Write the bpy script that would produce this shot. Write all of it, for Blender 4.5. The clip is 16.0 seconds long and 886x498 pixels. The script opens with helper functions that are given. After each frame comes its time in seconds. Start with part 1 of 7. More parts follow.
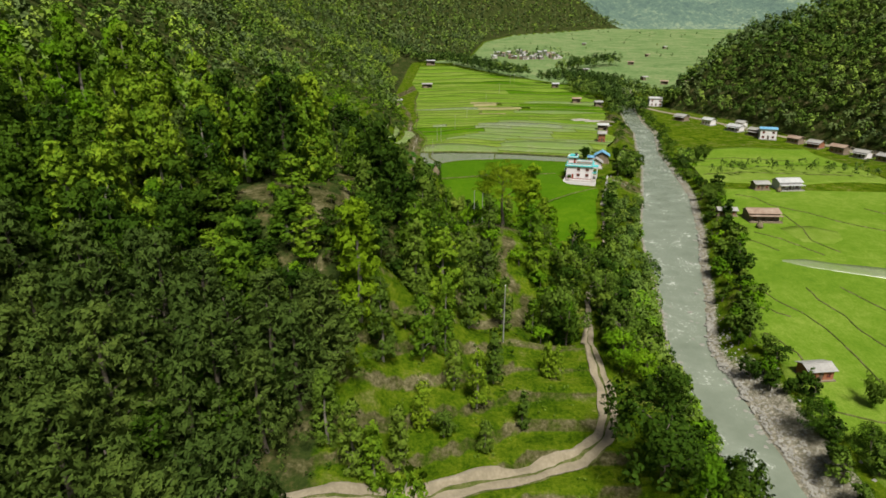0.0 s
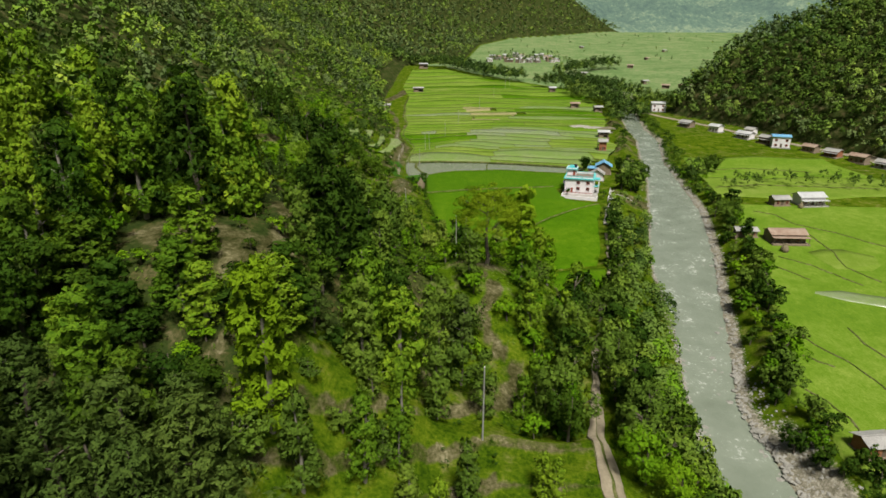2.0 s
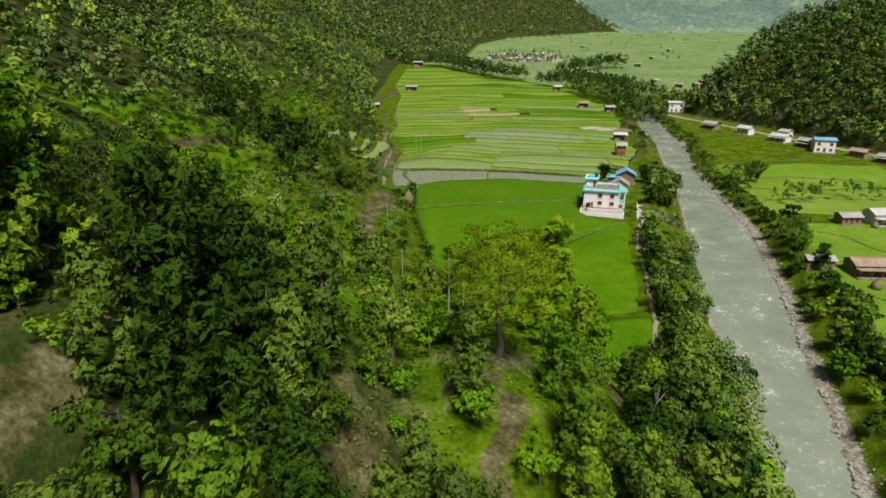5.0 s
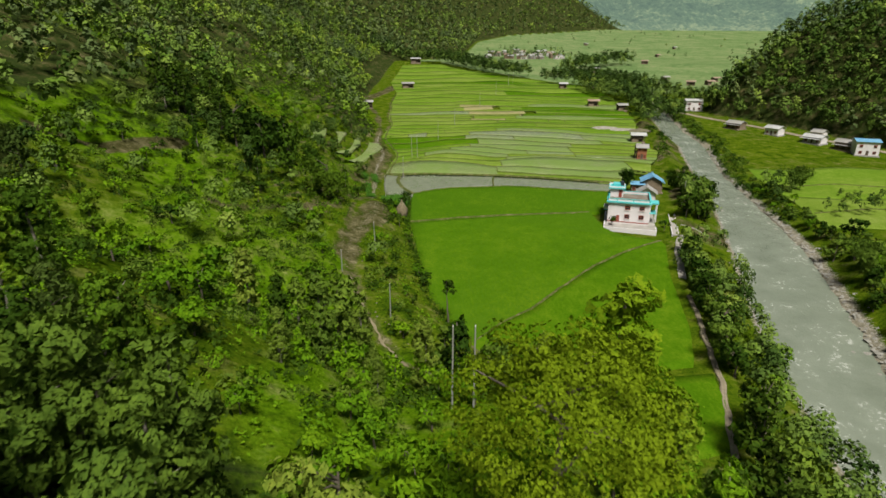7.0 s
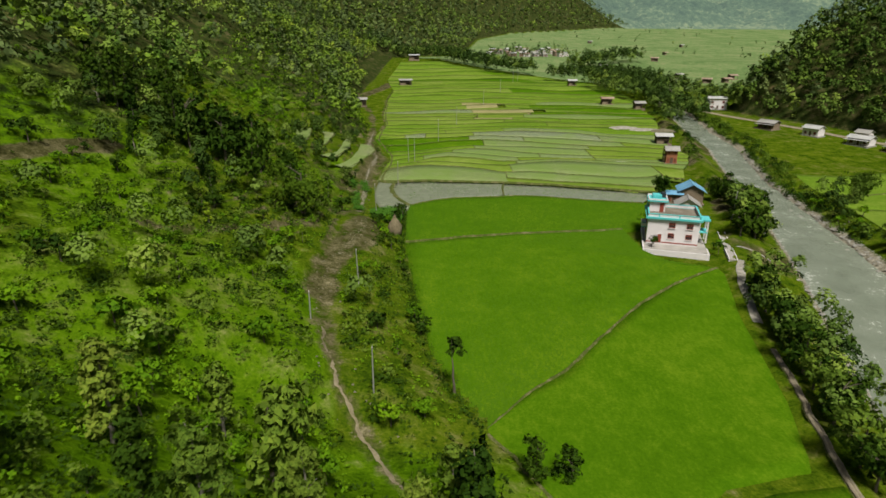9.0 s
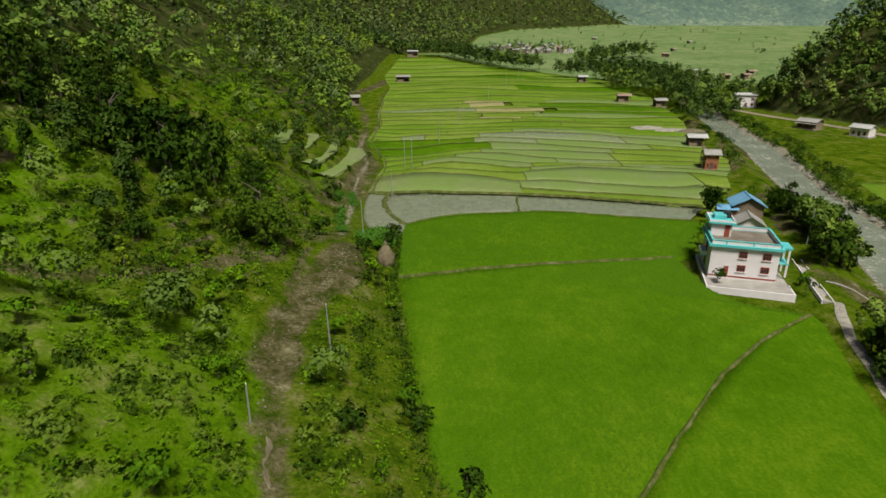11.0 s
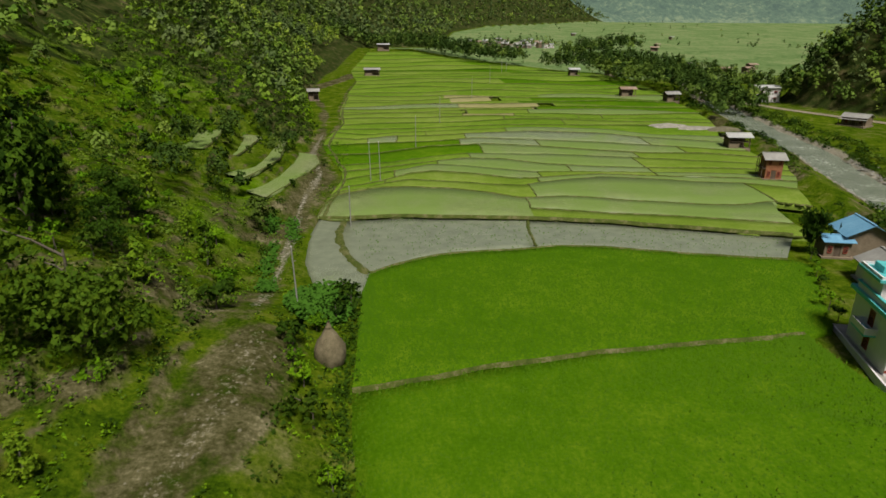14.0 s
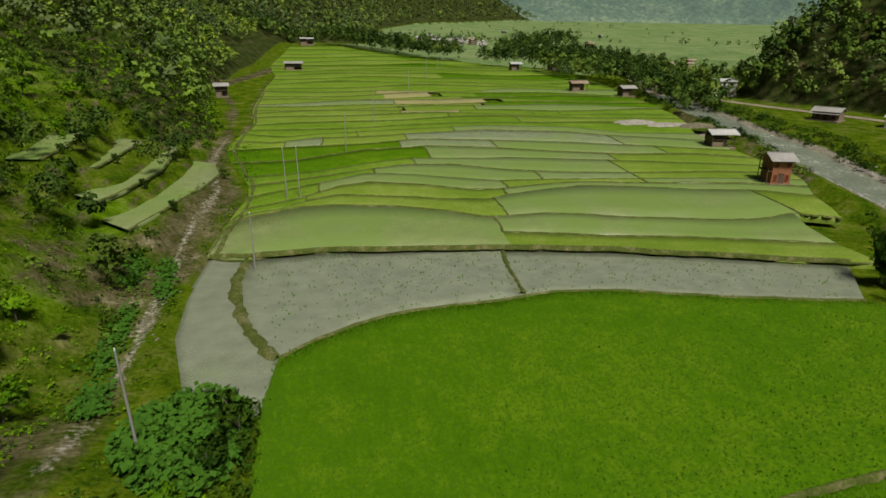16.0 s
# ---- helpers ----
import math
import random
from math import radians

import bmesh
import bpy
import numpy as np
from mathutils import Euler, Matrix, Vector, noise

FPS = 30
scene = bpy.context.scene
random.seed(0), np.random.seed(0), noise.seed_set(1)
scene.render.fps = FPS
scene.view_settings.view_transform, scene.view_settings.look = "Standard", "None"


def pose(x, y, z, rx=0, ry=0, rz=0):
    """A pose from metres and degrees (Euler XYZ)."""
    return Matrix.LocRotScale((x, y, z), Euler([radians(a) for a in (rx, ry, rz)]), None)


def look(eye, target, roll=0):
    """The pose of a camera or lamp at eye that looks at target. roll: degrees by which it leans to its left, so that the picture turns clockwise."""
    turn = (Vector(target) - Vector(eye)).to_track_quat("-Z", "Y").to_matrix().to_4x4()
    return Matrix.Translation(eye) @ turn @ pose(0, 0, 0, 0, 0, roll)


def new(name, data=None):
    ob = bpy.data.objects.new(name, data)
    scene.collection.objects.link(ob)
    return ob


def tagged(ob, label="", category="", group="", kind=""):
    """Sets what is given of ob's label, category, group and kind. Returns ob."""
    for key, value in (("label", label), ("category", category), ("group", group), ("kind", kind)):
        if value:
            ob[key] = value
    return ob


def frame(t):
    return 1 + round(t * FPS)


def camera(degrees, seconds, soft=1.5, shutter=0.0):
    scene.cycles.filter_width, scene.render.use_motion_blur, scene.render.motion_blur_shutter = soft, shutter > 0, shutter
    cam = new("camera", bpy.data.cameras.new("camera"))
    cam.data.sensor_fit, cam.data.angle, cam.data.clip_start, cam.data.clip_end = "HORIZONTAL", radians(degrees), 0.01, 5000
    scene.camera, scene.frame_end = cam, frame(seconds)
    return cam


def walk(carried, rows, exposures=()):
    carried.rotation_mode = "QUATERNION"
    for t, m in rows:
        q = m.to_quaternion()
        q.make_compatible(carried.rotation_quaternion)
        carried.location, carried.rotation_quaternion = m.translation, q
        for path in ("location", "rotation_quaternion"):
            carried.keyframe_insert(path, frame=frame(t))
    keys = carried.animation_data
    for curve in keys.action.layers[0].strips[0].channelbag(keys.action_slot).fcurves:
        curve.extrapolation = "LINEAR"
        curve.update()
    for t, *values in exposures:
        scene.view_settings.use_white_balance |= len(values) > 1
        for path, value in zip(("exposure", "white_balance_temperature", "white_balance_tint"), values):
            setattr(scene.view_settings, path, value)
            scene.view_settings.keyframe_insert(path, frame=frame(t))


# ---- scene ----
cam = camera(74.5, 16.0, 1.6, 0.2)
METRES, EYE, TILT, LEAN, TURN = 220.0, 54.7, -20.0, 0.0, 0.0
ROWS = [
    (0.0, 0.0, 0.0, 0.0, -0.0, -0.0, -0.0),
    (0.5, 0.0065, 0.0256, 0.0099, -0.07, 0.11, -0.01),
    (1.0, 0.0119, 0.0515, 0.0194, -0.14, 0.16, -0.0),
    (1.5, 0.0164, 0.0779, 0.0258, -0.18, 0.26, -0.01),
    (2.0, 0.0199, 0.1052, 0.0304, -0.26, 0.34, 0.02),
    (2.5, 0.0225, 0.1315, 0.0352, -0.29, 0.43, 0.02),
    (3.0, 0.0244, 0.1606, 0.0408, -0.33, 0.51, 0.02),
    (3.5, 0.0259, 0.1901, 0.0466, -0.36, 0.58, 0.01),
    (4.0, 0.0269, 0.2205, 0.0527, -0.4, 0.62, 0.02),
    (6.5, 0.0277, 0.3721, 0.0862, -0.68, 0.56, -0.01),
    (7.0, 0.0276, 0.4034, 0.0928, -0.7, 0.56, -0.02),
    (7.5, 0.0273, 0.4347, 0.0993, -0.72, 0.57, -0.03),
    (8.0, 0.027, 0.4663, 0.1057, -0.76, 0.59, -0.03),
    (8.5, 0.0266, 0.498, 0.1123, -0.77, 0.6, -0.04),
    (9.0, 0.0262, 0.5298, 0.1191, -0.79, 0.61, -0.04),
    (11.5, 0.0243, 0.6851, 0.1554, -0.83, 0.54, 0.14),
    (12.0, 0.0243, 0.7165, 0.162, -1.15, 0.56, 0.24),
    (12.5, 0.0232, 0.7485, 0.1684, -3.25, 0.58, 0.88),
    (13.0, 0.023, 0.7805, 0.1749, -3.26, 0.59, 0.91),
    (13.5, 0.0227, 0.8125, 0.1815, -3.27, 0.59, 0.91),
    (14.0, 0.0227, 0.8448, 0.188, -3.26, 0.58, 0.96),
    (14.5, 0.023, 0.8767, 0.1948, -3.25, 0.57, 0.95),
    (15.0, 0.0237, 0.909, 0.2015, -4.23, 0.56, 1.25),
    (15.5, 0.0244, 0.9411, 0.2081, -8.51, 0.45, 2.61),
    (16.0, 0.0248, 0.9737, 0.2149, -9.66, 0.4, 2.96),
]
walk(cam, [(t, pose(0, 0, EYE, TILT, LEAN, TURN) @ pose(METRES * x, METRES * y, METRES * z, 90 + pitch, roll, yaw)) for t, x, y, z, yaw, pitch, roll in ROWS],
     exposures=[(0.0, 0.37, 6350, 10), (4.0, 0.37, 6350, 10), (9.0, 0.12, 6450, 10), (13.0, -0.02, 6500, 10), (16.0, -0.13, 6500, 10)])
# ---- light ----
world = bpy.data.worlds.new("sky")
scene.world = world
world.use_nodes = True
wn = world.node_tree.nodes
wl = world.node_tree.links
sky = wn.new("ShaderNodeTexSky")
sky.sky_type = "NISHITA"
sky.sun_disc = False
sky.sun_elevation = radians(60)
sky.sun_rotation = radians(165)
sky.air_density, sky.dust_density, sky.ozone_density = 1.0, 5.0, 0.6
wn["Background"].inputs["Strength"].default_value = 0.03
wl.new(sky.outputs["Color"], wn["Background"].inputs["Color"])
sun = new("sun", bpy.data.lights.new("sun", "SUN"))
sun.data.energy, sun.data.angle, sun.data.color = 4.5, radians(14), (1.0, 0.95, 0.84)
SUN_DIR = Vector((math.sin(radians(165)) * math.cos(radians(60)), math.cos(radians(165)) * math.cos(radians(60)), math.sin(radians(60))))
sun.matrix_world = look(SUN_DIR * 400, (0, 0, 0))



# ---- materials ----
def material(name, rough=0.8, spec=0.3):
    m = bpy.data.materials.new(name)
    m.use_nodes = True
    b = m.node_tree.nodes["Principled BSDF"]
    b.inputs["Roughness"].default_value = rough
    b.inputs["Specular IOR Level"].default_value = spec
    return m, m.node_tree.nodes, m.node_tree.links, b


def noise_node(nodes, links, scale, detail=4, rough=0.6, space="pos"):
    n = nodes.new("ShaderNodeTexNoise")
    n.inputs["Scale"].default_value, n.inputs["Detail"].default_value, n.inputs["Roughness"].default_value = scale, detail, rough
    if space == "pos":
        g = nodes.new("ShaderNodeNewGeometry")
        links.new(g.outputs["Position"], n.inputs["Vector"])
    else:
        g = nodes.new("ShaderNodeTexCoord")
        links.new(g.outputs["Object"], n.inputs["Vector"])
    return n.outputs["Fac"]


def ramp(nodes, links, fac, stops):
    r = nodes.new("ShaderNodeValToRGB")
    e = r.color_ramp.elements
    while len(e) < len(stops):
        e.new(0.5)
    for k, (p, c) in zip(e, stops):
        k.position, k.color = p, (*c, 1)
    links.new(fac, r.inputs["Fac"])
    return r.outputs["Color"]


def mix(nodes, links, fac, a, b, mode="MIX"):
    n = nodes.new("ShaderNodeMix")
    n.data_type, n.blend_type = "RGBA", mode
    for s, v in ((n.inputs["Factor"], fac), (n.inputs["A"], a), (n.inputs["B"], b)):
        if isinstance(v, (int, float)):
            s.default_value = v
        elif isinstance(v, tuple):
            s.default_value = (*v, 1)
        else:
            links.new(v, s)
    return n.outputs["Result"]


def bump(nodes, links, b, height, strength, distance):
    n = nodes.new("ShaderNodeBump")
    n.inputs["Strength"].default_value, n.inputs["Distance"].default_value = strength, distance
    links.new(height, n.inputs["Height"])
    links.new(n.outputs["Normal"], b.inputs["Normal"])


def maths(nodes, links, op, a, b, clamp=False):
    n = nodes.new("ShaderNodeMath")
    n.operation, n.use_clamp = op, clamp
    for s, v in zip(n.inputs, (a, b)):
        if isinstance(v, (int, float)):
            s.default_value = v
        else:
            links.new(v, s)
    return n.outputs["Value"]


def leaf_material(name, stops, through_light=0.18, cut=0.0, fill=0.62, each=False):
    """Foliage: one tone a plant, drifts over it, one a leaf, some light through the leaf; cut: leaflets a metre within a spray."""
    m, n, l, b = material(name, 0.75, 0.06)
    oi, g = n.new("ShaderNodeObjectInfo"), n.new("ShaderNodeNewGeometry")
    drift = maths(n, l, "MULTIPLY", noise_node(n, l, 0.45, 3, 0.6), 0.4)
    f = maths(n, l, "ADD", maths(n, l, "ADD", maths(n, l, "MULTIPLY", oi.outputs["Random"], 0.55), drift), maths(n, l, "MULTIPLY", g.outputs["Random Per Island"], 0.22))
    f = maths(n, l, "SUBTRACT", f, 0.06)
    if each:
        own = n.new("ShaderNodeAttribute")
        own.attribute_name = "tone"
        f = maths(n, l, "ADD", maths(n, l, "MULTIPLY", own.outputs["Fac"], 0.75), maths(n, l, "MULTIPLY", g.outputs["Random Per Island"], 0.2))
    c = ramp(n, l, f, stops)
    tone = c.node
    l.new(c, b.inputs["Base Color"])
    t, s = n.new("ShaderNodeBsdfTranslucent"), n.new("ShaderNodeMixShader")
    l.new(c, t.inputs["Color"])
    s.inputs["Fac"].default_value = through_light
    l.new(b.outputs["BSDF"], s.inputs[1])
    l.new(t.outputs["BSDF"], s.inputs[2])
    out = s.outputs["Shader"]
    if cut:
        tc, vo = n.new("ShaderNodeTexCoord"), n.new("ShaderNodeTexVoronoi")
        vo.inputs["Scale"].default_value = cut
        l.new(tc.outputs["Object"], vo.inputs["Vector"])
        one = n.new("ShaderNodeSeparateColor")
        l.new(vo.outputs["Color"], one.inputs["Color"])
        l.new(maths(n, l, "ADD", f, maths(n, l, "MULTIPLY", maths(n, l, "SUBTRACT", one.outputs["Red"], 0.62), 0.22 if each else 0.36)), tone.inputs["Fac"])
        hole, clear = n.new("ShaderNodeMixShader"), n.new("ShaderNodeBsdfTransparent")
        l.new(maths(n, l, "LESS_THAN", vo.outputs["Distance"], fill), hole.inputs["Fac"])
        l.new(clear.outputs["BSDF"], hole.inputs[1])
        l.new(out, hole.inputs[2])
        out = hole.outputs["Shader"]
    l.new(out, n["Material Output"].inputs["Surface"])
    return m


def plain(name, stops, scale, rough=0.8, spec=0.25, relief=0.3, depth=0.03, space="obj", metal=0.0, fine=6.0):
    """A surface with a broad and a fine variation and some relief."""
    m, n, l, b = material(name, rough, spec)
    a = noise_node(n, l, scale, 5, 0.65, space)
    f = noise_node(n, l, scale * fine, 3, 0.6, space)
    c = ramp(n, l, maths(n, l, "ADD", maths(n, l, "MULTIPLY", a, 0.65), maths(n, l, "MULTIPLY", f, 0.35)), stops)
    l.new(c, b.inputs["Base Color"])
    b.inputs["Metallic"].default_value = metal
    bump(n, l, b, f, relief, depth)
    return m


TONES = {
    "sal": [(0.1, (0.047, 0.103, 0.0126)), (0.45, (0.106, 0.190, 0.0216)), (0.75, (0.178, 0.264, 0.0306)), (1.0, (0.252, 0.318, 0.0396))],
    "dark": [(0.1, (0.016, 0.041, 0.0070)), (0.6, (0.033, 0.068, 0.0105)), (1.0, (0.062, 0.099, 0.0150))],
    "deep": [(0.1, (0.024, 0.058, 0.009)), (0.6, (0.052, 0.1, 0.014)), (1.0, (0.095, 0.15, 0.02))],
    "alder": [(0.1, (0.057, 0.105, 0.0208)), (0.6, (0.106, 0.174, 0.0304)), (1.0, (0.171, 0.240, 0.0416))],
    "feather": [(0.1, (0.13, 0.19, 0.012)), (0.6, (0.215, 0.29, 0.018)), (1.0, (0.32, 0.39, 0.03))],
    "pine": [(0.1, (0.042, 0.072, 0.0272)), (0.6, (0.079, 0.120, 0.0425)), (1.0, (0.122, 0.163, 0.0561))],
    "shrub": [(0.1, (0.05, 0.118, 0.008)), (0.5, (0.098, 0.205, 0.01)), (1.0, (0.17, 0.28, 0.015))],
    "plume": [(0.1, (0.06, 0.115, 0.02)), (0.55, (0.125, 0.19, 0.035)), (1.0, (0.22, 0.275, 0.06))],
    "lime": [(0.1, (0.104, 0.179, 0.0104)), (0.6, (0.168, 0.257, 0.0156)), (1.0, (0.248, 0.304, 0.0260))],
    "rice": [(0.1, (0.040, 0.106, 0.0016)), (0.6, (0.056, 0.132, 0.0024)), (1.0, (0.081, 0.158, 0.0080))],
    "red": [(0.1, (0.05, 0.012, 0.012)), (0.6, (0.1, 0.02, 0.02)), (1.0, (0.16, 0.04, 0.03))],
    "banana": [(0.1, (0.035, 0.102, 0.0091)), (0.6, (0.059, 0.150, 0.0140)), (1.0, (0.098, 0.204, 0.0196))],
}
LEAF = {k: leaf_material(k + "_leaf", v) for k, v in TONES.items()}
SPRAY = {k: leaf_material(k + "_spray", [(p, (0.8 * c[0], 0.86 * c[1], 0.4 * c[2]) if k == "pine" else (1.0 * c[0], c[1], 0.6 * c[2]) if k in ("alder", "plume") else (0.96 * c[0], c[1], 0.42 * c[2])) for p, c in v], 0.18, {"feather": 16.0, "pine": 7.0}.get(k, 6.0), 0.68 if k == "dark" else 0.62) for k, v in TONES.items() if k not in ("rice", "banana")}
WOOD = {k: leaf_material(k + "_wood", [(p, (1.3 * c[0] + 0.006, 1.25 * c[1] + 0.006, 1.1 * c[2] + 0.002)) for p, c in v], 0.15, 0.0, 0.7, True) for k, v in TONES.items() if k in ("sal", "dark", "deep", "alder", "pine", "shrub")}
FULL = {k: leaf_material(k + "_full", [(p, (0.8 * c[0], 0.86 * c[1], 0.4 * c[2]) if k == "pine" else (1.0 * c[0], c[1], 0.6 * c[2]) if k in ("alder", "plume") else (0.96 * c[0], c[1], 0.42 * c[2])) for p, c in v], 0.15, 3.6, 0.72) for k, v in TONES.items() if k not in ("rice", "banana", "red", "feather")}
BARK = plain("bark", [(0.3, (0.075, 0.06, 0.045)), (0.7, (0.16, 0.14, 0.11))], 1.2, 0.9, 0.1, 0.6, 0.03)
PALE_BARK = plain("pale_bark", [(0.3, (0.14, 0.125, 0.1)), (0.7, (0.27, 0.25, 0.21))], 1.2, 0.9, 0.1, 0.6, 0.03)


def share(n, l, name, rough_edge, lo=0.35, hi=0.6):
    """A share of a surface, stored on the ground, with an uneven border."""
    a = n.new("ShaderNodeAttribute")
    a.attribute_name = name
    e = maths(n, l, "ADD", a.outputs["Fac"], maths(n, l, "MULTIPLY", maths(n, l, "SUBTRACT", rough_edge, 0.5), 1.1), True)
    return ramp(n, l, e, [(lo, (0, 0, 0)), (hi, (1, 1, 1))])


def ground_material():
    m, n, l, b = material("hill_ground", 1.0, 0.0)
    big, mid, fine = noise_node(n, l, 0.035, 4), noise_node(n, l, 0.28, 5, 0.7), noise_node(n, l, 2.2, 4, 0.7)
    both = maths(n, l, "ADD", maths(n, l, "MULTIPLY", mid, 0.6), maths(n, l, "MULTIPLY", fine, 0.4))
    grass = ramp(n, l, both, [(0.34, (0.012, 0.032, 0.002)), (0.46, (0.042, 0.078, 0.003)), (0.56, (0.084, 0.122, 0.006)), (0.68, (0.14, 0.148, 0.016))])
    earth = ramp(n, l, both, [(0.36, (0.018, 0.022, 0.006)), (0.47, (0.052, 0.051, 0.018)), (0.57, (0.108, 0.1, 0.048)), (0.68, (0.25, 0.225, 0.135))])
    stones = ramp(n, l, noise_node(n, l, 1.1, 6, 0.8), [(0.3, (0.09, 0.085, 0.055)), (0.5, (0.19, 0.175, 0.13)), (0.68, (0.4, 0.375, 0.31))])
    # forest-floor brown, its colour darkened further for the shade between trees
    shaded_floor = ramp(n, l, both, [(0.34, (0.012, 0.022, 0.006)), (0.5, (0.03, 0.045, 0.01)), (0.6, (0.065, 0.06, 0.02)), (0.72, (0.13, 0.075, 0.045))])
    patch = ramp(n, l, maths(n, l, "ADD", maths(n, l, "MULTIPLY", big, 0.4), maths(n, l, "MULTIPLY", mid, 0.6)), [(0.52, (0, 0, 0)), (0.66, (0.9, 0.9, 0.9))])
    c = mix(n, l, share(n, l, "wood", mid), grass, shaded_floor)
    # far rice fields, their colour paled and muted to stand for distance haze
    fan = ramp(n, l, maths(n, l, "ADD", maths(n, l, "MULTIPLY", big, 0.5), maths(n, l, "MULTIPLY", mid, 0.5)), [(0.38, (0.085, 0.145, 0.048)), (0.5, (0.13, 0.195, 0.072)), (0.62, (0.22, 0.265, 0.12))])
    lush = ramp(n, l, maths(n, l, "ADD", maths(n, l, "MULTIPLY", both, 0.75), maths(n, l, "MULTIPLY", big, 0.25)), [(0.36, (0.018, 0.048, 0.001)), (0.45, (0.047, 0.105, 0.002)), (0.55, (0.09, 0.17, 0.004)), (0.66, (0.16, 0.235, 0.01))])
    c = mix(n, l, share(n, l, "meadow", mid), c, lush)
    c = mix(n, l, share(n, l, "hazy_crops", mid), c, fan)
    c = mix(n, l, maths(n, l, "MAXIMUM", share(n, l, "earth", mid), maths(n, l, "MULTIPLY", patch, 0.55)), c, earth)
    c = mix(n, l, share(n, l, "stones", fine), c, stones)
    l.new(c, b.inputs["Base Color"])
    bump(n, l, b, both, 0.9, 0.5)
    return m


def rice_material(name, dark, light, pale, spec=0.25):
    """Rice seen from above: soft drifts of tone, yellowish patches, fine speckle in faint rows."""
    m, n, l, b = material(name, 0.8, spec)
    big, mid, fine = noise_node(n, l, 0.045, 4, 0.6), noise_node(n, l, 0.3, 5, 0.7), noise_node(n, l, 3.0, 4, 0.75)
    g, mp, st = n.new("ShaderNodeNewGeometry"), n.new("ShaderNodeMapping"), n.new("ShaderNodeTexNoise")
    mp.inputs["Scale"].default_value = (1.5, 0.5, 1.0)
    mp.inputs["Rotation"].default_value = (0, 0, 0.25)
    l.new(g.outputs["Position"], mp.inputs["Vector"])
    l.new(mp.outputs["Vector"], st.inputs["Vector"])
    st.inputs["Scale"].default_value, st.inputs["Detail"].default_value = 1.4, 5
    f = maths(n, l, "ADD", maths(n, l, "MULTIPLY", big, 0.3), maths(n, l, "ADD", maths(n, l, "MULTIPLY", mid, 0.26), maths(n, l, "ADD", maths(n, l, "MULTIPLY", fine, 0.34), maths(n, l, "MULTIPLY", st.outputs["Fac"], 0.16))))
    c = ramp(n, l, f, [(0.38, dark), (0.52, light), (0.64, pale)])
    l.new(c, b.inputs["Base Color"])
    bump(n, l, b, maths(n, l, "ADD", fine, st.outputs["Fac"]), 0.4, 0.2)
    return m


RICE = rice_material("rice", (0.032, 0.09, 0.001), (0.055, 0.13, 0.002), (0.1, 0.175, 0.006), 0.02)
RICE_PALE = rice_material("young_rice", (0.085, 0.15, 0.01), (0.125, 0.195, 0.018), (0.19, 0.25, 0.05), 0.1)
RICE_MID = rice_material("growing_rice", (0.06, 0.125, 0.006), (0.1, 0.18, 0.01), (0.18, 0.25, 0.035), 0.08)
RICE_TAN = rice_material("dry_terrace", (0.16, 0.17, 0.05), (0.24, 0.23, 0.09), (0.34, 0.3, 0.15))


def flooded_material(name, cover, mud):
    """Muddy standing water with seedlings over a share of it."""
    m, n, l, b = material(name, 0.2, 0.5)
    big, mid, fine = noise_node(n, l, 0.06, 3), noise_node(n, l, 0.5, 4), noise_node(n, l, 5.0, 3, 0.75)
    water = ramp(n, l, mid, [(0.3, mud), (0.7, tuple(v * 1.35 for v in mud))])
    s = maths(n, l, "ADD", maths(n, l, "MULTIPLY", big, 0.5), maths(n, l, "MULTIPLY", fine, 0.5))
    f = ramp(n, l, s, [(0.62 - cover * 0.35, (0, 0, 0)), (0.74 - cover * 0.35, (1, 1, 1))])
    green = ramp(n, l, fine, [(0.3, (0.095, 0.165, 0.02)), (0.7, (0.15, 0.225, 0.045))])
    l.new(mix(n, l, f, water, green), b.inputs["Base Color"])
    l.new(maths(n, l, "ADD", maths(n, l, "MULTIPLY", f, 0.6), 0.26), b.inputs["Roughness"])
    bump(n, l, b, fine, 0.15, 0.05)
    return m


POND = flooded_material("muddy_water", 0.03, (0.16, 0.18, 0.125))
POND_PALE = flooded_material("seedling_water", 0.5, (0.19, 0.215, 0.1))
POND_GREY = flooded_material("pale_water", 0.45, (0.17, 0.2, 0.11))
POND_RICE = flooded_material("flooded_rice", 0.62, (0.15, 0.185, 0.07))


def river_material():
    m, n, l, b = material("river_water", 0.18, 0.5)
    a, f = noise_node(n, l, 0.12, 4), noise_node(n, l, 0.9, 6, 0.75)
    c = ramp(n, l, a, [(0.3, (0.15, 0.175, 0.13)), (0.7, (0.22, 0.25, 0.195))])
    foam = ramp(n, l, maths(n, l, "ADD", maths(n, l, "MULTIPLY", a, 0.4), maths(n, l, "MULTIPLY", f, 0.6)), [(0.56, (0, 0, 0)), (0.7, (0.7, 0.7, 0.7))])
    l.new(mix(n, l, foam, c, (0.62, 0.63, 0.6)), b.inputs["Base Color"])
    l.new(maths(n, l, "ADD", maths(n, l, "MULTIPLY", foam, 0.5), 0.2), b.inputs["Roughness"])
    bump(n, l, b, f, 0.5, 0.3)
    return m


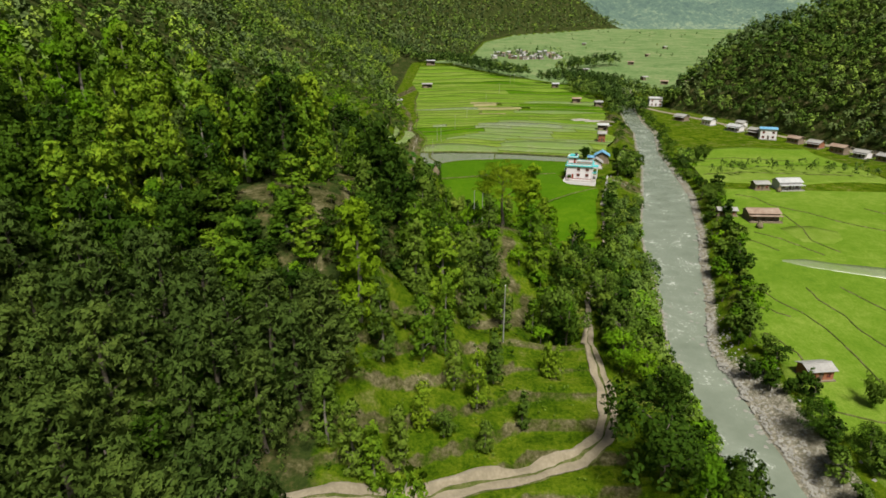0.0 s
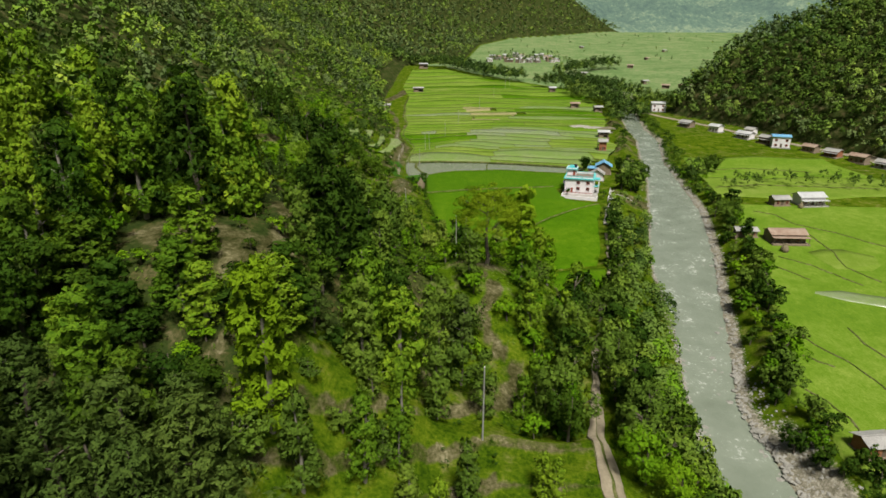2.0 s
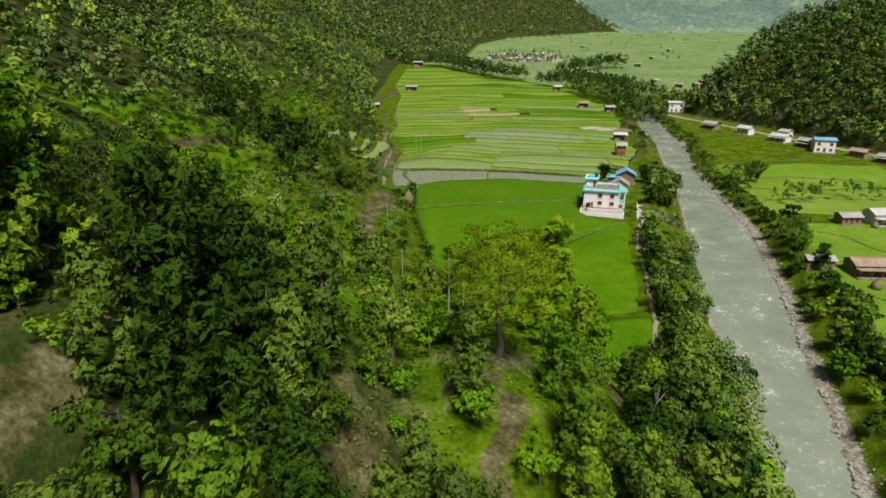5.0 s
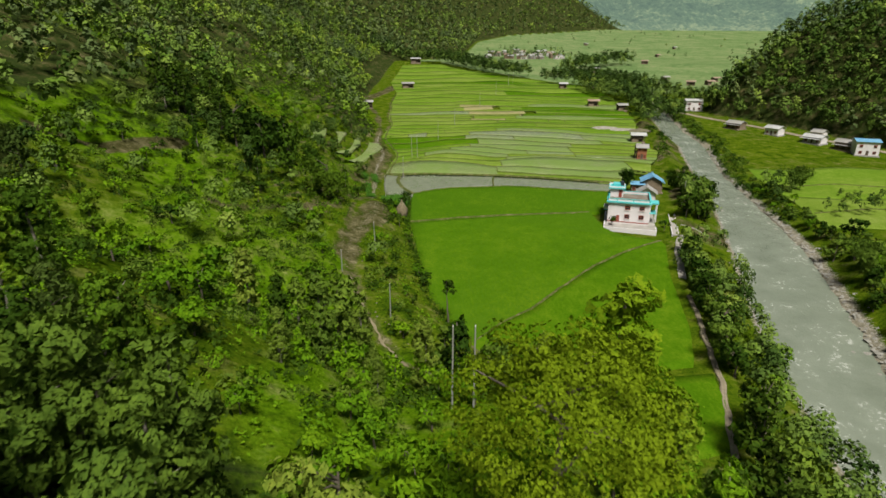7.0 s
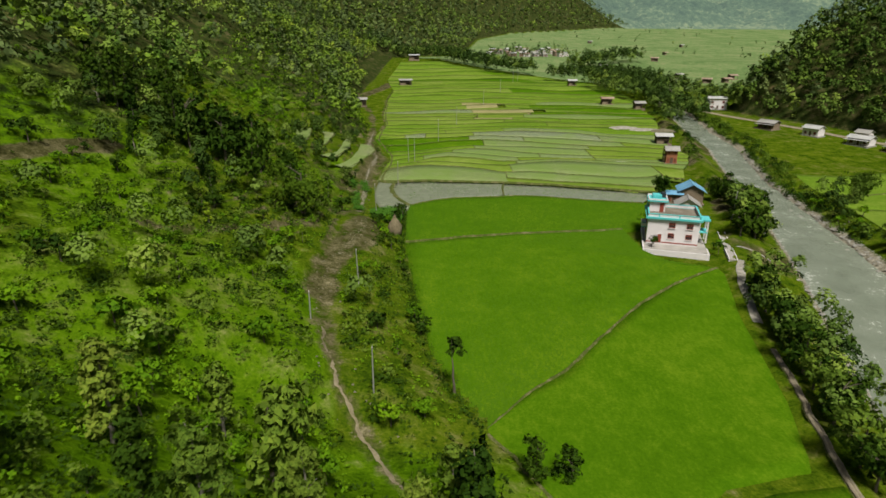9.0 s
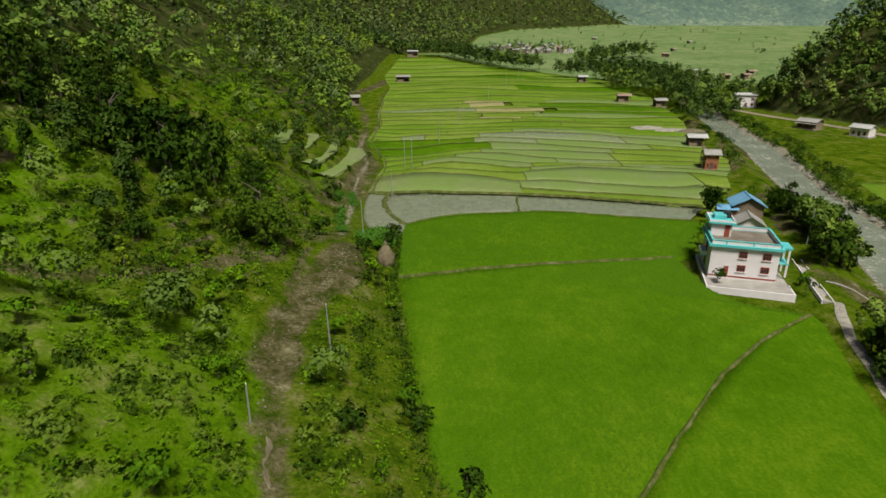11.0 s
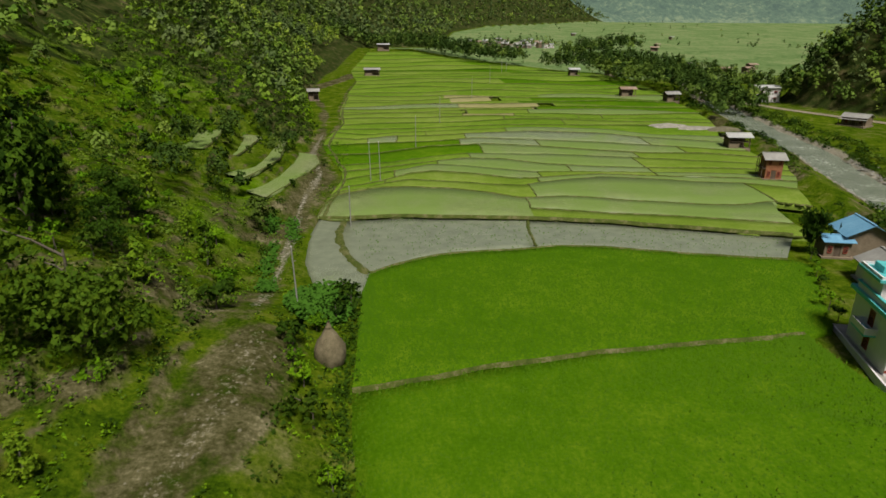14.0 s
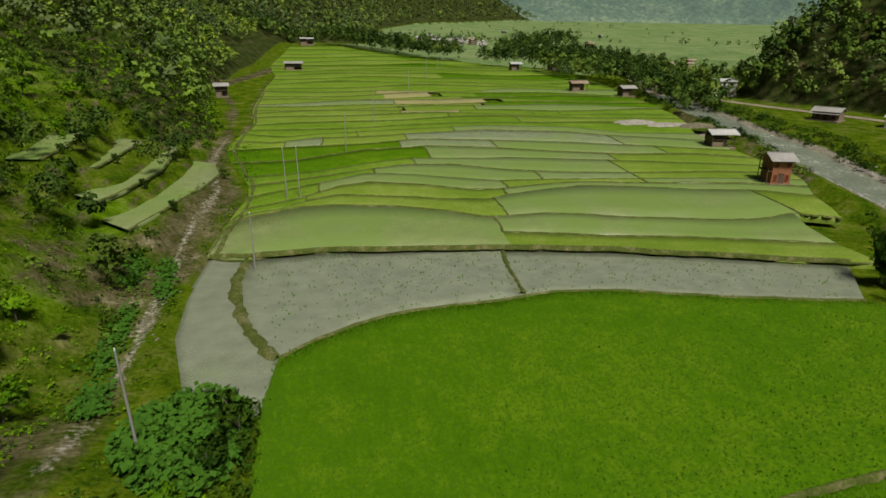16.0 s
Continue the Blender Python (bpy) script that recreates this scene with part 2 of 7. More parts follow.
WATER = river_material()
GROUND = ground_material()
EARTH = plain("bund_earth", [(0.3, (0.03, 0.055, 0.007)), (0.5, (0.075, 0.092, 0.02)), (0.7, (0.22, 0.19, 0.11))], 0.7, 0.95, 0.1, 0.8, 0.1, "pos")
DIRT = plain("track_dirt", [(0.3, (0.16, 0.14, 0.095)), (0.55, (0.25, 0.215, 0.15)), (0.8, (0.36, 0.32, 0.24))], 0.5, 0.95, 0.1, 0.6, 0.1, "pos")
GRAVEL = plain("river_gravel", [(0.3, (0.16, 0.15, 0.12)), (0.5, (0.28, 0.265, 0.225)), (0.75, (0.45, 0.43, 0.38))], 0.9, 0.95, 0.15, 0.9, 0.2, "pos", 0.0, 4.0)
ROCK = plain("boulder", [(0.3, (0.15, 0.145, 0.125)), (0.7, (0.33, 0.32, 0.285))], 0.8, 0.9, 0.2, 0.8, 0.08)


# ---- plan of the valley ----
def knots(y, text):
    k = np.array([[float(v) for v in s.split(":")] for s in text.split()])
    return np.interp(y, k[:, 0], k[:, 1])


def smooth(a, b, x):
    t = np.clip((x - a) / (b - a), 0, 1)
    return t * t * (3 - 2 * t)


def floor_z(y):
    return knots(y, "0:-14 100:-9 190:-2.5 235:-.3 255:.4 290:.6 295:1.5 320:3 370:6.5 435:9.5 510:14 566:14.5 640:20 700:26 870:26 1370:72 1600:70 2600:40")


def spur_z(y):
    return knots(y, "-200:14 40:12 72:11.5 100:12.5 125:13 137:11 150:6 163:0 172:-3.2 300:0")


def shelf_z(y):
    return knots(y, "-200:14 40:12 72:11 95:9.5 120:3 140:-2.8 160:-3.2 175:-3.3 190:-2.5 235:-.3 255:.4 290:.6 295:1.5 320:3 370:6.5 435:9.5 510:14 566:14.5 640:20 700:26 870:26 1370:72 1600:70 2600:40")


def river_z(y):
    return knots(y, "-200:-28 60:-16.5 130:-12 235:-4.5 327:0 370:3.5 430:7 600:14 900:20")


def river_left(y):
    return knots(y, "-200:30 60:44 80:47 118:52 144:59 165:63 186:67 225:80 270:94 300:101 345:113 370:115 400:121 440:128 520:150 700:190")


def river_right(y):
    return knots(y, "-200:44 60:58 80:60 118:61 144:71 165:78 186:86 225:98 270:106 300:111 345:124 370:125 400:131 440:138 520:162 700:204")


def shelf_edge(y):
    return knots(y, "-200:20 40:27 72:26 100:30 130:38 152:45 180:53 205:57 225:66 245:75 270:84 300:92 345:104 400:112 520:135 700:170")


def hill_foot(y):
    return knots(y, "-200:30 0:20 40:8 72:8 100:8 130:5 160:2 182:-2 204:-8 232:-10 250:-14 280:-14 300:-15 325:-15 345:-17 370:-22 430:-34 566:-36 640:-36 700:-33 760:-14 877:40 1000:60 1085:74 1195:132 1280:240 1400:400 2600:900")


def hill_slope(y):
    return knots(y, "-200:.1 40:.06 55:.1 72:.32 88:.55 100:.72 130:.6 160:.48 182:.42 204:.32 232:.42 270:.5 300:.42 330:.42 370:.58 430:.7 566:.55 700:.42 900:.32 1600:.3")


def field_edge(y):
    return knots(y, "150:24 166:16 176:12.5 184:8.5 193:5.5 207:3.5 229:0.5 250:-2 257:-7 265:-10.5 288:-12 298:-11 305:-9.5 318:-7.5 342:-10 359:-16 376:-15 396:-18 450:-20 493:-19 520:-24 566:-29 640:-27 700:-25")


def right_foot(y):
    return knots(y, "-200:290 100:262 200:236 276:211 363:179 414:153 430:156 460:300 520:700 700:1300 1500:1800")


def distance_to(x, y, line):
    """Distance in plan of many points from a polyline."""
    best = np.full(np.shape(x), 1e9)
    for (x0, y0), (x1, y1) in zip(line, line[1:]):
        dx, dy = x1 - x0, y1 - y0
        t = np.clip(((x - x0) * dx + (y - y0) * dy) / (dx * dx + dy * dy), 0, 1)
        best = np.minimum(best, np.hypot(x - x0 - t * dx, y - y0 - t * dy))
    return best


# small flooded terraces on the far slope: lower edge, upper edge, height
HILL_STEPS = [([(-21, 291), (-19, 304), (-17, 313), (-16.5, 323), (-18.5, 333)], [(-24.6, 296), (-23.8, 307), (-22.2, 316), (-23.3, 327), (-23.5, 338)], 4.2),
              ([(-27, 299), (-25.8, 304), (-24.5, 320), (-27, 342)], [(-31.2, 304), (-30.2, 312), (-30, 325), (-31.2, 346)], 6.0),
              ([(-31, 311), (-31.2, 319), (-32, 337)], [(-34.6, 312), (-35.3, 322), (-36, 341)], 8.2),
              ([(-35.5, 305), (-37, 318), (-39.5, 332)], [(-39.2, 306), (-41, 318), (-43, 331)], 10.6)]


HILL_STEPS = [([(1.2 * p[0] - 0.2 * q[0], p[1]) for p, q in zip(a, b)], [(1.12 * q[0] - 0.12 * p[0], q[1]) for p, q in zip(a, b)], z) for a, b, z in HILL_STEPS]


def wave(x, y, scale, seed):
    return (np.sin(x / scale + seed) * np.cos(y / scale * 0.83 - seed * 1.7) + 0.5 * np.sin((x + y) / scale * 1.9 + seed * 2.3) * np.cos((x - y) / scale * 1.6 + seed))


def terrace_share(x, y):
    """Where the grassy steps above the dirt road lie."""
    return smooth(40, 46, y) * smooth(82, 76, y) * smooth(25, 21, x) * smooth(-22, -14, x)


def terrace_phase(x, y):
    return (0.87 * y - 0.47 * np.minimum(x, 10) - 45) / 4.6 + 0.07 * wave(x, y, 6, 1)


def land(x, y):
    """Height of the ground."""
    x, y = np.asarray(x, float), np.asarray(y, float)
    f, rz = shelf_z(y), river_z(y)
    nose = 13 * smooth(126, 150, y)
    f = f + (spur_z(y) - f) * smooth(36 - nose, 20 - nose, x) * (y < 173)
    rl, rr, ed, ft, sl = river_left(y), river_right(y), shelf_edge(y), hill_foot(y), hill_slope(y)
    bed = rz - 0.9
    z = f + 0.0 * x
    bank = f + (rz + 0.4 - f) * smooth(0, 1, (x - ed) / np.maximum(rl - 1 - ed, 2))
    z = np.where(x > ed, bank, z)
    z = np.where(x > rl - 1, rz + 0.4 + (bed - rz - 0.4) * smooth(rl - 1, rl + 1.5, x), z)
    fade = smooth(455, 430, y)
    z = f + (z - f) * fade
    fr = np.maximum(floor_z(y) - 1.0, rz + 1.2)
    right = bed + (rz + 0.5 - bed) * smooth(rr - 1.5, rr + 0.5, x) + (fr - rz - 0.5) * smooth(rr + 1.5, rr + 8, x)
    z = np.where(x > (rl + rr) / 2, f - 1 + (right - f + 1) * fade, z)
    d = ft - x
    up = np.maximum(d, 0)
    crest = knots(y, "0:.2 100:.28 150:.4 190:.5 2600:.5")
    rise = (sl * np.minimum(up, 25) + np.where(up > 25, crest, 0) * (up - 25)) * smooth(0, 9, up) + 0.12 * np.maximum(up - 60, 0)
    rough = wave(x, y, 9.0, 1.3) * 0.9 * smooth(3, 15, up) + wave(x, y, 31.0, 4.1) * 4.0 * smooth(15, 70, up) + wave(x, y, 90.0, 2.0) * 16 * smooth(60, 250, up)
    z = z + np.where(d > 0, rise + rough, 0)
    for a, b, zp in HILL_STEPS:
        mid = [((p[0] + q[0]) / 2, (p[1] + q[1]) / 2) for p, q in zip(a, b)]
        z = z + (zp - 0.1 - z) * smooth(7.5, 3.6, distance_to(x, y, mid))
    fe = field_edge(y)
    z = z + 4.3 * smooth(163, 180, y) * smooth(262, 240, y) * smooth(0, 1, (fe - x) / np.maximum(fe - ft, 3))
    mound = lambda cx, cy, sx, sy: np.exp(-((x - cx) / sx) ** 2 - ((y - cy) / sy) ** 2)
    z = z + 6.5 * mound(-20, 85, 13, 13) + 6.5 * mound(9, 110, 11, 15) - 3.6 * mound(18, 86, 7, 9) - 4.8 * mound(33, 100, 6, 14)
    z = z - 2.3 * smooth(-12, -4, x) * smooth(32, 26, x) * smooth(36, 48, y) * smooth(84, 74, y)
    ph = terrace_phase(x, y)
    z = z + terrace_share(x, y) * (1.0 * (np.floor(ph) + smooth(0.68, 1.0, ph % 1.0)) - 1.2)
    q = z / 1.7
    side = smooth(2, 6, d) * smooth(150, 175, y) * smooth(372, 350, y) * smooth(50, 34, d)
    z = z + side * 0.75 * (1.7 * (np.floor(q) + smooth(0.55, 1.0, q % 1.0)) - z)
    rf = right_foot(y)
    e = np.maximum(x - rf, 0)
    z = z + np.where(e > 0, (0.9 * np.minimum(e, 40) + 0.42 * np.clip(e - 40, 0, 160)) * smooth(0, 12, e) + wave(x, y, 28.0, 0.6) * 3.5 * smooth(10, 60, e), 0)
    z = z + np.where(y < -30, (-30 - y) * 0.25, 0)
    return z


def land_z(x, y):
    return float(land(np.array([x]), np.array([y]))[0])


STREAM = [(-38, 455), (-24, 400), (-19, 357), (-19, 337), (-14, 313), (-15, 295), (-14, 279), (-13, 264), (-12, 248), (-12.5, 234), (-14, 218), (-14, 208), (-9.5, 190), (-5.5, 178), (-1.5, 170), (3, 162), (7, 157), (14, 147)]
ROAD = [(-24, 40), (-10, 46), (-1, 50), (4, 52.4), (10.8, 54.4), (15.8, 56.3), (19.3, 59.1), (21.2, 62.4), (21.9, 67), (22.6, 80), (25.8, 95), (34.7, 123), (42, 148), (48, 164), (52, 180), (55, 193)]
BARE = [(-28, 88), (-23, 89), (-19, 87), (-16, 83)]
TRAIL = [(-20, 107), (-16.3, 99), (-14.7, 96.5), (-15, 88)]
SPUR_PATH = [(10.7, 108), (13.3, 104.8), (10, 100), (10.7, 96.7), (12.3, 94), (14.4, 91.8), (13, 86), (4, 81)]
SLIPS = [[(27.5, 124), (26.4, 114)], [(31.5, 104), (29.5, 95)]]
LEDGE = [(-66, 196), (-59.5, 204), (-57, 210), (-54.4, 216.4), (-52, 224)]
BROWN_BANK = [(-41, 205), (-37, 206.5), (-31.5, 210.7), (-26.7, 216.2), (-21.8, 224.2), (-18, 229)]
SCREE = [(-9, 240), (-9.5, 233), (-10, 226), (-11.5, 218), (-12.5, 210), (-12, 202)]


def earth_share(x, y):
    wide = 1.0 + 1.5 * smooth(278, 290, y) * smooth(352, 335, y)
    a = 1.0 - smooth(0.2, 3.0, (distance_to(x, y, STREAM) + 0.8 * wave(x, y, 4.0, 1.1)) / wide)
    b = 1.0 - smooth(1.5, 5.5, distance_to(x, y, BARE) + 0.9 * wave(x, y, 3.0, 0.8))
    c = 1.0 - smooth(2.0, 5.5, distance_to(x, y, SCREE) + 0.9 * wave(x, y, 5.0, 0.3))
    trails = 0.85 * np.maximum(smooth(2.4, 0.6, distance_to(x, y, TRAIL)), smooth(1.4, 0.4, distance_to(x, y, SPUR_PATH)))
    slips = np.maximum.reduce([smooth(3.0, 0.8, distance_to(x, y, q)) for q in SLIPS])
    cut = np.maximum(0.85 * smooth(2.6, 0.8, distance_to(x, y, LEDGE)), 0.62 * smooth(2.6, 0.6, distance_to(x, y, BROWN_BANK) + 0.5 * wave(x, y, 3.0, 1.4)))
    e = 1.0 - smooth(1.5, 5.5, distance_to(x, y, [(-38, 455), (-26, 500), (-24, 525)]))
    z = land(x, y) / 1.7
    hillside = smooth(0, 4, hill_foot(y) - x) * smooth(150, 170, y) * smooth(370, 350, y) * smooth(46, 30, hill_foot(y) - x)
    risers = hillside * smooth(200, 225, y) * np.maximum(0.6 * smooth(0.6, 0.75, z % 1.0), 0.12 + 0.22 * wave(x, y, 7.0, 5.1))
    steps = 0.58 * terrace_share(x, y) * smooth(0.55, 0.72, terrace_phase(x, y) % 1.0)
    spur = (0.38 + 0.22 * wave(x, y, 5.0, 2.2)) * smooth(15, 8, np.abs(x - 6)) * smooth(78, 86, y) * smooth(128, 112, y)
    bank = (0.36 + 0.3 * wave(x, y, 4.5, 2.7) + 0.14 * wave(x, y, 1.9, 0.4)) * smooth(-8, -12, x) * smooth(-38, -28, x) * smooth(232, 244, y) * smooth(305, 290, y)
    verge = 0.5 * smooth(2.2, 0.4, np.abs(x - field_edge(y) + 0.6)) * smooth(284, 292, y) * smooth(520, 480, y)
    river_bank = (0.42 + 0.3 * wave(x, y, 5.0, 1.9)) * smooth(-2, 1, x - np.maximum(shelf_edge(y) - 4, 60)) * smooth(2, 0, x - river_left(y)) * smooth(222, 230, y) * smooth(430, 400, y)
    return np.clip(np.maximum.reduce([verge, river_bank, cut, a * (0.52 + 0.12 * smooth(278, 290, y)), b * 0.66, c * 0.62, trails, slips, bank, e, risers, steps, spur]), 0, 1)


def meadow_share(x, y):
    """Where tall lush grass grows."""
    spur = smooth(-12, -5, x) * smooth(30, 22, x) * smooth(84, 104, y) * smooth(176, 164, y)
    steps = 0.16 * terrace_share(x, y) * smooth(0.65, 0.5, terrace_phase(x, y) % 1.0)
    d = hill_foot(y) - x
    slope = (0.16 + 0.42 * smooth(228, 205, y) + 0.1 * smooth(262, 285, y) + 0.35 * wave(x, y, 14.0, 2.4)) * smooth(2, 8, d) * smooth(118, 132, y) * smooth(420, 340, y) * smooth(120, 80, d)
    return np.clip(np.maximum.reduce([(0.45 + 0.3 * smooth(118, 132, y)) * spur, steps, slope]), 0, 1)


def stone_share(x, y):
    d = smooth(-2.0, -0.3, x - river_left(y)) * smooth(4.0, 1.0, x - river_right(y)) * smooth(600, 420, y)
    near = smooth(120, 100, y) * smooth(-3, 0, x - river_left(y)) * smooth(9, 4, x - river_right(y))
    c = 0.55 * (1.0 - smooth(0.0, 1.4, distance_to(x, y, STREAM[2:9]) + 0.5 * wave(x, y, 5.0, 3.1))) + 0.3 * (1.0 - smooth(0.5, 3.0, distance_to(x, y, SCREE[:4])))
    p = 1.0 - smooth(2.0, 6.0, distance_to(x, y, [(80, 372), (90, 366), (99, 360)]))
    return np.clip(np.maximum.reduce([d * 0.85, near, c, p]), 0, 1)


# ---- mesh helpers ----
def mesh_of(name, verts, faces, mat=None, smooth_shade=False, normals=None):
    me = bpy.data.meshes.new(name)
    verts = np.asarray(verts, float)
    if isinstance(faces, np.ndarray):
        me.vertices.add(len(verts))
        me.vertices.foreach_set("co", verts.ravel())
        k = faces.shape[1]
        me.loops.add(faces.size)
        me.loops.foreach_set("vertex_index", faces.ravel().astype(np.int32))
        me.polygons.add(len(faces))
        me.polygons.foreach_set("loop_start", np.arange(0, faces.size, k, dtype=np.int32))
        me.update(calc_edges=True)
    else:
        me.from_pydata([tuple(v) for v in verts], [], faces)
    if smooth_shade:
        me.polygons.foreach_set("use_smooth", np.ones(len(me.polygons), bool))
    if normals is not None:
        me.polygons.foreach_set("use_smooth", np.ones(len(me.polygons), bool))
        n = np.asarray(normals, float)
        me.normals_split_custom_set_from_vertices(n / np.maximum(np.linalg.norm(n, axis=1), 1e-6)[:, None])
    if mat:
        me.materials.append(mat)
    return me


def piece(name, me, parent=None, label="", m=None):
    ob = new(name, me)
    if parent:
        ob.parent = parent
    if m is not None:
        ob.matrix_basis = m
    if label:
        ob["label"] = label
    return ob


def part(name, bm, mat, parent, label="", m=None):
    me = bpy.data.meshes.new(name)
    bm.to_mesh(me)
    bm.free()
    me.materials.append(mat)
    return piece(name, me, parent, label, m)


def box(bm, x0, y0, z0, x1, y1, z1, bevel=0.0):
    r = bmesh.ops.create_cube(bm, size=1.0, matrix=Matrix.Translation(((x0 + x1) / 2, (y0 + y1) / 2, (z0 + z1) / 2)) @ Matrix.Diagonal((x1 - x0, y1 - y0, z1 - z0, 1)))
    if bevel:
        es = list({e for v in r["verts"] for e in v.link_edges})
        bmesh.ops.bevel(bm, geom=es, offset=bevel, segments=1, affect="EDGES")
    return bm


def boxes(*list_of, bevel=0.0):
    bm = bmesh.new()
    for b in list_of:
        box(bm, *b, bevel=bevel)
    return bm


def grid_faces(nu, nv):
    i = np.arange(nu * nv).reshape(nu, nv)
    return np.stack([i[:-1, :-1], i[1:, :-1], i[1:, 1:], i[:-1, 1:]], -1).reshape(-1, 4)


def resample(line, n):
    p = np.array(line, float)
    s = np.r_[0, np.cumsum(np.hypot(*np.diff(p[:, :2], axis=0).T))]
    t = np.linspace(0, s[-1], n)
    return np.stack([np.interp(t, s, p[:, k]) for k in range(p.shape[1])], 1)


def wander(line, n, amount, seed):
    """A polyline resampled and made uneven."""
    p = resample(line, n)
    r = np.random.default_rng(seed)
    k = np.convolve(r.normal(size=n + 8), np.ones(5) / 5, "same")[4:-4] * amount
    d = np.gradient(p[:, :2], axis=0)
    d /= np.maximum(np.hypot(d[:, 0], d[:, 1]), 1e-6)[:, None]
    k[0] = k[-1] = 0
    p[:, 0] += -d[:, 1] * k
    p[:, 1] += d[:, 0] * k
    return p


def ribbon(name, line, widths, zs, mat, rise=(0.0, 0.0), cols=5):
    """A strip along a line; zs gives the ground's height, rise the height at edge and middle."""
    p = np.asarray(line, float)
    d = np.gradient(p[:, :2], axis=0)
    d /= np.maximum(np.hypot(d[:, 0], d[:, 1]), 1e-6)[:, None]
    u = np.linspace(-1, 1, cols)
    w = np.broadcast_to(widths, (len(p),))
    x = p[:, 0][:, None] - d[:, 1][:, None] * u * w[:, None] / 2
    y = p[:, 1][:, None] + d[:, 0][:, None] * u * w[:, None] / 2
    z = zs(x, y) + rise[0] + (rise[1] - rise[0]) * (1 - u ** 2)
    return mesh_of(name, np.stack([x, y, z], -1).reshape(-1, 3), grid_faces(len(p), cols), mat, True)


def tube(points, radii, sides=6):
    p = np.asarray(points, float)
    d = np.gradient(p, axis=0)
    d /= np.maximum(np.linalg.norm(d, axis=1), 1e-9)[:, None]
    a = np.cross(d, (0.31, 0.95, 0.07))
    a /= np.maximum(np.linalg.norm(a, axis=1), 1e-9)[:, None]
    b = np.cross(d, a)
    th = np.arange(sides) * 2 * np.pi / sides
    v = p[:, None] + np.asarray(radii)[:, None, None] * (np.cos(th)[None, :, None] * a[:, None] + np.sin(th)[None, :, None] * b[:, None])
    i = np.arange(len(p) * sides).reshape(len(p), sides)
    j = np.roll(i, -1, 1)
    f = np.stack([i[:-1], j[:-1], j[1:], i[1:]], -1).reshape(-1, 4)
    return v.reshape(-1, 3), f


def joined(parts_of):
    vs, fs, k = [], [], 0
    for v, f in parts_of:
        vs.append(v)
        fs.append(f + k)
        k += len(v)
    return np.concatenate(vs), np.concatenate(fs)


# ---- ground ----
def axis(lo, hi, step, out_lo, out_hi, growth=1.14):
    mid = list(np.arange(lo, hi + step / 2, step))
    s = step
    while mid[-1] < out_hi:
        s *= growth
        mid.append(mid[-1] + s)
    s = step
    while mid[0] > out_lo:
        s *= growth
        mid.insert(0, mid[0] - s)
    return np.array(mid)


gx = np.sort(np.r_[axis(-110, 240, 2.0, -2600, 2800), np.arange(-59, 31, 2.0), np.arange(252, 520, 14.0), np.arange(-330, -130, 12.0)])
gy = np.sort(np.r_[axis(-10, 600, 2.0, -500, 3600), np.arange(39, 90, 2.0), np.arange(611, 1450, 13.0)])
GX, GY = np.meshgrid(gx, gy, indexing="ij")
GZ = land(GX, GY)
inside = (GX > field_edge(GY) + 0.6) & (GX < shelf_edge(GY) - 2) & (GY > 168) & (GY < 700)
GZ = GZ - np.where(inside, 0.7 + 1.0 * smooth(284, 291, GY) * smooth(420, 380, GY), 0.0)
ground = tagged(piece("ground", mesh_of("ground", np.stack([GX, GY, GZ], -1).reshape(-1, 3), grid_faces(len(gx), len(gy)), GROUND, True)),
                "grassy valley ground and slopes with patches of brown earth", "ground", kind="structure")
# wooded ground, which takes the forest-floor colour with tree shade in it
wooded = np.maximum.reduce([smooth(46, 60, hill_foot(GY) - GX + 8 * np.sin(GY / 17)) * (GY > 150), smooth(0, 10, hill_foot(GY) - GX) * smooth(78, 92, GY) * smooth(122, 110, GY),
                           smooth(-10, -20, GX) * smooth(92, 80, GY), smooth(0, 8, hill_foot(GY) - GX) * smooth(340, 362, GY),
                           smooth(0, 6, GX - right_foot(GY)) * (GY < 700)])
for word, values in (("earth", earth_share(GX, GY)), ("stones", stone_share(GX, GY)), ("wood", wooded * smooth(-5, 0, hill_foot(GY) - GX) + wooded * (GY < 700)), ("meadow", meadow_share(GX, GY)), ("hazy_crops", np.maximum(smooth(690, 760, GY), smooth(470, 530, GY) * smooth(2, 14, GX - knots(GY, "430:112 550:112 592:80 646:40 700:4"))) * smooth(6, -6, hill_foot(GY) - GX))):
    at = ground.data.attributes.new(word, "FLOAT", "POINT")
    at.data.foreach_set("value", values.ravel().astype(np.float32))

# ---- river ----
ry = np.r_[np.arange(-120, 460, 3.0)]
ru = np.linspace(-0.12, 1.12, 9)
rx = river_left(ry)[:, None] + (river_right(ry) - river_left(ry))[:, None] * ru
water_z = river_z(ry)[:, None] + 0.0 * rx + 0.12 * np.sin(rx * 1.7 + ry[:, None] * 0.9) * np.cos(ry[:, None] * 0.6)
tagged(piece("river", mesh_of("river", np.stack([rx, np.broadcast_to(ry[:, None], rx.shape), water_z], -1).reshape(-1, 3), grid_faces(len(ry), 9), WATER, True)),
       "shallow grey-green river running over stones with small rapids", "river", kind="structure")


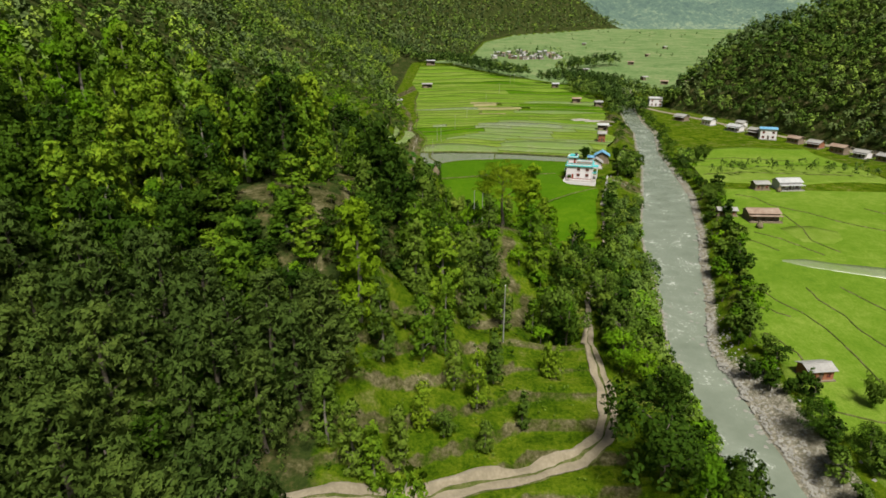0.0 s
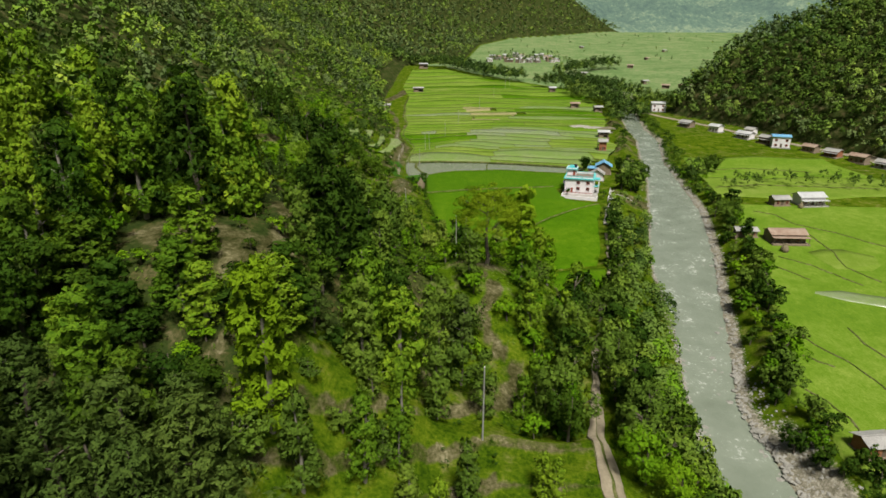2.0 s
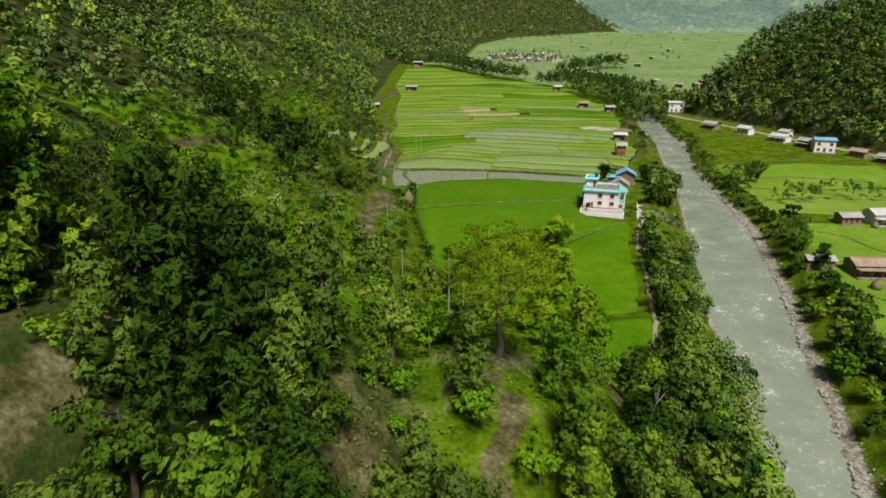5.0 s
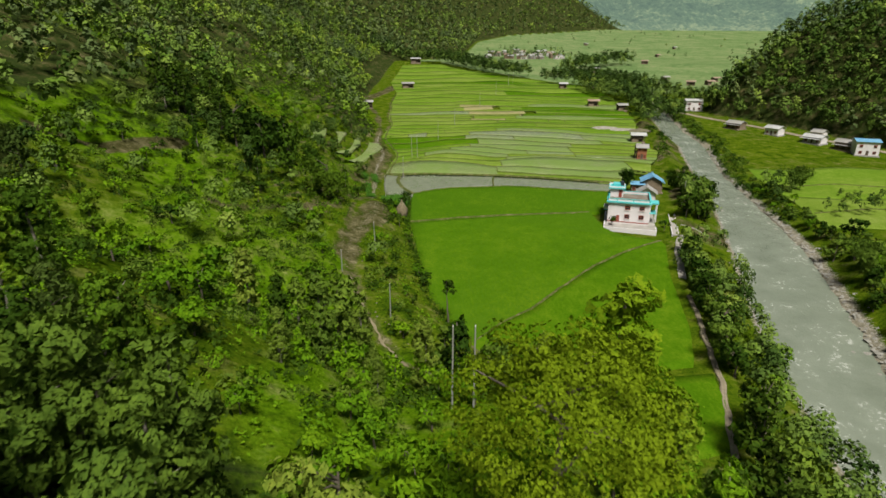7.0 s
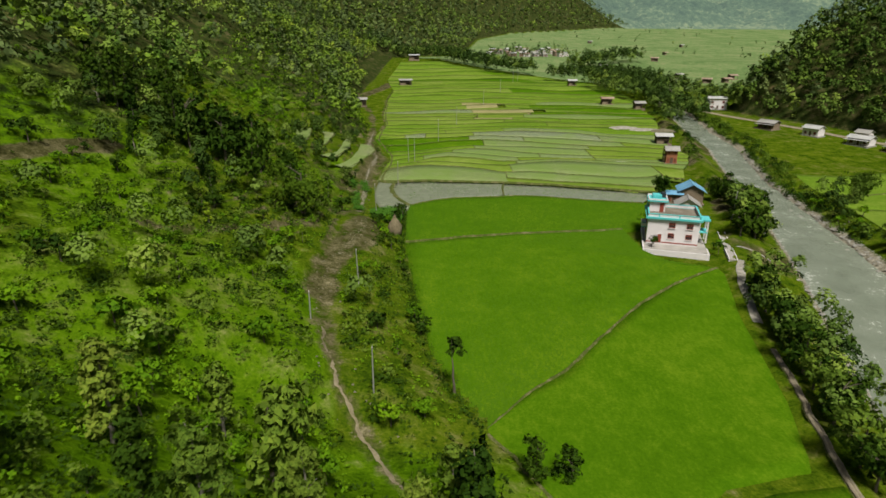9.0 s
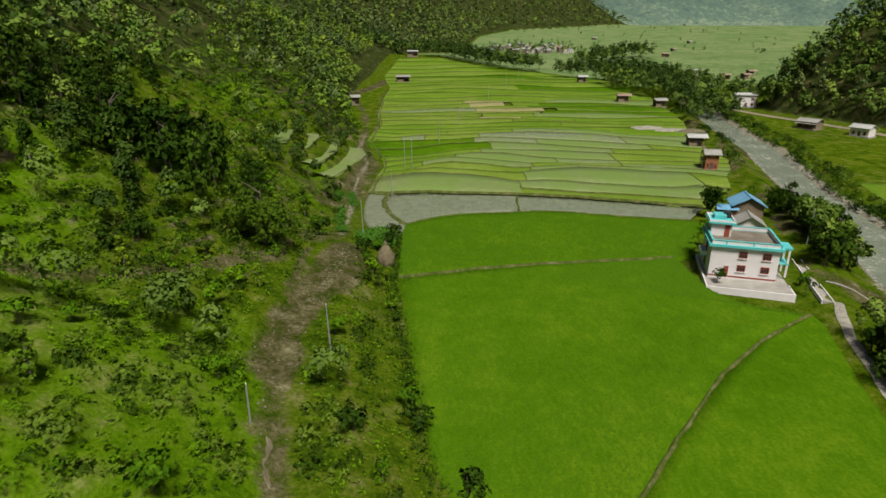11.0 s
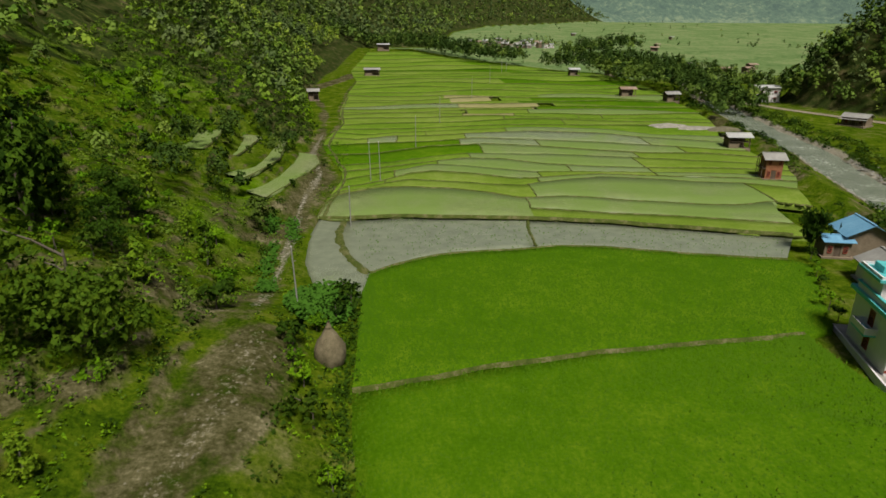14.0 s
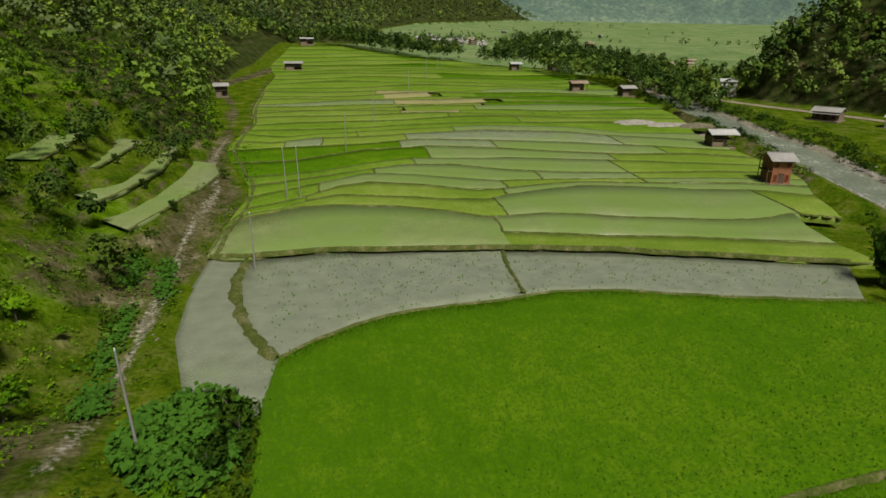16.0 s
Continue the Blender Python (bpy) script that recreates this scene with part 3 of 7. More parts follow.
# ---- fields ----
def loft(name, a, b, n, rows, zs, mat, skirt=1.2, lean=0.0):
    """A field between two edge lines, with sides that go down into the ground."""
    a, b = resample(a, n), resample(b, n)
    t = np.linspace(0, 1, rows)[:, None, None]
    p = a[None, :, :2] * (1 - t) + b[None, :, :2] * t
    z = zs(p[..., 0], p[..., 1])
    top = np.concatenate([p, z[..., None]], -1)
    low = np.concatenate([np.stack([e[:, 0], e[:, 1], zs(e[:, 0], e[:, 1]) - skirt], -1)[None] for e in (a[:, :2], b[:, :2])])
    low[0][:, 1] -= skirt * lean
    v = np.concatenate([low[0][None], top, low[1][None]])
    return mesh_of(name, v.reshape(-1, 3), grid_faces(rows + 2, n), mat)


def bund(line, zs, width, high, seed, parent, n=0):
    p = wander(line, n or max(6, int(len(line) * 6)), 0.25, seed)
    r = np.random.default_rng(seed)
    w = width * (1 + 0.25 * r.normal(size=len(p)).clip(-1.5, 1.5))
    return piece("bund", ribbon("bund", p, w, zs, EARTH, (-0.1, high), 5), parent, "low earth bund with grass on it")


def field(name, a, b, zs, mat, label, n=40, rows=14, skirt=1.2, lean=0.0):
    ob = piece(name, loft(name, a, b, n, rows, zs, mat, skirt, lean))
    return tagged(ob, label, "rice field", "rice fields", "structure")


flat = lambda z: (lambda x, y: z + 0.0 * np.asarray(x, float))
slope_field = lambda x, y: floor_z(np.asarray(y, float)) + 0.05
B2 = [(12, 176), (18, 183), (24, 188), (30, 196), (40, 207), (50, 216), (60, 222)]
B1 = [(-0.5, 235.5), (6, 237), (14, 239), (24, 241), (35, 242), (48, 243.5)]
NEAR = [(-0.5, 263), (3, 266), (7, 268.5), (11, 270.5), (21, 271.5), (28, 273), (35, 272), (46, 268.5), (60, 265.5)]
F_FRONT = [(12, 175), (14.3, 171), (15.5, 167), (19.5, 160.5), (26, 156), (31.5, 158), (34, 165.5), (40, 167), (46, 168.5), (50, 180), (55, 203), (60, 219)]
F_LEFT = [(12, 176), (8, 184), (5, 193), (3, 207), (0, 229), (-0.5, 235.5)]
front_field = lambda x, y: np.maximum(slope_field(x, y), land(x, y) + 0.12)
f1 = field("rice_field", F_FRONT, B2, front_field, RICE, "wide bright green rice field beside the track")
f2 = field("rice_field", F_LEFT + B1[1:], B2 + [(53, 224), (49, 230), (48, 243)], slope_field, RICE, "wide bright green rice field beside the white house")
f3 = field("rice_field", B1 + [(52, 244.5)], [(-1, 256)] + NEAR + [(62, 263)], slope_field, RICE, "bright green rice field below the flooded field")
field("rice_field", [(31, 149), (38, 147), (44, 149)], [(33.5, 163), (40, 165), (47.5, 166)], lambda x, y: -2.9 + 0.0 * np.asarray(x, float), RICE, "small bright green rice field below the spur", 16, 8)
bund(F_FRONT[:4], front_field, 0.5, 0.1, 19, f1, 30)
bund(B2, slope_field, 0.65, 0.35, 11, f1, 50)
bund(B1, slope_field, 0.65, 0.4, 12, f2, 50)
bund(NEAR, flat(0.5), 0.55, 0.25, 14, f3, 60)

POND_TOP = [(-5.5, 288.5), (2, 289.5), (12, 288.5), (26, 287), (40, 284), (55, 279), (67, 275)]
SEP = [(-6.4, 288.5), (-6.8, 281), (-5.5, 275), (-3.4, 268), (-0.5, 263)]
w1 = field("flooded_field", [(-11, 289), (-11.2, 280), (-10, 268), (-7, 258), (-1.5, 254.5)], SEP + [(-1, 256)], flat(0.45), POND, "small flooded field of muddy grey water", 30, 8)
w2 = field("flooded_field", [(-0.5, 263), (-3.4, 268), (-5.5, 275), (-6.8, 281), (-6.4, 288.5)] + POND_TOP[1:4], NEAR[:5] + [(24.3, 272), (26, 287)], flat(0.48), POND, "long flooded field of muddy grey water with few seedlings", 40, 8)
w3 = field("flooded_field", [(24.3, 272)] + NEAR[5:], POND_TOP[3:], flat(0.46), POND, "long flooded field of muddy grey water", 40, 8)
bund(SEP, flat(0.5), 1.3, 0.3, 15, w1, 40)
bund(POND_TOP, flat(0.9), 0.9, 0.45, 16, w2, 70)
bund([(24.3, 273), (25, 280), (26, 287)], flat(0.5), 0.7, 0.22, 17, w3, 20)
bund([(-11, 289.2), (-5.5, 288.7)], flat(0.8), 0.8, 0.35, 18, w1, 12)

# terraces that climb beyond the flooded fields: first the edges of those near the pond, then a regular climb
EDGES = ["-11.2:289.3 -6.6:287.6 -2.2:289.2 6.3:289.2 25.4:287.6 41.1:283.7 54.6:279.8 67.9:275.7 72:274.5",
         "-11.4:290.6 -10.5:298.9 -8.5:302.4 -4.8:304 -.9:306.1 5.1:306.5 13.7:304.9 20.4:302.2 25.8:298.7 29.1:298.3 35.6:299.1 39:298.4 47:295.9 59.6:293.6 67.8:293 74.5:294.2 81.7:292",
         "-11.1:292.1 -9.9:300.6 -8.1:304 -3.3:305.8 -.6:308.9 5.2:312.1 14.2:309.8 23.2:307.6 28.6:306.6 31.9:308.4 39.6:310.7 47.4:312.3 57.3:310.5 68.5:307.5 77.5:306.2 85.2:302",
         "-10.5:299.9 -8.4:306.5 -1.1:310.7 5.2:316.6 10.2:318.8 19.8:316 27:312.2 31.9:311.9 40.6:313.7 48.3:314.6 58.3:312.7 77.2:310.4 88.4:307",
         "-9.1:312.2 5.3:321.1 10:324.3 17.7:323.1 25.5:319.7 33.3:317 41.7:316.9 54.4:315.9 76.1:313.9 90.7:311.2",
         "-9.9:318.6 1.3:322.8 9.5:326.6 18.5:329.8 27.3:329 37.3:323.9 47.7:321.2 58.6:319.7 79.2:318.4 92.1:315.8",
         "-11.5:323.9 1.2:326.3 12:332.1 19:334.6 28.2:333.7 40:333.1 49.1:331.3 62.9:328.6 81.8:324.1 94.7:320.7",
         "-14.9:333.9 -3.3:334.9 10.3:342.5 25.3:344.9 37.4:342.2 51.4:337.4 65.3:333.6 80.6:332.8 92.5:328.2",
         "-17.5:344 -6.3:346 10.6:347.7 23.7:351.7 37.9:349.4 57:345.5 80:338.5 92.7:334.2",
         "-17.1:353.3 -9:350.5 .6:354.8 10.9:355.1 21.7:357.3 40.5:360.5 61.4:356.9 68.5:352.4 87.3:345.9 93:344",
         "-16.3:360.3 -7:356.5 .5:359 19.6:362.7 41.8:366 63.8:363 75.4:354.5 94:352"]
MIDDLE = "27.6:292.7 36.3:291.3 52:288.4 72.1:282.5"
KIND = {"pond": (POND_GREY, "flooded terrace of pale grey water"), "seedling": (POND_RICE, "flooded terrace with pale young rice"), "young": (RICE_PALE, "terrace of young yellow-green rice"),
        "growing": (RICE_MID, "terrace of growing green rice"), "green": (RICE, "terrace of bright green rice"), "dry": (RICE_TAN, "narrow dry terrace of tan stubble")}
# what grows between one edge and the next: the x where each field ends, and its kind
GROWS = ["27.6:seedling", "30:young 76:seedling 99:young", "0:growing 33:young 99:seedling", "2:growing 34:seedling 60:young 99:seedling", "12:growing 42:seedling 60:pond 99:young",
         "20:growing 60:seedling 99:young", "24:green 62:seedling 99:young", "19:green 40:pond 76:seedling 99:young", "-6:growing 2:pond 21:young 70:pond 99:seedling", "10:growing 34:young 99:seedling"]
LATER_Y = [369, 377, 385, 393, 400, 407, 414, 422, 431, 441, 452, 465, 480, 496, 513, 531, 550, 570, 592, 616, 640, 664, 688]


def field_left(y):
    return knots(y, "288:-11 298:-10 305:-9 318:-9 342:-16 359:-16 376:-15 396:-18 450:-20 493:-19 520:-24 566:-29 640:-27 700:-25")


def field_right(y):
    return knots(y, "275:68 288:74 306:80 325:86 348:92 361:97 400:108 430:110 470:118 510:116 550:110 570:98 592:77 646:37 689:9 720:-18")


def edge_points(text):
    return np.array([[float(v) for v in q.split(":")] for q in text.split()])


def edge_line(text, x0, x1, n=24):
    p = edge_points(text)
    x = np.linspace(max(x0, p[0, 0]), min(x1, p[-1, 0]), n)
    return np.stack([x, np.interp(x, p[:, 0], p[:, 1])], 1)


def row_curve(k, n):
    y0 = LATER_Y[k]
    r = np.random.default_rng(100 + k)
    x = np.linspace(field_left(y0), field_right(y0), n)
    gap = (LATER_Y[min(k + 1, len(LATER_Y) - 1)] - LATER_Y[max(k - 1, 0)]) / 2
    y = y0 + np.minimum(gap, 12) * 0.34 * np.sin(x / 21 + r.uniform(0, 6)) + np.minimum(gap, 12) * 0.2 * np.sin(x / 8 + r.uniform(0, 6)) + 5 * np.sin((x + 20) / 40) - 5
    return np.stack([x, y], 1)


def terrace(lo, hi, kind, step, seed, edge=0.3, cross=False):
    mat, what = KIND[kind]
    zs = lambda x, y: slope_field(x, y) + step
    ob = field("rice_terrace", lo, hi, zs, mat, what, len(lo), 4, 1.2)
    bund([tuple(p) for p in lo], zs, edge, 0.12, seed, ob, max(10, 2 * len(lo)))
    if cross:
        bund([tuple(lo[0]), tuple(hi[0])], zs, 0.4, 0.14, seed + 3, ob, 8)
    return ob


for k, grows in enumerate(GROWS):
    x0 = -99.0
    for q, item in enumerate(grows.split()):
        x1, kind = float(item.split(":")[0]), item.split(":")[1]
        terrace(edge_line(EDGES[k], x0, x1), edge_line(EDGES[k + 1], x0, x1), kind, 0.05 * (k % 2) + 0.04 * q, 500 + 11 * k + q, 0.6 if k == 1 and q == 0 else 0.3, q > 0)
        x0 = x1
terrace(edge_line(EDGES[0], 27.6, 99), edge_line(MIDDLE, 27.6, 99), "young", 0.0, 640)
terrace(edge_line(MIDDLE, 27.6, 99), edge_line(EDGES[1], 27.6, 75), "seedling", 0.06, 650, 0.3, True)
terrace(edge_line(EDGES[-1], -99, 99, 64), row_curve(0, 64), "growing", 0.0, 660)
for k in range(len(LATER_Y) - 1):
    a, b = row_curve(k, 64), row_curve(k + 1, 64)
    r = np.random.default_rng(300 + k)
    y0 = LATER_Y[k]
    cuts = sorted({0, 63, *(int(c) for c in r.integers(14, 50, size=r.integers(1, 3)))})
    if 384 < y0 < 441:
        cuts = sorted({*cuts, int(r.integers(14, 24)), int(r.integers(28, 40))})
    for i, j in zip(cuts, cuts[1:]):
        if j - i < 4:
            continue
        u = r.uniform()
        if 384 < y0 < 441 and a[i][0] < 40:
            kind = "dry" if u < 0.42 else "pond" if u < 0.5 else "young"
        else:
            kind = "green" if u < 0.12 else "young" if u < 0.38 else "seedling" if u < 0.48 and y0 < 480 else "growing"
        terrace(a[i:j + 1], b[i:j + 1], kind, r.uniform(-0.03, 0.08), 700 + 7 * k + i, 0.55 if 384 < y0 < 460 else 0.3, i > 0 and y0 < 420)

bund([(float(field_left(y)) + 0.3, y) for y in range(290, 440, 6)], slope_field, 0.7, 0.25, 980, w1, 120)

# fields across the river
right_field = lambda x, y: np.maximum(floor_z(np.asarray(y, float)) - 1.0, river_z(np.asarray(y, float)) + 1.2) + 0.12
across = []
for k, (ya, yb, mat) in enumerate(((60, 226, RICE_MID), (232, 262, RICE_PALE), (262, 300, RICE_MID))):
    x = np.linspace(0, 1, 24)
    line = lambda y, s: np.stack([river_right(y) + 9 + (np.minimum(right_foot(y) - 10, 185) - river_right(y) - 9) * x, y + 2.0 * np.sin(x * 9 + s)], 1)
    if k == 0:
        ys = np.arange(0.0, 227.0, 3.0)
        near = [(float(river_right(y)) + 8.6 + 1.3 * math.sin(y / 5.3) + 0.8 * math.sin(y / 2.1), y) for y in ys]
        across.append(field("rice_field", near, [(min(float(right_foot(y)) - 10, 185.0), y - 6) for y in ys], right_field, mat, "green rice field across the river", 90, 28, 1.2))
        continue
    across.append(field("rice_field", line(ya, k), line(yb, k + 1), right_field, mat, "green rice field across the river", 24, 12, 1.2))
for k, (host, text) in enumerate(((0, "78,152 80.6,149 82,142.6 83.8,133.3 86.8,127.3 88.3,119.7 87.9,107.5 86,92"), (0, "72.3,132.6 79,129.2 83,125.1"), (0, "95,139.8 94.4,133.3 96.2,126.2 95.7,118.7 98,104"),
                                  (0, "73,118 74.8,114.8 76.1,109.3 75.7,105.1"), (0, "104,140 108,128 114,118 120,110"), (0, "70,92 78,88 90,86 104,90"), (0, "112,217 117.7,213 118.9,204 127.5,195.6 132,188 139.5,181.2 150,172"),
                                  (0, "89,172 92.3,172.8 96.2,170.8 100.4,163.3"), (0, "118.2,195.6 117.2,181.2 114.4,170.8 118,162"), (0, "100,178 106,172 112,160"), (0, "150,200 160,186 172,170"), (1, "112,246 130,250 150,247 175,244"), (2, "118,276 140,280 165,272"))):
    bund([tuple(float(v) for v in q.split(",")) for q in text.split()], lambda x, y: right_field(x, y) + 0.03, 0.5, 0.22, 700 + k, across[host], 40)
field("rice_patch", [(110, 181), (115, 183), (121, 183), (127, 178)], [(111, 170), (115, 169), (120, 168.5), (125, 172)], lambda x, y: right_field(x, y) + 0.06, RICE_PALE, "paler patch of young rice beside the farmhouse", 16, 5, 0.3)
field("flooded_field", [(97.3, 156), (103, 152), (116, 146.5), (130, 141)], [(98, 157), (104.7, 157.4), (112, 154.4), (130, 150)], lambda x, y: right_field(x, y) + 0.05, POND_GREY, "pale flooded strip between rice fields", 16, 4, 0.3)

# the dirt road and the stony track
road_line = wander(ROAD, 220, 0.3, 21)
road = tagged(piece("road", ribbon("road", road_line, np.interp(road_line[:, 1], [40, 75, 90, 300], [2.7, 2.5, 1.1, 0.9]), lambda x, y: land(x, y) + 0.02, EARTH, (0.02, 0.12), 8)), "dirt road with two pale wheel tracks", "road", kind="structure")
side = np.gradient(road_line[:, :2], axis=0)
side = np.stack([-side[:, 1], side[:, 0]], 1) / np.hypot(side[:, 0], side[:, 1])[:, None]
for k in (-1, 1):
    off = np.interp(road_line[:, 1], [40, 75, 90, 300], [0.72, 0.68, 0.2, 0.16])[:, None] * k
    wheel = np.c_[road_line[:, :2] + side * off]
    piece("wheel_track", ribbon("wheel_track", wheel, np.interp(road_line[:, 1], [40, 75, 90, 300], [1.2, 1.0, 0.5, 0.36]) * (1 + 0.2 * np.sin(np.arange(len(wheel)) * 0.7 + k)), lambda x, y: land(x, y) + 0.05, DIRT, (0.16, 0.26), 6), road, "pale bare wheel track")


# ---- plants ----
def leaves(centres, outward, sizes, r, droop=0.0, lean=0.7, narrow=0.55):
    """Folded diamond-shaped leaf sprays at the given places, facing roughly outwards."""
    n = len(centres)
    nrm = outward * lean + r.normal(size=(n, 3)) * 0.4
    nrm *= np.where((nrm * outward).sum(1) < 0, -1.0, 1.0)[:, None]
    nrm /= np.linalg.norm(nrm, axis=1)[:, None]
    u = np.cross(nrm, r.normal(size=(n, 3)))
    u /= np.linalg.norm(u, axis=1)[:, None]
    u[:, 2] -= droop
    v = np.cross(nrm, u)
    s = np.asarray(sizes)[:, None]
    a, c = centres - u * s * 0.55, centres + u * s * 0.55 - nrm * s * 0.12
    b, d = centres + v * s * narrow * 0.6 + nrm * s * 0.1, centres - v * s * narrow * 0.6 + nrm * s * 0.1
    vert = np.stack([a, d, c, b], 1).reshape(-1, 3)
    return vert, np.arange(4 * n).reshape(n, 4)


def crown_clumps(kind, h, rad, r):
    """Places and sizes of the leaf clumps of a crown."""
    out = []
    if kind == "sal":
        n = 66
        for i in range(n):
            f = r.uniform()
            z = h * (0.05 + 0.95 * f)
            w = rad * (1.0 - 0.72 * f ** 1.5) * min(1.0, 0.6 + 3 * f) * (0.75 + 0.4 * r.uniform())
            a = r.uniform(0, 2 * np.pi)
            q = w * math.sqrt(r.uniform(0.25, 1))
            out.append((q * math.cos(a), q * math.sin(a), z, 0.75 + 0.45 * r.uniform()))
    elif kind in ("round", "alder", "shrub"):
        n = {"round": 170, "alder": 66, "shrub": 18}[kind]
        low, tall = {"round": (0.0, 0.9), "alder": (0.02, 0.95), "shrub": (0.1, 0.85)}[kind]
        lobes = [(r.normal() * rad * 0.4, r.normal() * rad * 0.4, h * (low + tall * r.uniform(0.2 if kind != "shrub" else 0.35, 0.75)), rad * r.uniform(0.45, 0.75)) for _ in range(4 if kind == "shrub" else 7)]
        for i in range(n):
            lx, ly, lz, lr = lobes[r.integers(len(lobes))]
            d = r.normal(size=3)
            d /= np.linalg.norm(d)
            if d[2] < (-0.2 if kind == "shrub" else -0.55):
                d[2] *= -0.6
            k = lr * (0.6 + 0.45 * r.uniform())
            out.append((lx + d[0] * k, ly + d[1] * k, min(max(lz + d[2] * k * 0.9, h * 0.06), h), {"round": 0.75, "alder": 0.65, "shrub": 0.4}[kind] * r.uniform(0.7, 1.3)))
    elif kind == "dome":
        for i in range(260):
            d = r.normal(size=3)
            d /= np.linalg.norm(d)
            d[2] = abs(d[2]) - 0.22
            k = r.uniform(0.55, 1.0) * (1 + 0.1 * math.sin(3 * math.atan2(d[1], d[0]) + 1))
            out.append((rad * d[0] * k, rad * d[1] * k, h * (0.56 + 0.42 * d[2] * k), 0.8 * r.uniform(0.7, 1.3)))
    elif kind == "tuft":
        for i in range(26):
            a, f = r.uniform(0, 6.28), r.uniform()
            q = rad * math.sqrt(r.uniform()) * (1 - 0.5 * f)
            out.append((q * math.cos(a), q * math.sin(a), h * (0.64 + 0.36 * f), 0.5))
    elif kind == "pine":
        for i in range(13):
            f = i / 12
            z = h * (0.22 + 0.76 * f)
            w = rad * (1.0 - 0.85 * f) + 0.3
            for j in range(max(4, int(8 * (1 - f)))):
                a = j * 2.4 + i * 1.7 + r.uniform(-0.3, 0.3)
                for q in (0.5, 0.95):
                    k = w * q * r.uniform(0.85, 1.15)
                    out.append((k * math.cos(a), k * math.sin(a), z - 0.25 * k * r.uniform(0.2, 1.0), 0.7 * r.uniform(0.8, 1.2)))
    return np.array(out)


TREE = {  # height, crown radius, leaves a clump, leaf length, leaf material, bark
    "sal": (13.5, 2.9, 17, 0.72, "sal", PALE_BARK),
    "alder": (8.5, 3.0, 14, 0.55, "alder", BARK),
    "round": (9.5, 4.6, 20, 0.36, "deep", BARK),
    "dome": (12.6, 4.6, 80, 0.16, "feather", BARK),
    "tuft": (7.6, 1.1, 16, 0.4, "dark", BARK),
    "pine": (13.0, 4.2, 11, 0.72, "pine", BARK),
    "shrub": (2.6, 1.4, 14, 0.36, "shrub", BARK),
}


def tree_meshes(kind, seed, leaf=None, fine=True):
    """Trunk with limbs, and a crown; those far from the path carry fewer, longer leaf sprays."""
    h, rad, per, size, mat, bark = TREE[kind]
    size *= 1.18
    if fine == 1 and kind in ("sal", "alder", "pine"):
        per, size = int(per * {"sal": 1.5, "alder": 1.6, "pine": 1.3}[kind]), size * {"sal": 0.84, "alder": 0.76, "pine": 0.85}[kind]
    elif fine == 0.5 or not fine and kind == "shrub":
        per, size = int(per * 0.8), size * 1.06
    elif not fine:
        per, size = max(6, int(per * 0.5)), size * 1.38
    r = np.random.default_rng(seed)
    h, rad = h * r.uniform(0.9, 1.1), rad * r.uniform(0.85, 1.15)
    cl = crown_clumps(kind, h, rad, r)
    top = h * (0.95 if kind in ("sal", "pine") else 0.7)
    z = np.linspace(-0.6, top, 7)
    bend = np.cumsum(r.normal(size=(7, 2)) * 0.1, axis=0) * (h / 10)
    stem = np.c_[bend, z]
    rb = 0.02 * h + 0.02
    tubes = [tube(stem, rb * (1.15 - 0.95 * np.linspace(0, 1, 7)) + 0.015, 7)]
    for c in cl[r.permutation(len(cl))[: 8 if kind != "shrub" else 4]]:
        zb = max(0.15 * h, c[2] - 0.45 * math.hypot(c[0], c[1]) - 0.4)
        zb = min(zb, top * 0.95)
        b = np.array([np.interp(zb, z, stem[:, 0]), np.interp(zb, z, stem[:, 1]), zb])
        e = c[:3]
        m = (b + e) / 2 + (0, 0, 0.15)
        tubes.append(tube(np.array([b, m, e]), np.array([0.35, 0.22, 0.08]) * rb + 0.012, 4))
    tv, tf = joined(tubes)
    cs, outs, sizes, shade = [], [], [], []
    axis_at = np.stack([np.interp(cl[:, 2], z, stem[:, 0]), np.interp(cl[:, 2], z, stem[:, 1])], 1)
    for c, ax in zip(cl, axis_at):
        k = per
        d = r.normal(size=(k, 3))
        d /= np.linalg.norm(d, axis=1)[:, None]
        flatten = (1, 1, 0.45) if kind in ("pine", "dome") else (1, 1, 0.8)
        p = c[:3] + d * c[3] * np.cbrt(r.uniform(0.15, 1, size=(k, 1))) * flatten
        o = p - np.array([ax[0], ax[1], c[2] - 0.8])
        cs.append(p)
        outs.append(o / np.linalg.norm(o, axis=1)[:, None])
        sizes.append(size * r.uniform(0.65, 1.35, size=k))
        shade.append(0.7 * d + 0.45 * outs[-1] + (0, 0, 0.42) + r.normal(size=(k, 3)) * 0.12)
    shade = np.concatenate(shade)
    shade /= np.linalg.norm(shade, axis=1)[:, None]
    lv, lf = leaves(np.concatenate(cs), shade, np.concatenate(sizes), r, 0.25 if kind in ("pine", "sal") else 0.0, 0.8, 0.35 if kind == "pine" else 0.6)
    return (mesh_of("trunk", tv, tf, bark, True), mesh_of("crown", lv, lf, (SPRAY if fine == 1 or (leaf or mat) not in FULL else FULL)[leaf or mat], False, np.repeat(shade, 4, 0)))


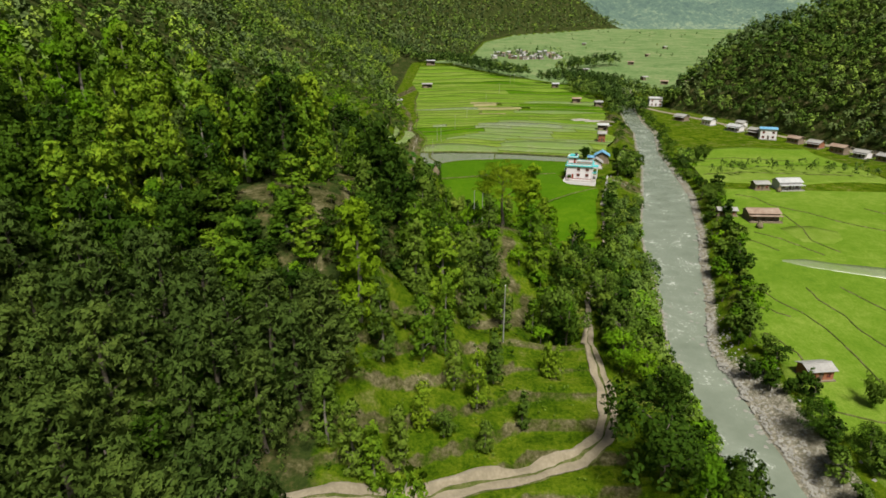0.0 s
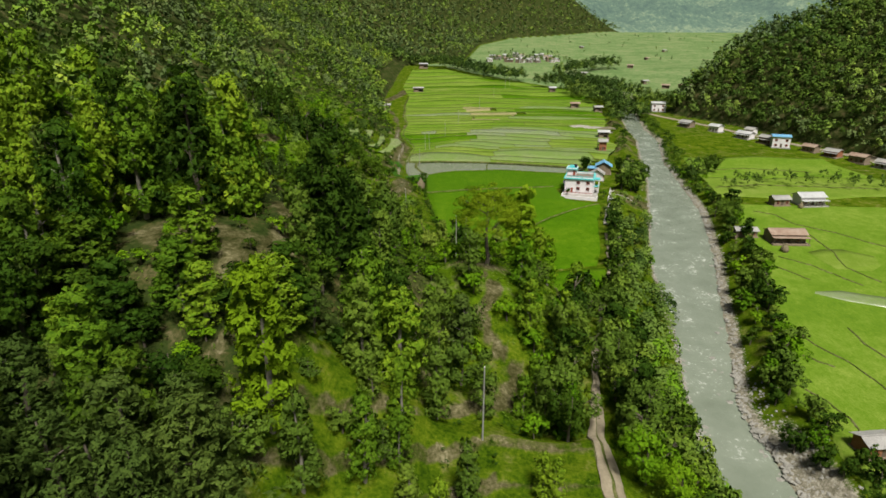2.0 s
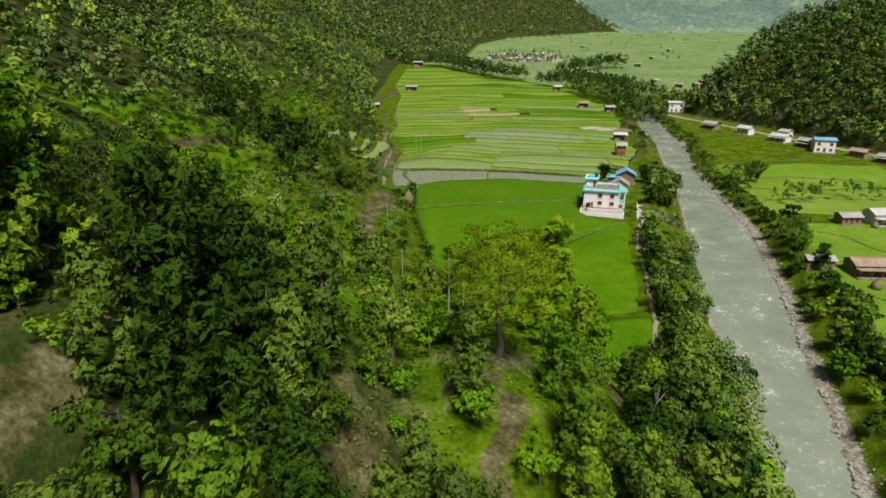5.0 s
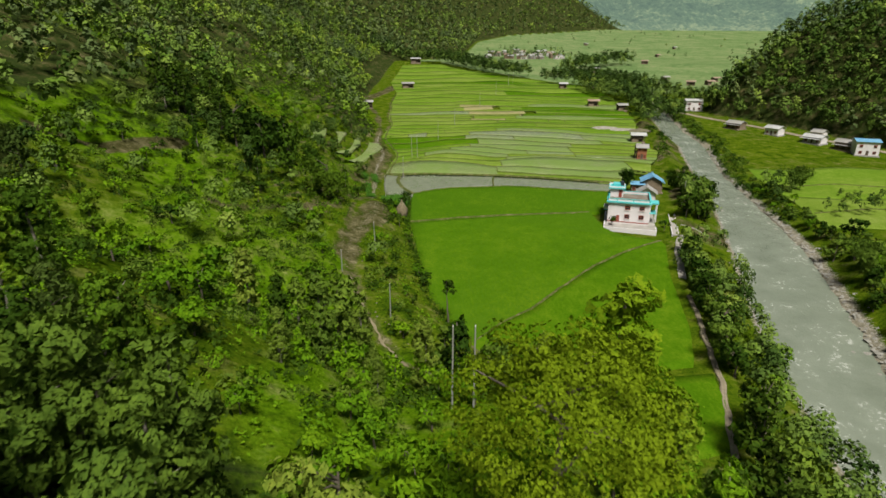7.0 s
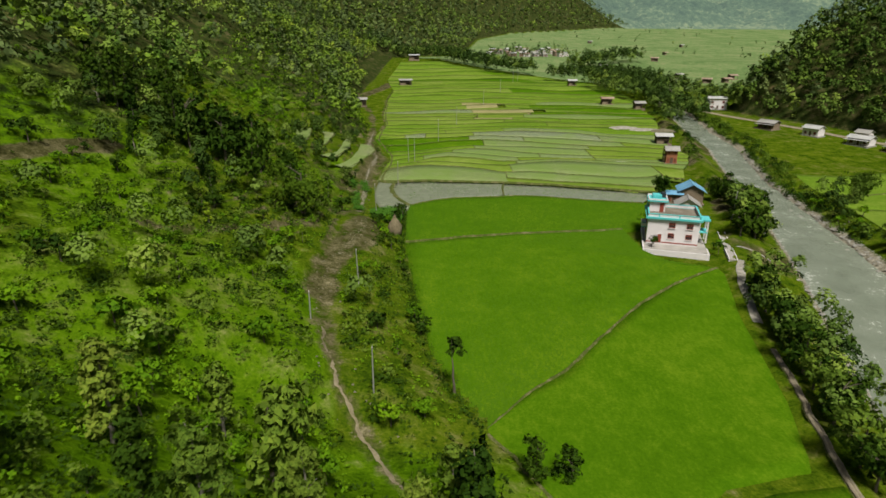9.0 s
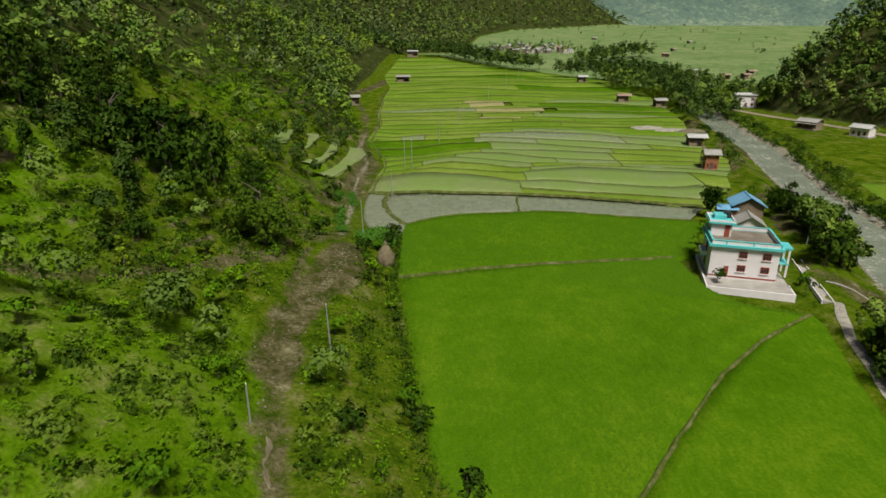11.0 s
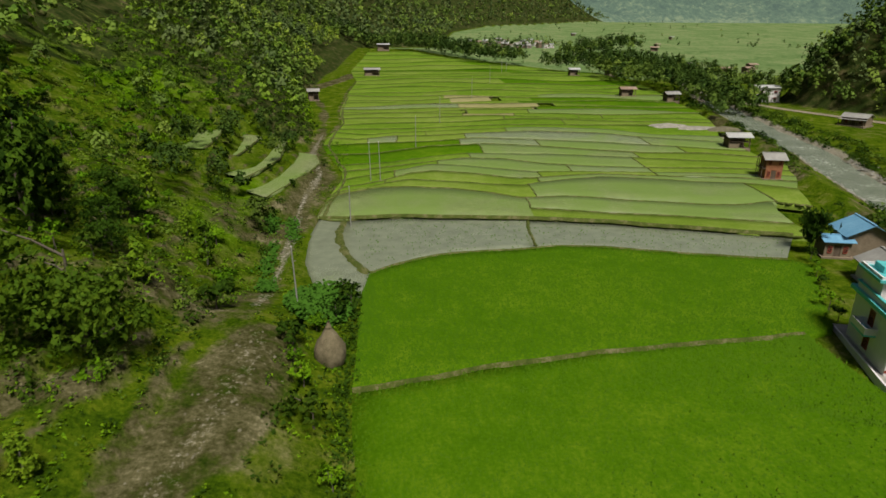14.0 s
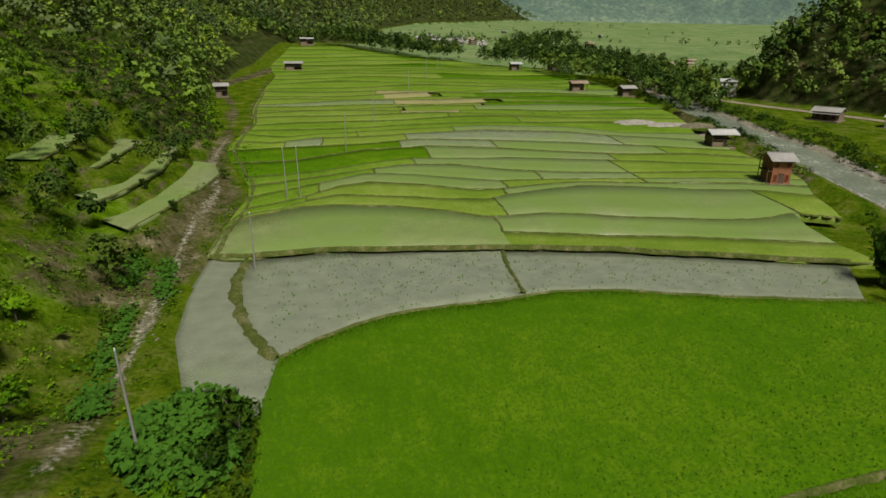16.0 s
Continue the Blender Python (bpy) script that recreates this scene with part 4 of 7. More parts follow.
TREE_NAME = {"sal": ("broadleaf_tree", "tall slender tree with light green leaves and pale trunk", "tree", "forest trees"),
             "alder": ("riverside_tree", "bushy olive-green tree on the bank", "tree", "bank trees"),
             "round": ("round_tree", "dense dark green round-crowned tree", "tree", "round trees"),
             "tuft": ("young_tree", "slender young tree with a tuft of leaves at the field edge", "tree", "young trees"),
             "dome": ("feathery_tree", "feathery olive-green tree with a wide airy crown", "tree", "feathery trees"),
             "pine": ("pine_tree", "grey-green pine with layered drooping boughs", "tree", "pines"),
             "shrub": ("shrub", "leafy green shrub on the grassy slope", "shrub", "shrubs on the slope")}
PLANTS = {}


def plant_kind(kind, seed, leaf=None, fine=True):
    key = (kind, seed, leaf, fine)
    if key not in PLANTS:
        PLANTS[key] = tree_meshes(kind, 40 + seed, leaf, fine)
    return PLANTS[key]


def plant(kind, x, y, scale=1.0, turn=0.0, seed=0, leaf=None, tall=1.0, label="", z=None):
    name, lab, cat, grp = TREE_NAME[kind]
    root = tagged(new(name), label or lab, cat, grp)
    root.empty_display_size = 0.3
    root.matrix_basis = Matrix.LocRotScale((x, y, land_z(x, y) if z is None else z), Euler((0, 0, turn)), (scale, scale, scale * tall))
    t, c = plant_kind(kind, seed, leaf, 1 if y < 150 and -62 < x < 30 or kind == "round" else 0.5 if y < 262 and -62 < x < 70 else 0)
    piece("trunk", t, root)
    piece("crown", c, root)
    return root


def jitter(x0, x1, y0, y1, step, seed):
    r = np.random.default_rng(seed)
    x, y = np.meshgrid(np.arange(x0, x1, step), np.arange(y0, y1, step), indexing="ij")
    x, y = x.ravel() + r.uniform(-0.5, 0.5, x.size) * step, y.ravel() + r.uniform(-0.5, 0.5, y.size) * step
    return x, y, r.uniform(size=x.size), r


def forest(spots, kinds, seed, name, label, grow=1.0, clumps=9, leaf_size=1.15, per=7):
    """A far wood in one mesh: each tree a rounded crown of leaf sprays in a tone of its own."""
    r = np.random.default_rng(seed)
    pts = np.asarray(spots)
    if not len(pts):
        return None
    by = {}
    drift = 0.5 + 0.33 * wave(pts[:, 0], pts[:, 1], 23.0, seed) + r.normal(size=len(pts)) * 0.28
    choice = np.searchsorted(np.cumsum([k[1] for k in kinds])[:-1], drift)
    for q, (leaf, _, h0, rad, cone) in enumerate(kinds):
        p = pts[choice == q]
        m = len(p)
        if not m:
            continue
        h = h0 * r.uniform(0.7, 1.25, m) * grow
        wide = rad * grow * r.uniform(0.75, 1.25, m)
        deep = h * 0.44
        heart = np.stack([p[:, 0], p[:, 1], p[:, 2] + h - deep], 1)
        cd = r.normal(size=(m, clumps, 3))
        cd[..., 2] = np.where(cd[..., 2] < -0.4, -cd[..., 2], cd[..., 2])
        cd /= np.linalg.norm(cd, axis=-1)[..., None]
        taper = (1 - cone * np.clip(cd[..., 2], 0, 1))[..., None] * r.uniform(0.7, 1.0, (m, clumps, 1))
        reach = np.stack([wide, wide, deep], -1)[:, None] * 0.74
        c = heart[:, None] + cd * reach * np.concatenate([taper, taper, 0 * taper + 1], -1)
        d = r.normal(size=(m, clumps, per, 3)) + 0.7 * cd[:, :, None]
        d /= np.linalg.norm(d, axis=-1)[..., None]
        q3 = c[:, :, None] + d * wide[:, None, None, None] * 0.4 * r.uniform(0.5, 1, (m, clumps, per, 1))
        n = m * clumps * per
        o = 0.55 * d + 0.7 * cd[:, :, None] + (0, 0, 0.45)
        o /= np.linalg.norm(o, axis=-1)[..., None]
        v, fc = leaves(q3.reshape(-1, 3), o.reshape(-1, 3), leaf_size * grow * r.uniform(0.6, 1.3, n), r, 0.0, 0.9, 0.7)
        tone = np.clip(0.5 + 0.2 * wave(p[:, 0], p[:, 1], 19.0, seed + 1.0) + 0.25 * r.normal(size=m), 0, 1)
        by.setdefault(leaf, []).append((v, fc, np.repeat(o.reshape(-1, 3), 4, 0), np.repeat(tone, clumps * per * 4)))
    for leaf, things in by.items():
        v, fc = joined([q[:2] for q in things])
        me = mesh_of(name, v, fc, WOOD[leaf], False, np.concatenate([q[2] for q in things]))
        me.attributes.new("tone", "FLOAT", "POINT").data.foreach_set("value", np.concatenate([q[3] for q in things]).astype(np.float32))
        tagged(piece(name, me), label, "woodland", kind="stuff")


def near_line(x, y, line, d):
    return bool(distance_to(np.array([x]), np.array([y]), line)[0] < d)


# trees that stand out
plant("shrub", -4.1, 157, 0.6, 0.4, 2, "red", 1.0, "small dark red-leaved shrub in the tall grass")
plant("dome", 12.0, 112.5, 1.1, 0.4, 1)
plant("sal", 19.3, 127.2, 1.2, 1.0, 2, "lime", 0.84, "tree with large bright yellow-green leaves on the spur")
plant("sal", -11, 68, 1.12, 0.3, 3, "lime", 1.0, "tall bright green tree above the terraces")
plant("round", 24.2, 51.3, 1.42, 0.0, 0, "dark", 0.85, "large dense dark green tree beside the dirt road")
plant("sal", 25.3, 131.0, 0.78, 2.0, 3, "lime", 0.9, "tree with large bright yellow-green leaves on the spur")
plant("alder", 1.7, 111.2, 1.0, 1.0, 3, "plume", 1.1, "bushy tree with a pale leafy top on the spur")
plant("tuft", 8.3, 182.9, 0.95, 0.0, 1)
for k, (x, y, sc) in enumerate(((-24, 92, 0.7), (-19.5, 90.5, 0.6), (-21, 85.5, 0.8), (-26, 86, 0.9), (-17, 86, 0.6), (-15.5, 92.5, 0.9), (-23, 95, 1.0), (-19, 95, 0.8))):
    plant("shrub", x, y, sc, k * 1.1, k % 5, ("dark", None)[k % 2], 1.0, "leafy shrub on the bare brown slope")
for k in range(14):
    y = 166 + 3.6 * k
    plant("alder", float(np.interp(y, [164, 180, 200, 219], [50.5, 54.5, 59.5, 63.5])), y, 0.8 + 0.15 * math.sin(k * 2.3), k * 1.1, k % 5, "dark" if k % 3 == 0 else None)
for k in range(20):
    y = 240 + 1.7 * k
    plant("alder", float(shelf_edge(y)) + (0.5, 3.5, 6.5)[k % 3] + 0.8 * math.sin(k * 2.3), y, 0.85 + 0.15 * math.sin(k * 1.9), k * 1.3, k % 5, ("dark", "dark", None)[(k // 2) % 3], 1.0, "dense dark green tree behind the white house")
OWN = [(12, 112.5), (9, 110), (15, 115), (19.3, 127.2), (25.3, 131), (-11, 68), (25, 55), (23, 50), (-20.5, 230.5), (-18, 226), (-23, 234)]
TERRACE_TREES = [(1.4, 65.4, 0.45), (4.3, 63.5, 0.5), (7.0, 68.8, 0.5), (-4.9, 53.3, 0.5), (-2.4, 58.9, 0.5), (-9.3, 49.5, 0.55), (-12.3, 51.6, 0.55), (-7.3, 48.9, 0.5), (10.0, 61.1, 0.35), (4.9, 56.7, 0.35), (-2.7, 68.6, 0.6), (-7.7, 65.1, 0.6), (4.0, 79.6, 0.6), (14.5, 70.7, 0.35), (16.9, 82.6, 0.6), (9.5, 82.4, 0.55), (0.5, 75.3, 0.5), (-4.1, 79.1, 0.7), (19.5, 86.5, 0.6)]
counts = {}


OVER = {}


def add(kind, x, y, sc, r, leaf=None):
    limit = 160 if kind == "alder" else 270
    if min(math.hypot(x - a, y - b) for a, b in OWN) < 4.0:
        return
    if -10 < x < 33 and 131 < y < 173 and kind != "shrub" and r.uniform() < 0.8:
        return
    tall = 1.0
    if -32 < x < -4 and 58 < y < 84:
        sc, tall = sc * 0.9, (0.8 if y < 73 else 0.6)
    if x < -7 and 105 < y < 168 and kind != "shrub":
        sc *= 0.52
        leaf = "deep" if y < 128 and r.uniform() < 0.6 else leaf
        if y > 126 and r.uniform() < 0.65:
            return
    elif -15 < x < 14 and 84 < y < 132 and kind in ("sal", "pine", "alder"):
        if x > -7 and y > 98:
            if r.uniform() < 0.45:
                return
            kind, sc, leaf = "shrub", r.uniform(0.8, 1.5), None
        else:
            kind, sc = ("pine", 0.7 * r.uniform(0.8, 1.1)) if r.uniform() < 0.4 else ("alder", 0.85 * r.uniform(0.8, 1.1))
            leaf = "deep" if x < 1 else leaf
    if counts.get(kind, 0) >= limit or kind == "alder" and (y > 275 and x > 60 or y > 168 and hill_foot(y) - x > 24):
        OVER.setdefault((kind, leaf), []).append((x, y, land_z(x, y), sc))
        return
    counts[kind] = counts.get(kind, 0) + 1
    plant(kind, x, y, sc, r.uniform(0, 6.28), int(r.integers(5)), leaf, tall)


# woods on the near hill, the spur and the near bank
X, Y, U, R1 = jitter(-62, 62, 28, 172, 3.5, 31)
BLOCK = (distance_to(X, Y, BARE) < 4.5) | (distance_to(X, Y, TRAIL) < 2.5) | (distance_to(X, Y, SPUR_PATH) < 2.2) | (distance_to(X, Y, SLIPS[0]) < 3.5) | (distance_to(X, Y, SLIPS[1]) < 3.5) | (distance_to(X, Y, ROAD) < 3.4) | (X > river_left(Y) - 2.0) | (X < -0.72 * (Y + 10) - 6)
for x, y, u, hf, se, no in zip(X, Y, U, hill_foot(Y), shelf_edge(Y), BLOCK):
    if no:
        continue
    d, sc = hf - x, R1.uniform(0.8, 1.2)
    v = R1.uniform()
    if 30 < x < 48 and 146 < y < 168 or 13 < x < 48 and 152 < y < 173:
        continue
    if x > se - 1:
        if u < 0.85:
            add("alder", x, y, sc * 0.88, R1, "dark" if v < 0.15 else "shrub" if v > 0.8 else None)
    elif (-11 if y > 58 else -16) < x < 24 and 30 < y < 77:
        if u < 0.13:
            add("sal", x, y, 0.4 * sc, R1) if v < 0.5 else add("alder", x, y, 0.5 * sc, R1)
    elif y < 64 and x < -11:
        if u < 0.8:
            add("pine", x, y, 1.1 * sc, R1) if v < 0.68 else add("alder", x, y, 0.9 * sc, R1, "dark" if v < 0.86 else "deep")
    elif d > 2 and y > 128 and y < 150 and d < 26:
        if u < 0.5:
            if v < 0.5:
                add("shrub", x, y, 1.3 * sc, R1)
            elif v < 0.8:
                add("alder", x, y, 0.5 * sc, R1, "dark" if v < 0.6 else None)
            else:
                add("sal", x, y, 0.5 * sc, R1)
    elif d > 2 and y < 150:
        if u < (0.85 if y < 84 else 0.68 if y < 105 else 0.42):
            if v < 0.6:
                add("sal", x, y, 0.95 * sc * (0.75 if y > 125 else 1), R1, "deep" if x < -10 and v < 0.42 and y < 82 else "shrub" if v < 0.12 else None)
            elif v < 0.88:
                add("alder", x, y, 0.9 * sc, R1, "dark" if v < 0.75 else None)
            elif v < 0.92:
                add("pine", x, y, 0.7 * sc, R1)
            else:
                add("shrub", x, y, 1.4 * sc, R1)
    elif y < 150 and u < (0.88 if y < 122 else 0.35):
        if v < 0.5 and y < 122:
            add("sal", x, y, 0.62 * sc, R1, "shrub" if v < 0.12 else None)
        elif v < 0.7 and y < 122:
            add("alder", x, y, 0.6 * sc, R1)
        else:
            add("shrub", x, y, 1.3 * sc, R1)
    elif y >= 150 and (x < 10 or d > 0) and u < 0.4 and not near_line(x, y, STREAM, 3):
        if v < 0.6:
            add("shrub", x, y, 1.1 * sc, R1)
        elif v < 0.85:
            add("sal", x, y, 0.38 * sc, R1, "dark" if v < 0.7 else None)
        else:
            add("alder", x, y, 0.5 * sc, R1)

# bushy slope beside the rice fields
X, Y, U, R2 = jitter(-64, 2, 168, 352, 3.6, 32)
BLOCK = (distance_to(X, Y, STREAM) < 2.8) | (distance_to(X, Y, SCREE) < 4.5)
for x, y, u, hf, no in zip(X, Y, U, hill_foot(Y), BLOCK):
    d, v, sc = hf - x, R2.uniform(), R2.uniform(0.7, 1.2)
    if d < -2 or no:
        continue
    thick = d > (22 if 218 < y < 268 else 56) + 7 * math.sin(y / 17)
    pond_steps = 274 < y < 356 and d < 24
    if thick and u < (0.5 if y > 218 else 0.3):
        if v < 0.55:
            add("alder", x, y, 0.95 * sc, R2, "dark" if v < 0.46 else None)
        elif v < 0.8:
            add("sal", x, y, 0.6 * sc, R2, "dark" if y > 218 else None)
        else:
            add("pine", x, y, 0.7 * sc, R2, "dark" if y > 218 else None)
    elif not thick and not pond_steps and u < 0.34:
        if v < 0.8:
            add("shrub", x, y, sc * R2.uniform(0.6, 1.3), R2, "dark" if v < 0.16 else None)
        elif v < 0.92:
            add("alder", x, y, 0.42 * sc, R2, "dark" if v < 0.8 else None)
        else:
            add("sal", x, y, 0.36 * sc, R2)
    elif pond_steps and u < 0.12:
        add("alder", x, y, 0.4 * sc, R2, "dark")
plant("round", -27, 250, 0.7, 0.5, 1)
plant("round", -31, 262, 0.8, 1.5, 3)
plant("round", -20.5, 230.5, 1.4, 0.5, 3, None, 1.12, "large dark bushy tree on the terraced slope", land_z(-20.5, 230.5) - 2.0)
plant("alder", -30, 232.5, 1.15, 0.0, 1, "deep", 1.4, "tall airy olive-green tree with a bare lower trunk")
plant("alder", -33, 247, 1.1, 1.0, 2, "deep", 1.4, "tall airy olive-green tree with a bare lower trunk")
for k, (x, y, s) in enumerate(((-35.6, 251.6, 1.5), (-38, 241, 1.3), (-41, 248, 1.4), (-44, 238, 1.3), (-40, 256, 1.2))):
    plant("alder", x, y, s, k * 1.3, k, "dark", 1.15, "tall dark tree in the wood above the terraces")
for k, (x, y, h, leaf) in enumerate(((-7, 133.8, 4.8, "plume"), (-2, 147, 7.2, "plume"), (-4.8, 140, 8.6, "plume"), (4.8, 145, 8.0, "plume"), (8.9, 153, 9.0, "dark"), (21.0, 144.1, 11.0, "plume"), (20.2, 149.8, 8.5, "dark"),
                                     (16.1, 138.5, 8.0, "plume"), (0.4, 140.4, 4.2, "plume"), (-1.3, 134.3, 3.4, "plume"), (7.2, 156, 6.5, "alder"), (-12, 160, 6.5, "alder"), (-15, 150, 7.0, "plume"), (-9.5, 143, 6.0, "dark"))):
    plant("sal", x, y, h / 13.5, k * 2.1, k % 5, leaf, 1.0, "slim columnar young tree with a leafy top in the tall grass")
plant("alder", -5, 150.5, 1.0, 0.7, 2, "alder", 1.2, "airy dark tree with a thin trunk in the tall grass")
plant("alder", 12.8, 142.8, 0.95, 1.7, 4, "plume", 1.05, "bushy tree with pale leaves at the corner of the field")
for k, (x, y) in enumerate(((16.1, 166.4), (19.7, 166.9))):
    plant("alder", x, y, 0.55, k * 2.0, k + 1, "dark", 1.0, "small airy dark tree at the corner of the field")
for k in range(22):
    y = 79 + 3.4 * k
    rx = float(np.interp(y, [p[1] for p in ROAD[7:]], [p[0] for p in ROAD[7:]]))
    if y < 138:
        plant("alder", rx - 3.6 + 0.7 * math.sin(k * 2.9), y, 0.85 + 0.2 * math.sin(k * 1.7), k * 1.3, k % 5, ("dark", None, "shrub", None)[k % 4], 1.1)
    plant("alder", rx + 3.4 + 0.8 * math.sin(k * 1.9), y + 1.5, 0.9 + 0.2 * math.sin(k * 2.7), k * 2.3, (k + 2) % 5, (None, "dark", None)[k % 3], 1.1)

# bank below the house and across the river
X, Y, U, R3 = jitter(50, 140, 168, 430, 4.2, 33)
BLOCK = distance_to(X, Y, ROAD) < 2.0
for x, y, u, se, rl, rr, no in zip(X, Y, U, shelf_edge(Y), river_left(Y), river_right(Y), BLOCK):
    left_bank, right_bank = se - 1 < x < rl - 2, rr + 2.5 < x < rr + 9.5
    if not (left_bank or right_bank) or no or (left_bank and 217 < y < 240):
        continue
    v = R3.uniform()
    if left_bank and u < (0.8 if y < 217 or 238 < y < 262 or y > 375 else 0.0):
        add("alder", x, y, R3.uniform(0.75, 1.05), R3, "dark" if v < 0.3 else None)
    elif right_bank and 250 < y < 275 and u < 0.95:
        add("alder", x, y, R3.uniform(0.5, 0.85), R3, "dark" if v < 0.5 else "shrub" if v > 0.75 else None) if v < 0.7 else add("shrub", x, y, R3.uniform(0.8, 1.3), R3)
X, Y, U, R4 = jitter(58, 110, 60, 250, 4.0, 34)
for x, y, u, rr in zip(X, Y, U, river_right(Y)):
    if rr + 3.2 < x < rr + 10.5 and u < 0.8:
        plant("alder", x, y, R4.uniform(0.5, 1.0) * (1.0 if y < 168 else 0.8), u * 40, int(u * 50) % 5, ("dark", None, "shrub", "dark")[int(u * 97) % 4], 0.95)
plant("round", 66.5, 86, 0.75, 0.4, 1, None, 0.9, "dense dark green tree beside the brick hut")
plant("round", 71.5, 80, 0.7, 1.4, 2, None, 0.9, "dense dark green tree beside the brick hut")


def undergrowth(name, label, x, y, size, seed, leaf, per=5, high=0.5):
    """Low growth that hugs the ground, in one mesh."""
    r = np.random.default_rng(seed)
    n = len(x) * per
    cx = np.repeat(x, per) + r.normal(size=n) * size * 0.6
    cy = np.repeat(y, per) + r.normal(size=n) * size * 0.6
    c = np.stack([cx, cy, land(cx, cy) + r.uniform(0.0, high, n)], 1)
    o = np.array((0.0, 0.0, 1.0)) + r.normal(size=(n, 3)) * 0.3
    v, f = leaves(c, o, size * r.uniform(0.6, 1.5, n), r, 0.1, 1.0, 0.5)
    up = np.repeat(o, 4, 0)
    return tagged(piece(name, mesh_of(name, v, f, SPRAY[leaf], False, up)), label, "undergrowth", kind="stuff")


X, Y, U, R7 = jitter(-66, 48, 30, 356, 1.0, 37)
D = hill_foot(Y) - X
ok = (X < field_edge(Y) - 0.8) & (Y > 160) | (X < shelf_edge(Y) + 12) & (Y < 160) & (X < river_left(Y) - 3)
ok &= (distance_to(X, Y, STREAM) > 2.2) & (distance_to(X, Y, ROAD) > 2.6) & (distance_to(X, Y, BARE) > 6) & (distance_to(X, Y, TRAIL) > 2) & (distance_to(X, Y, SPUR_PATH) > 1.6) & (distance_to(X, Y, SCREE) > 4)
ok &= ~((Y > 274) & (Y < 356) & (D < 24)) & (D < 40) & ((terrace_share(X, Y) < 0.3) | (U < 0.1))
patchy = wave(X, Y, 6.0, 0.7) + 0.6 * wave(X, Y, 2.6, 2.0)
a, b = ok & (patchy > -0.1) & (U < 0.55), ok & (patchy < -0.3) & (U < 0.6)
far = Y > 118
undergrowth("undergrowth", "olive-green low bushes and tall grass on the slope", X[a & ~far], Y[a & ~far], 0.36, 61, "alder", 4)
undergrowth("undergrowth", "fresh green tall grass and weeds on the slope", X[a & far], Y[a & far], 0.36, 67, "shrub", 4)
undergrowth("undergrowth", "dark green low bushes on the slope", X[b], Y[b], 0.42, 62, "dark", 4, 0.7)
X, Y, U, R7 = jitter(-46, 4, 196, 350, 0.8, 39)
ok = (X < field_edge(Y) - 0.6) & (distance_to(X, Y, STREAM) > 1.2) & (distance_to(X, Y, SCREE) > 2) & (U < 0.5) & (wave(X, Y, 4.0, 3.3) > -0.2)
for a, b, zp in HILL_STEPS:
    ok &= distance_to(X, Y, [((p[0] + q[0]) / 2, (p[1] + q[1]) / 2) for p, q in zip(a, b)]) > 2.6
undergrowth("undergrowth", "fresh green weeds on the bank above the track", X[ok & (U > 0.12)], Y[ok & (U > 0.12)], 0.26, 66, "shrub", 4, 0.35)
undergrowth("undergrowth", "mixed weeds and ferns on the terraced slope", X[ok & (U < 0.22)], Y[ok & (U < 0.22)], 0.3, 63, "alder", 3, 0.4)
undergrowth("undergrowth", "dark weeds and low bushes on the terraced slope", X[ok & (U > 0.22)], Y[ok & (U > 0.22)], 0.34, 64, "dark", 3, 0.5)


def bushes(name, label, x, y, seed, leaf, low=0.5, high=1.3, per=20):
    """Many low rounded bushes on a slope, in one mesh."""
    r = np.random.default_rng(seed)
    m = len(x)
    rad = r.uniform(low, high, m)
    d = r.normal(size=(m, per, 3))
    d[..., 2] = np.abs(d[..., 2])
    d /= np.linalg.norm(d, axis=-1)[..., None]
    c = np.stack([x, y, land(x, y)], 1)[:, None] + d * rad[:, None, None] * r.uniform(0.6, 1.1, (m, per, 1)) * (1, 1, 0.95)
    o = d + (0, 0, 0.25) + r.normal(size=(m, per, 3)) * 0.15
    o /= np.linalg.norm(o, axis=-1)[..., None]
    per_size = 0.62 * math.sqrt(20 / per)
    size = np.repeat(rad * per_size, per) * r.uniform(0.6, 1.3, m * per)
    v, f = leaves(c.reshape(-1, 3), o.reshape(-1, 3), size, r, 0.0, 0.9, 0.65)
    return tagged(piece(name, mesh_of(name, v, f, SPRAY[leaf], False, np.repeat(o.reshape(-1, 3), 4, 0))), label, "bushes", kind="stuff")


X, Y, U, R7 = jitter(-76, 6, 128, 352, 1.3, 43)
D = hill_foot(Y) - X
ok = (X < field_edge(Y) - 1.2) & (distance_to(X, Y, STREAM) > 2.4) & (distance_to(X, Y, SCREE) > 3.5) & (D > -1) & (D < 66) & ((Y > 165) | (X < 4)) & (wave(X, Y, 5.5, 0.9) + 0.5 * wave(X, Y, 2.3, 4.0) > -0.35)
for a, b, zp in HILL_STEPS:
    ok &= distance_to(X, Y, [((p[0] + q[0]) / 2, (p[1] + q[1]) / 2) for p, q in zip(a, b)]) > 3.2
for leaf, lo, hi, lab in (("alder", 0.0, 0.1, "olive-green bushes on the terraced slope"), ("dark", 0.2, 0.3, "dark green bushes on the terraced slope"), ("shrub", 0.32, 0.36, "fresh green bushes on the terraced slope")):
    k = ok & (U >= lo) & (U < hi)
    bushes("bushes", lab, X[k], Y[k], 65 + len(leaf), leaf, 0.4, 1.2, 34)
X, Y, U, R7 = jitter(-70, 12, 126, 236, 1.5, 48)
D = hill_foot(Y) - X
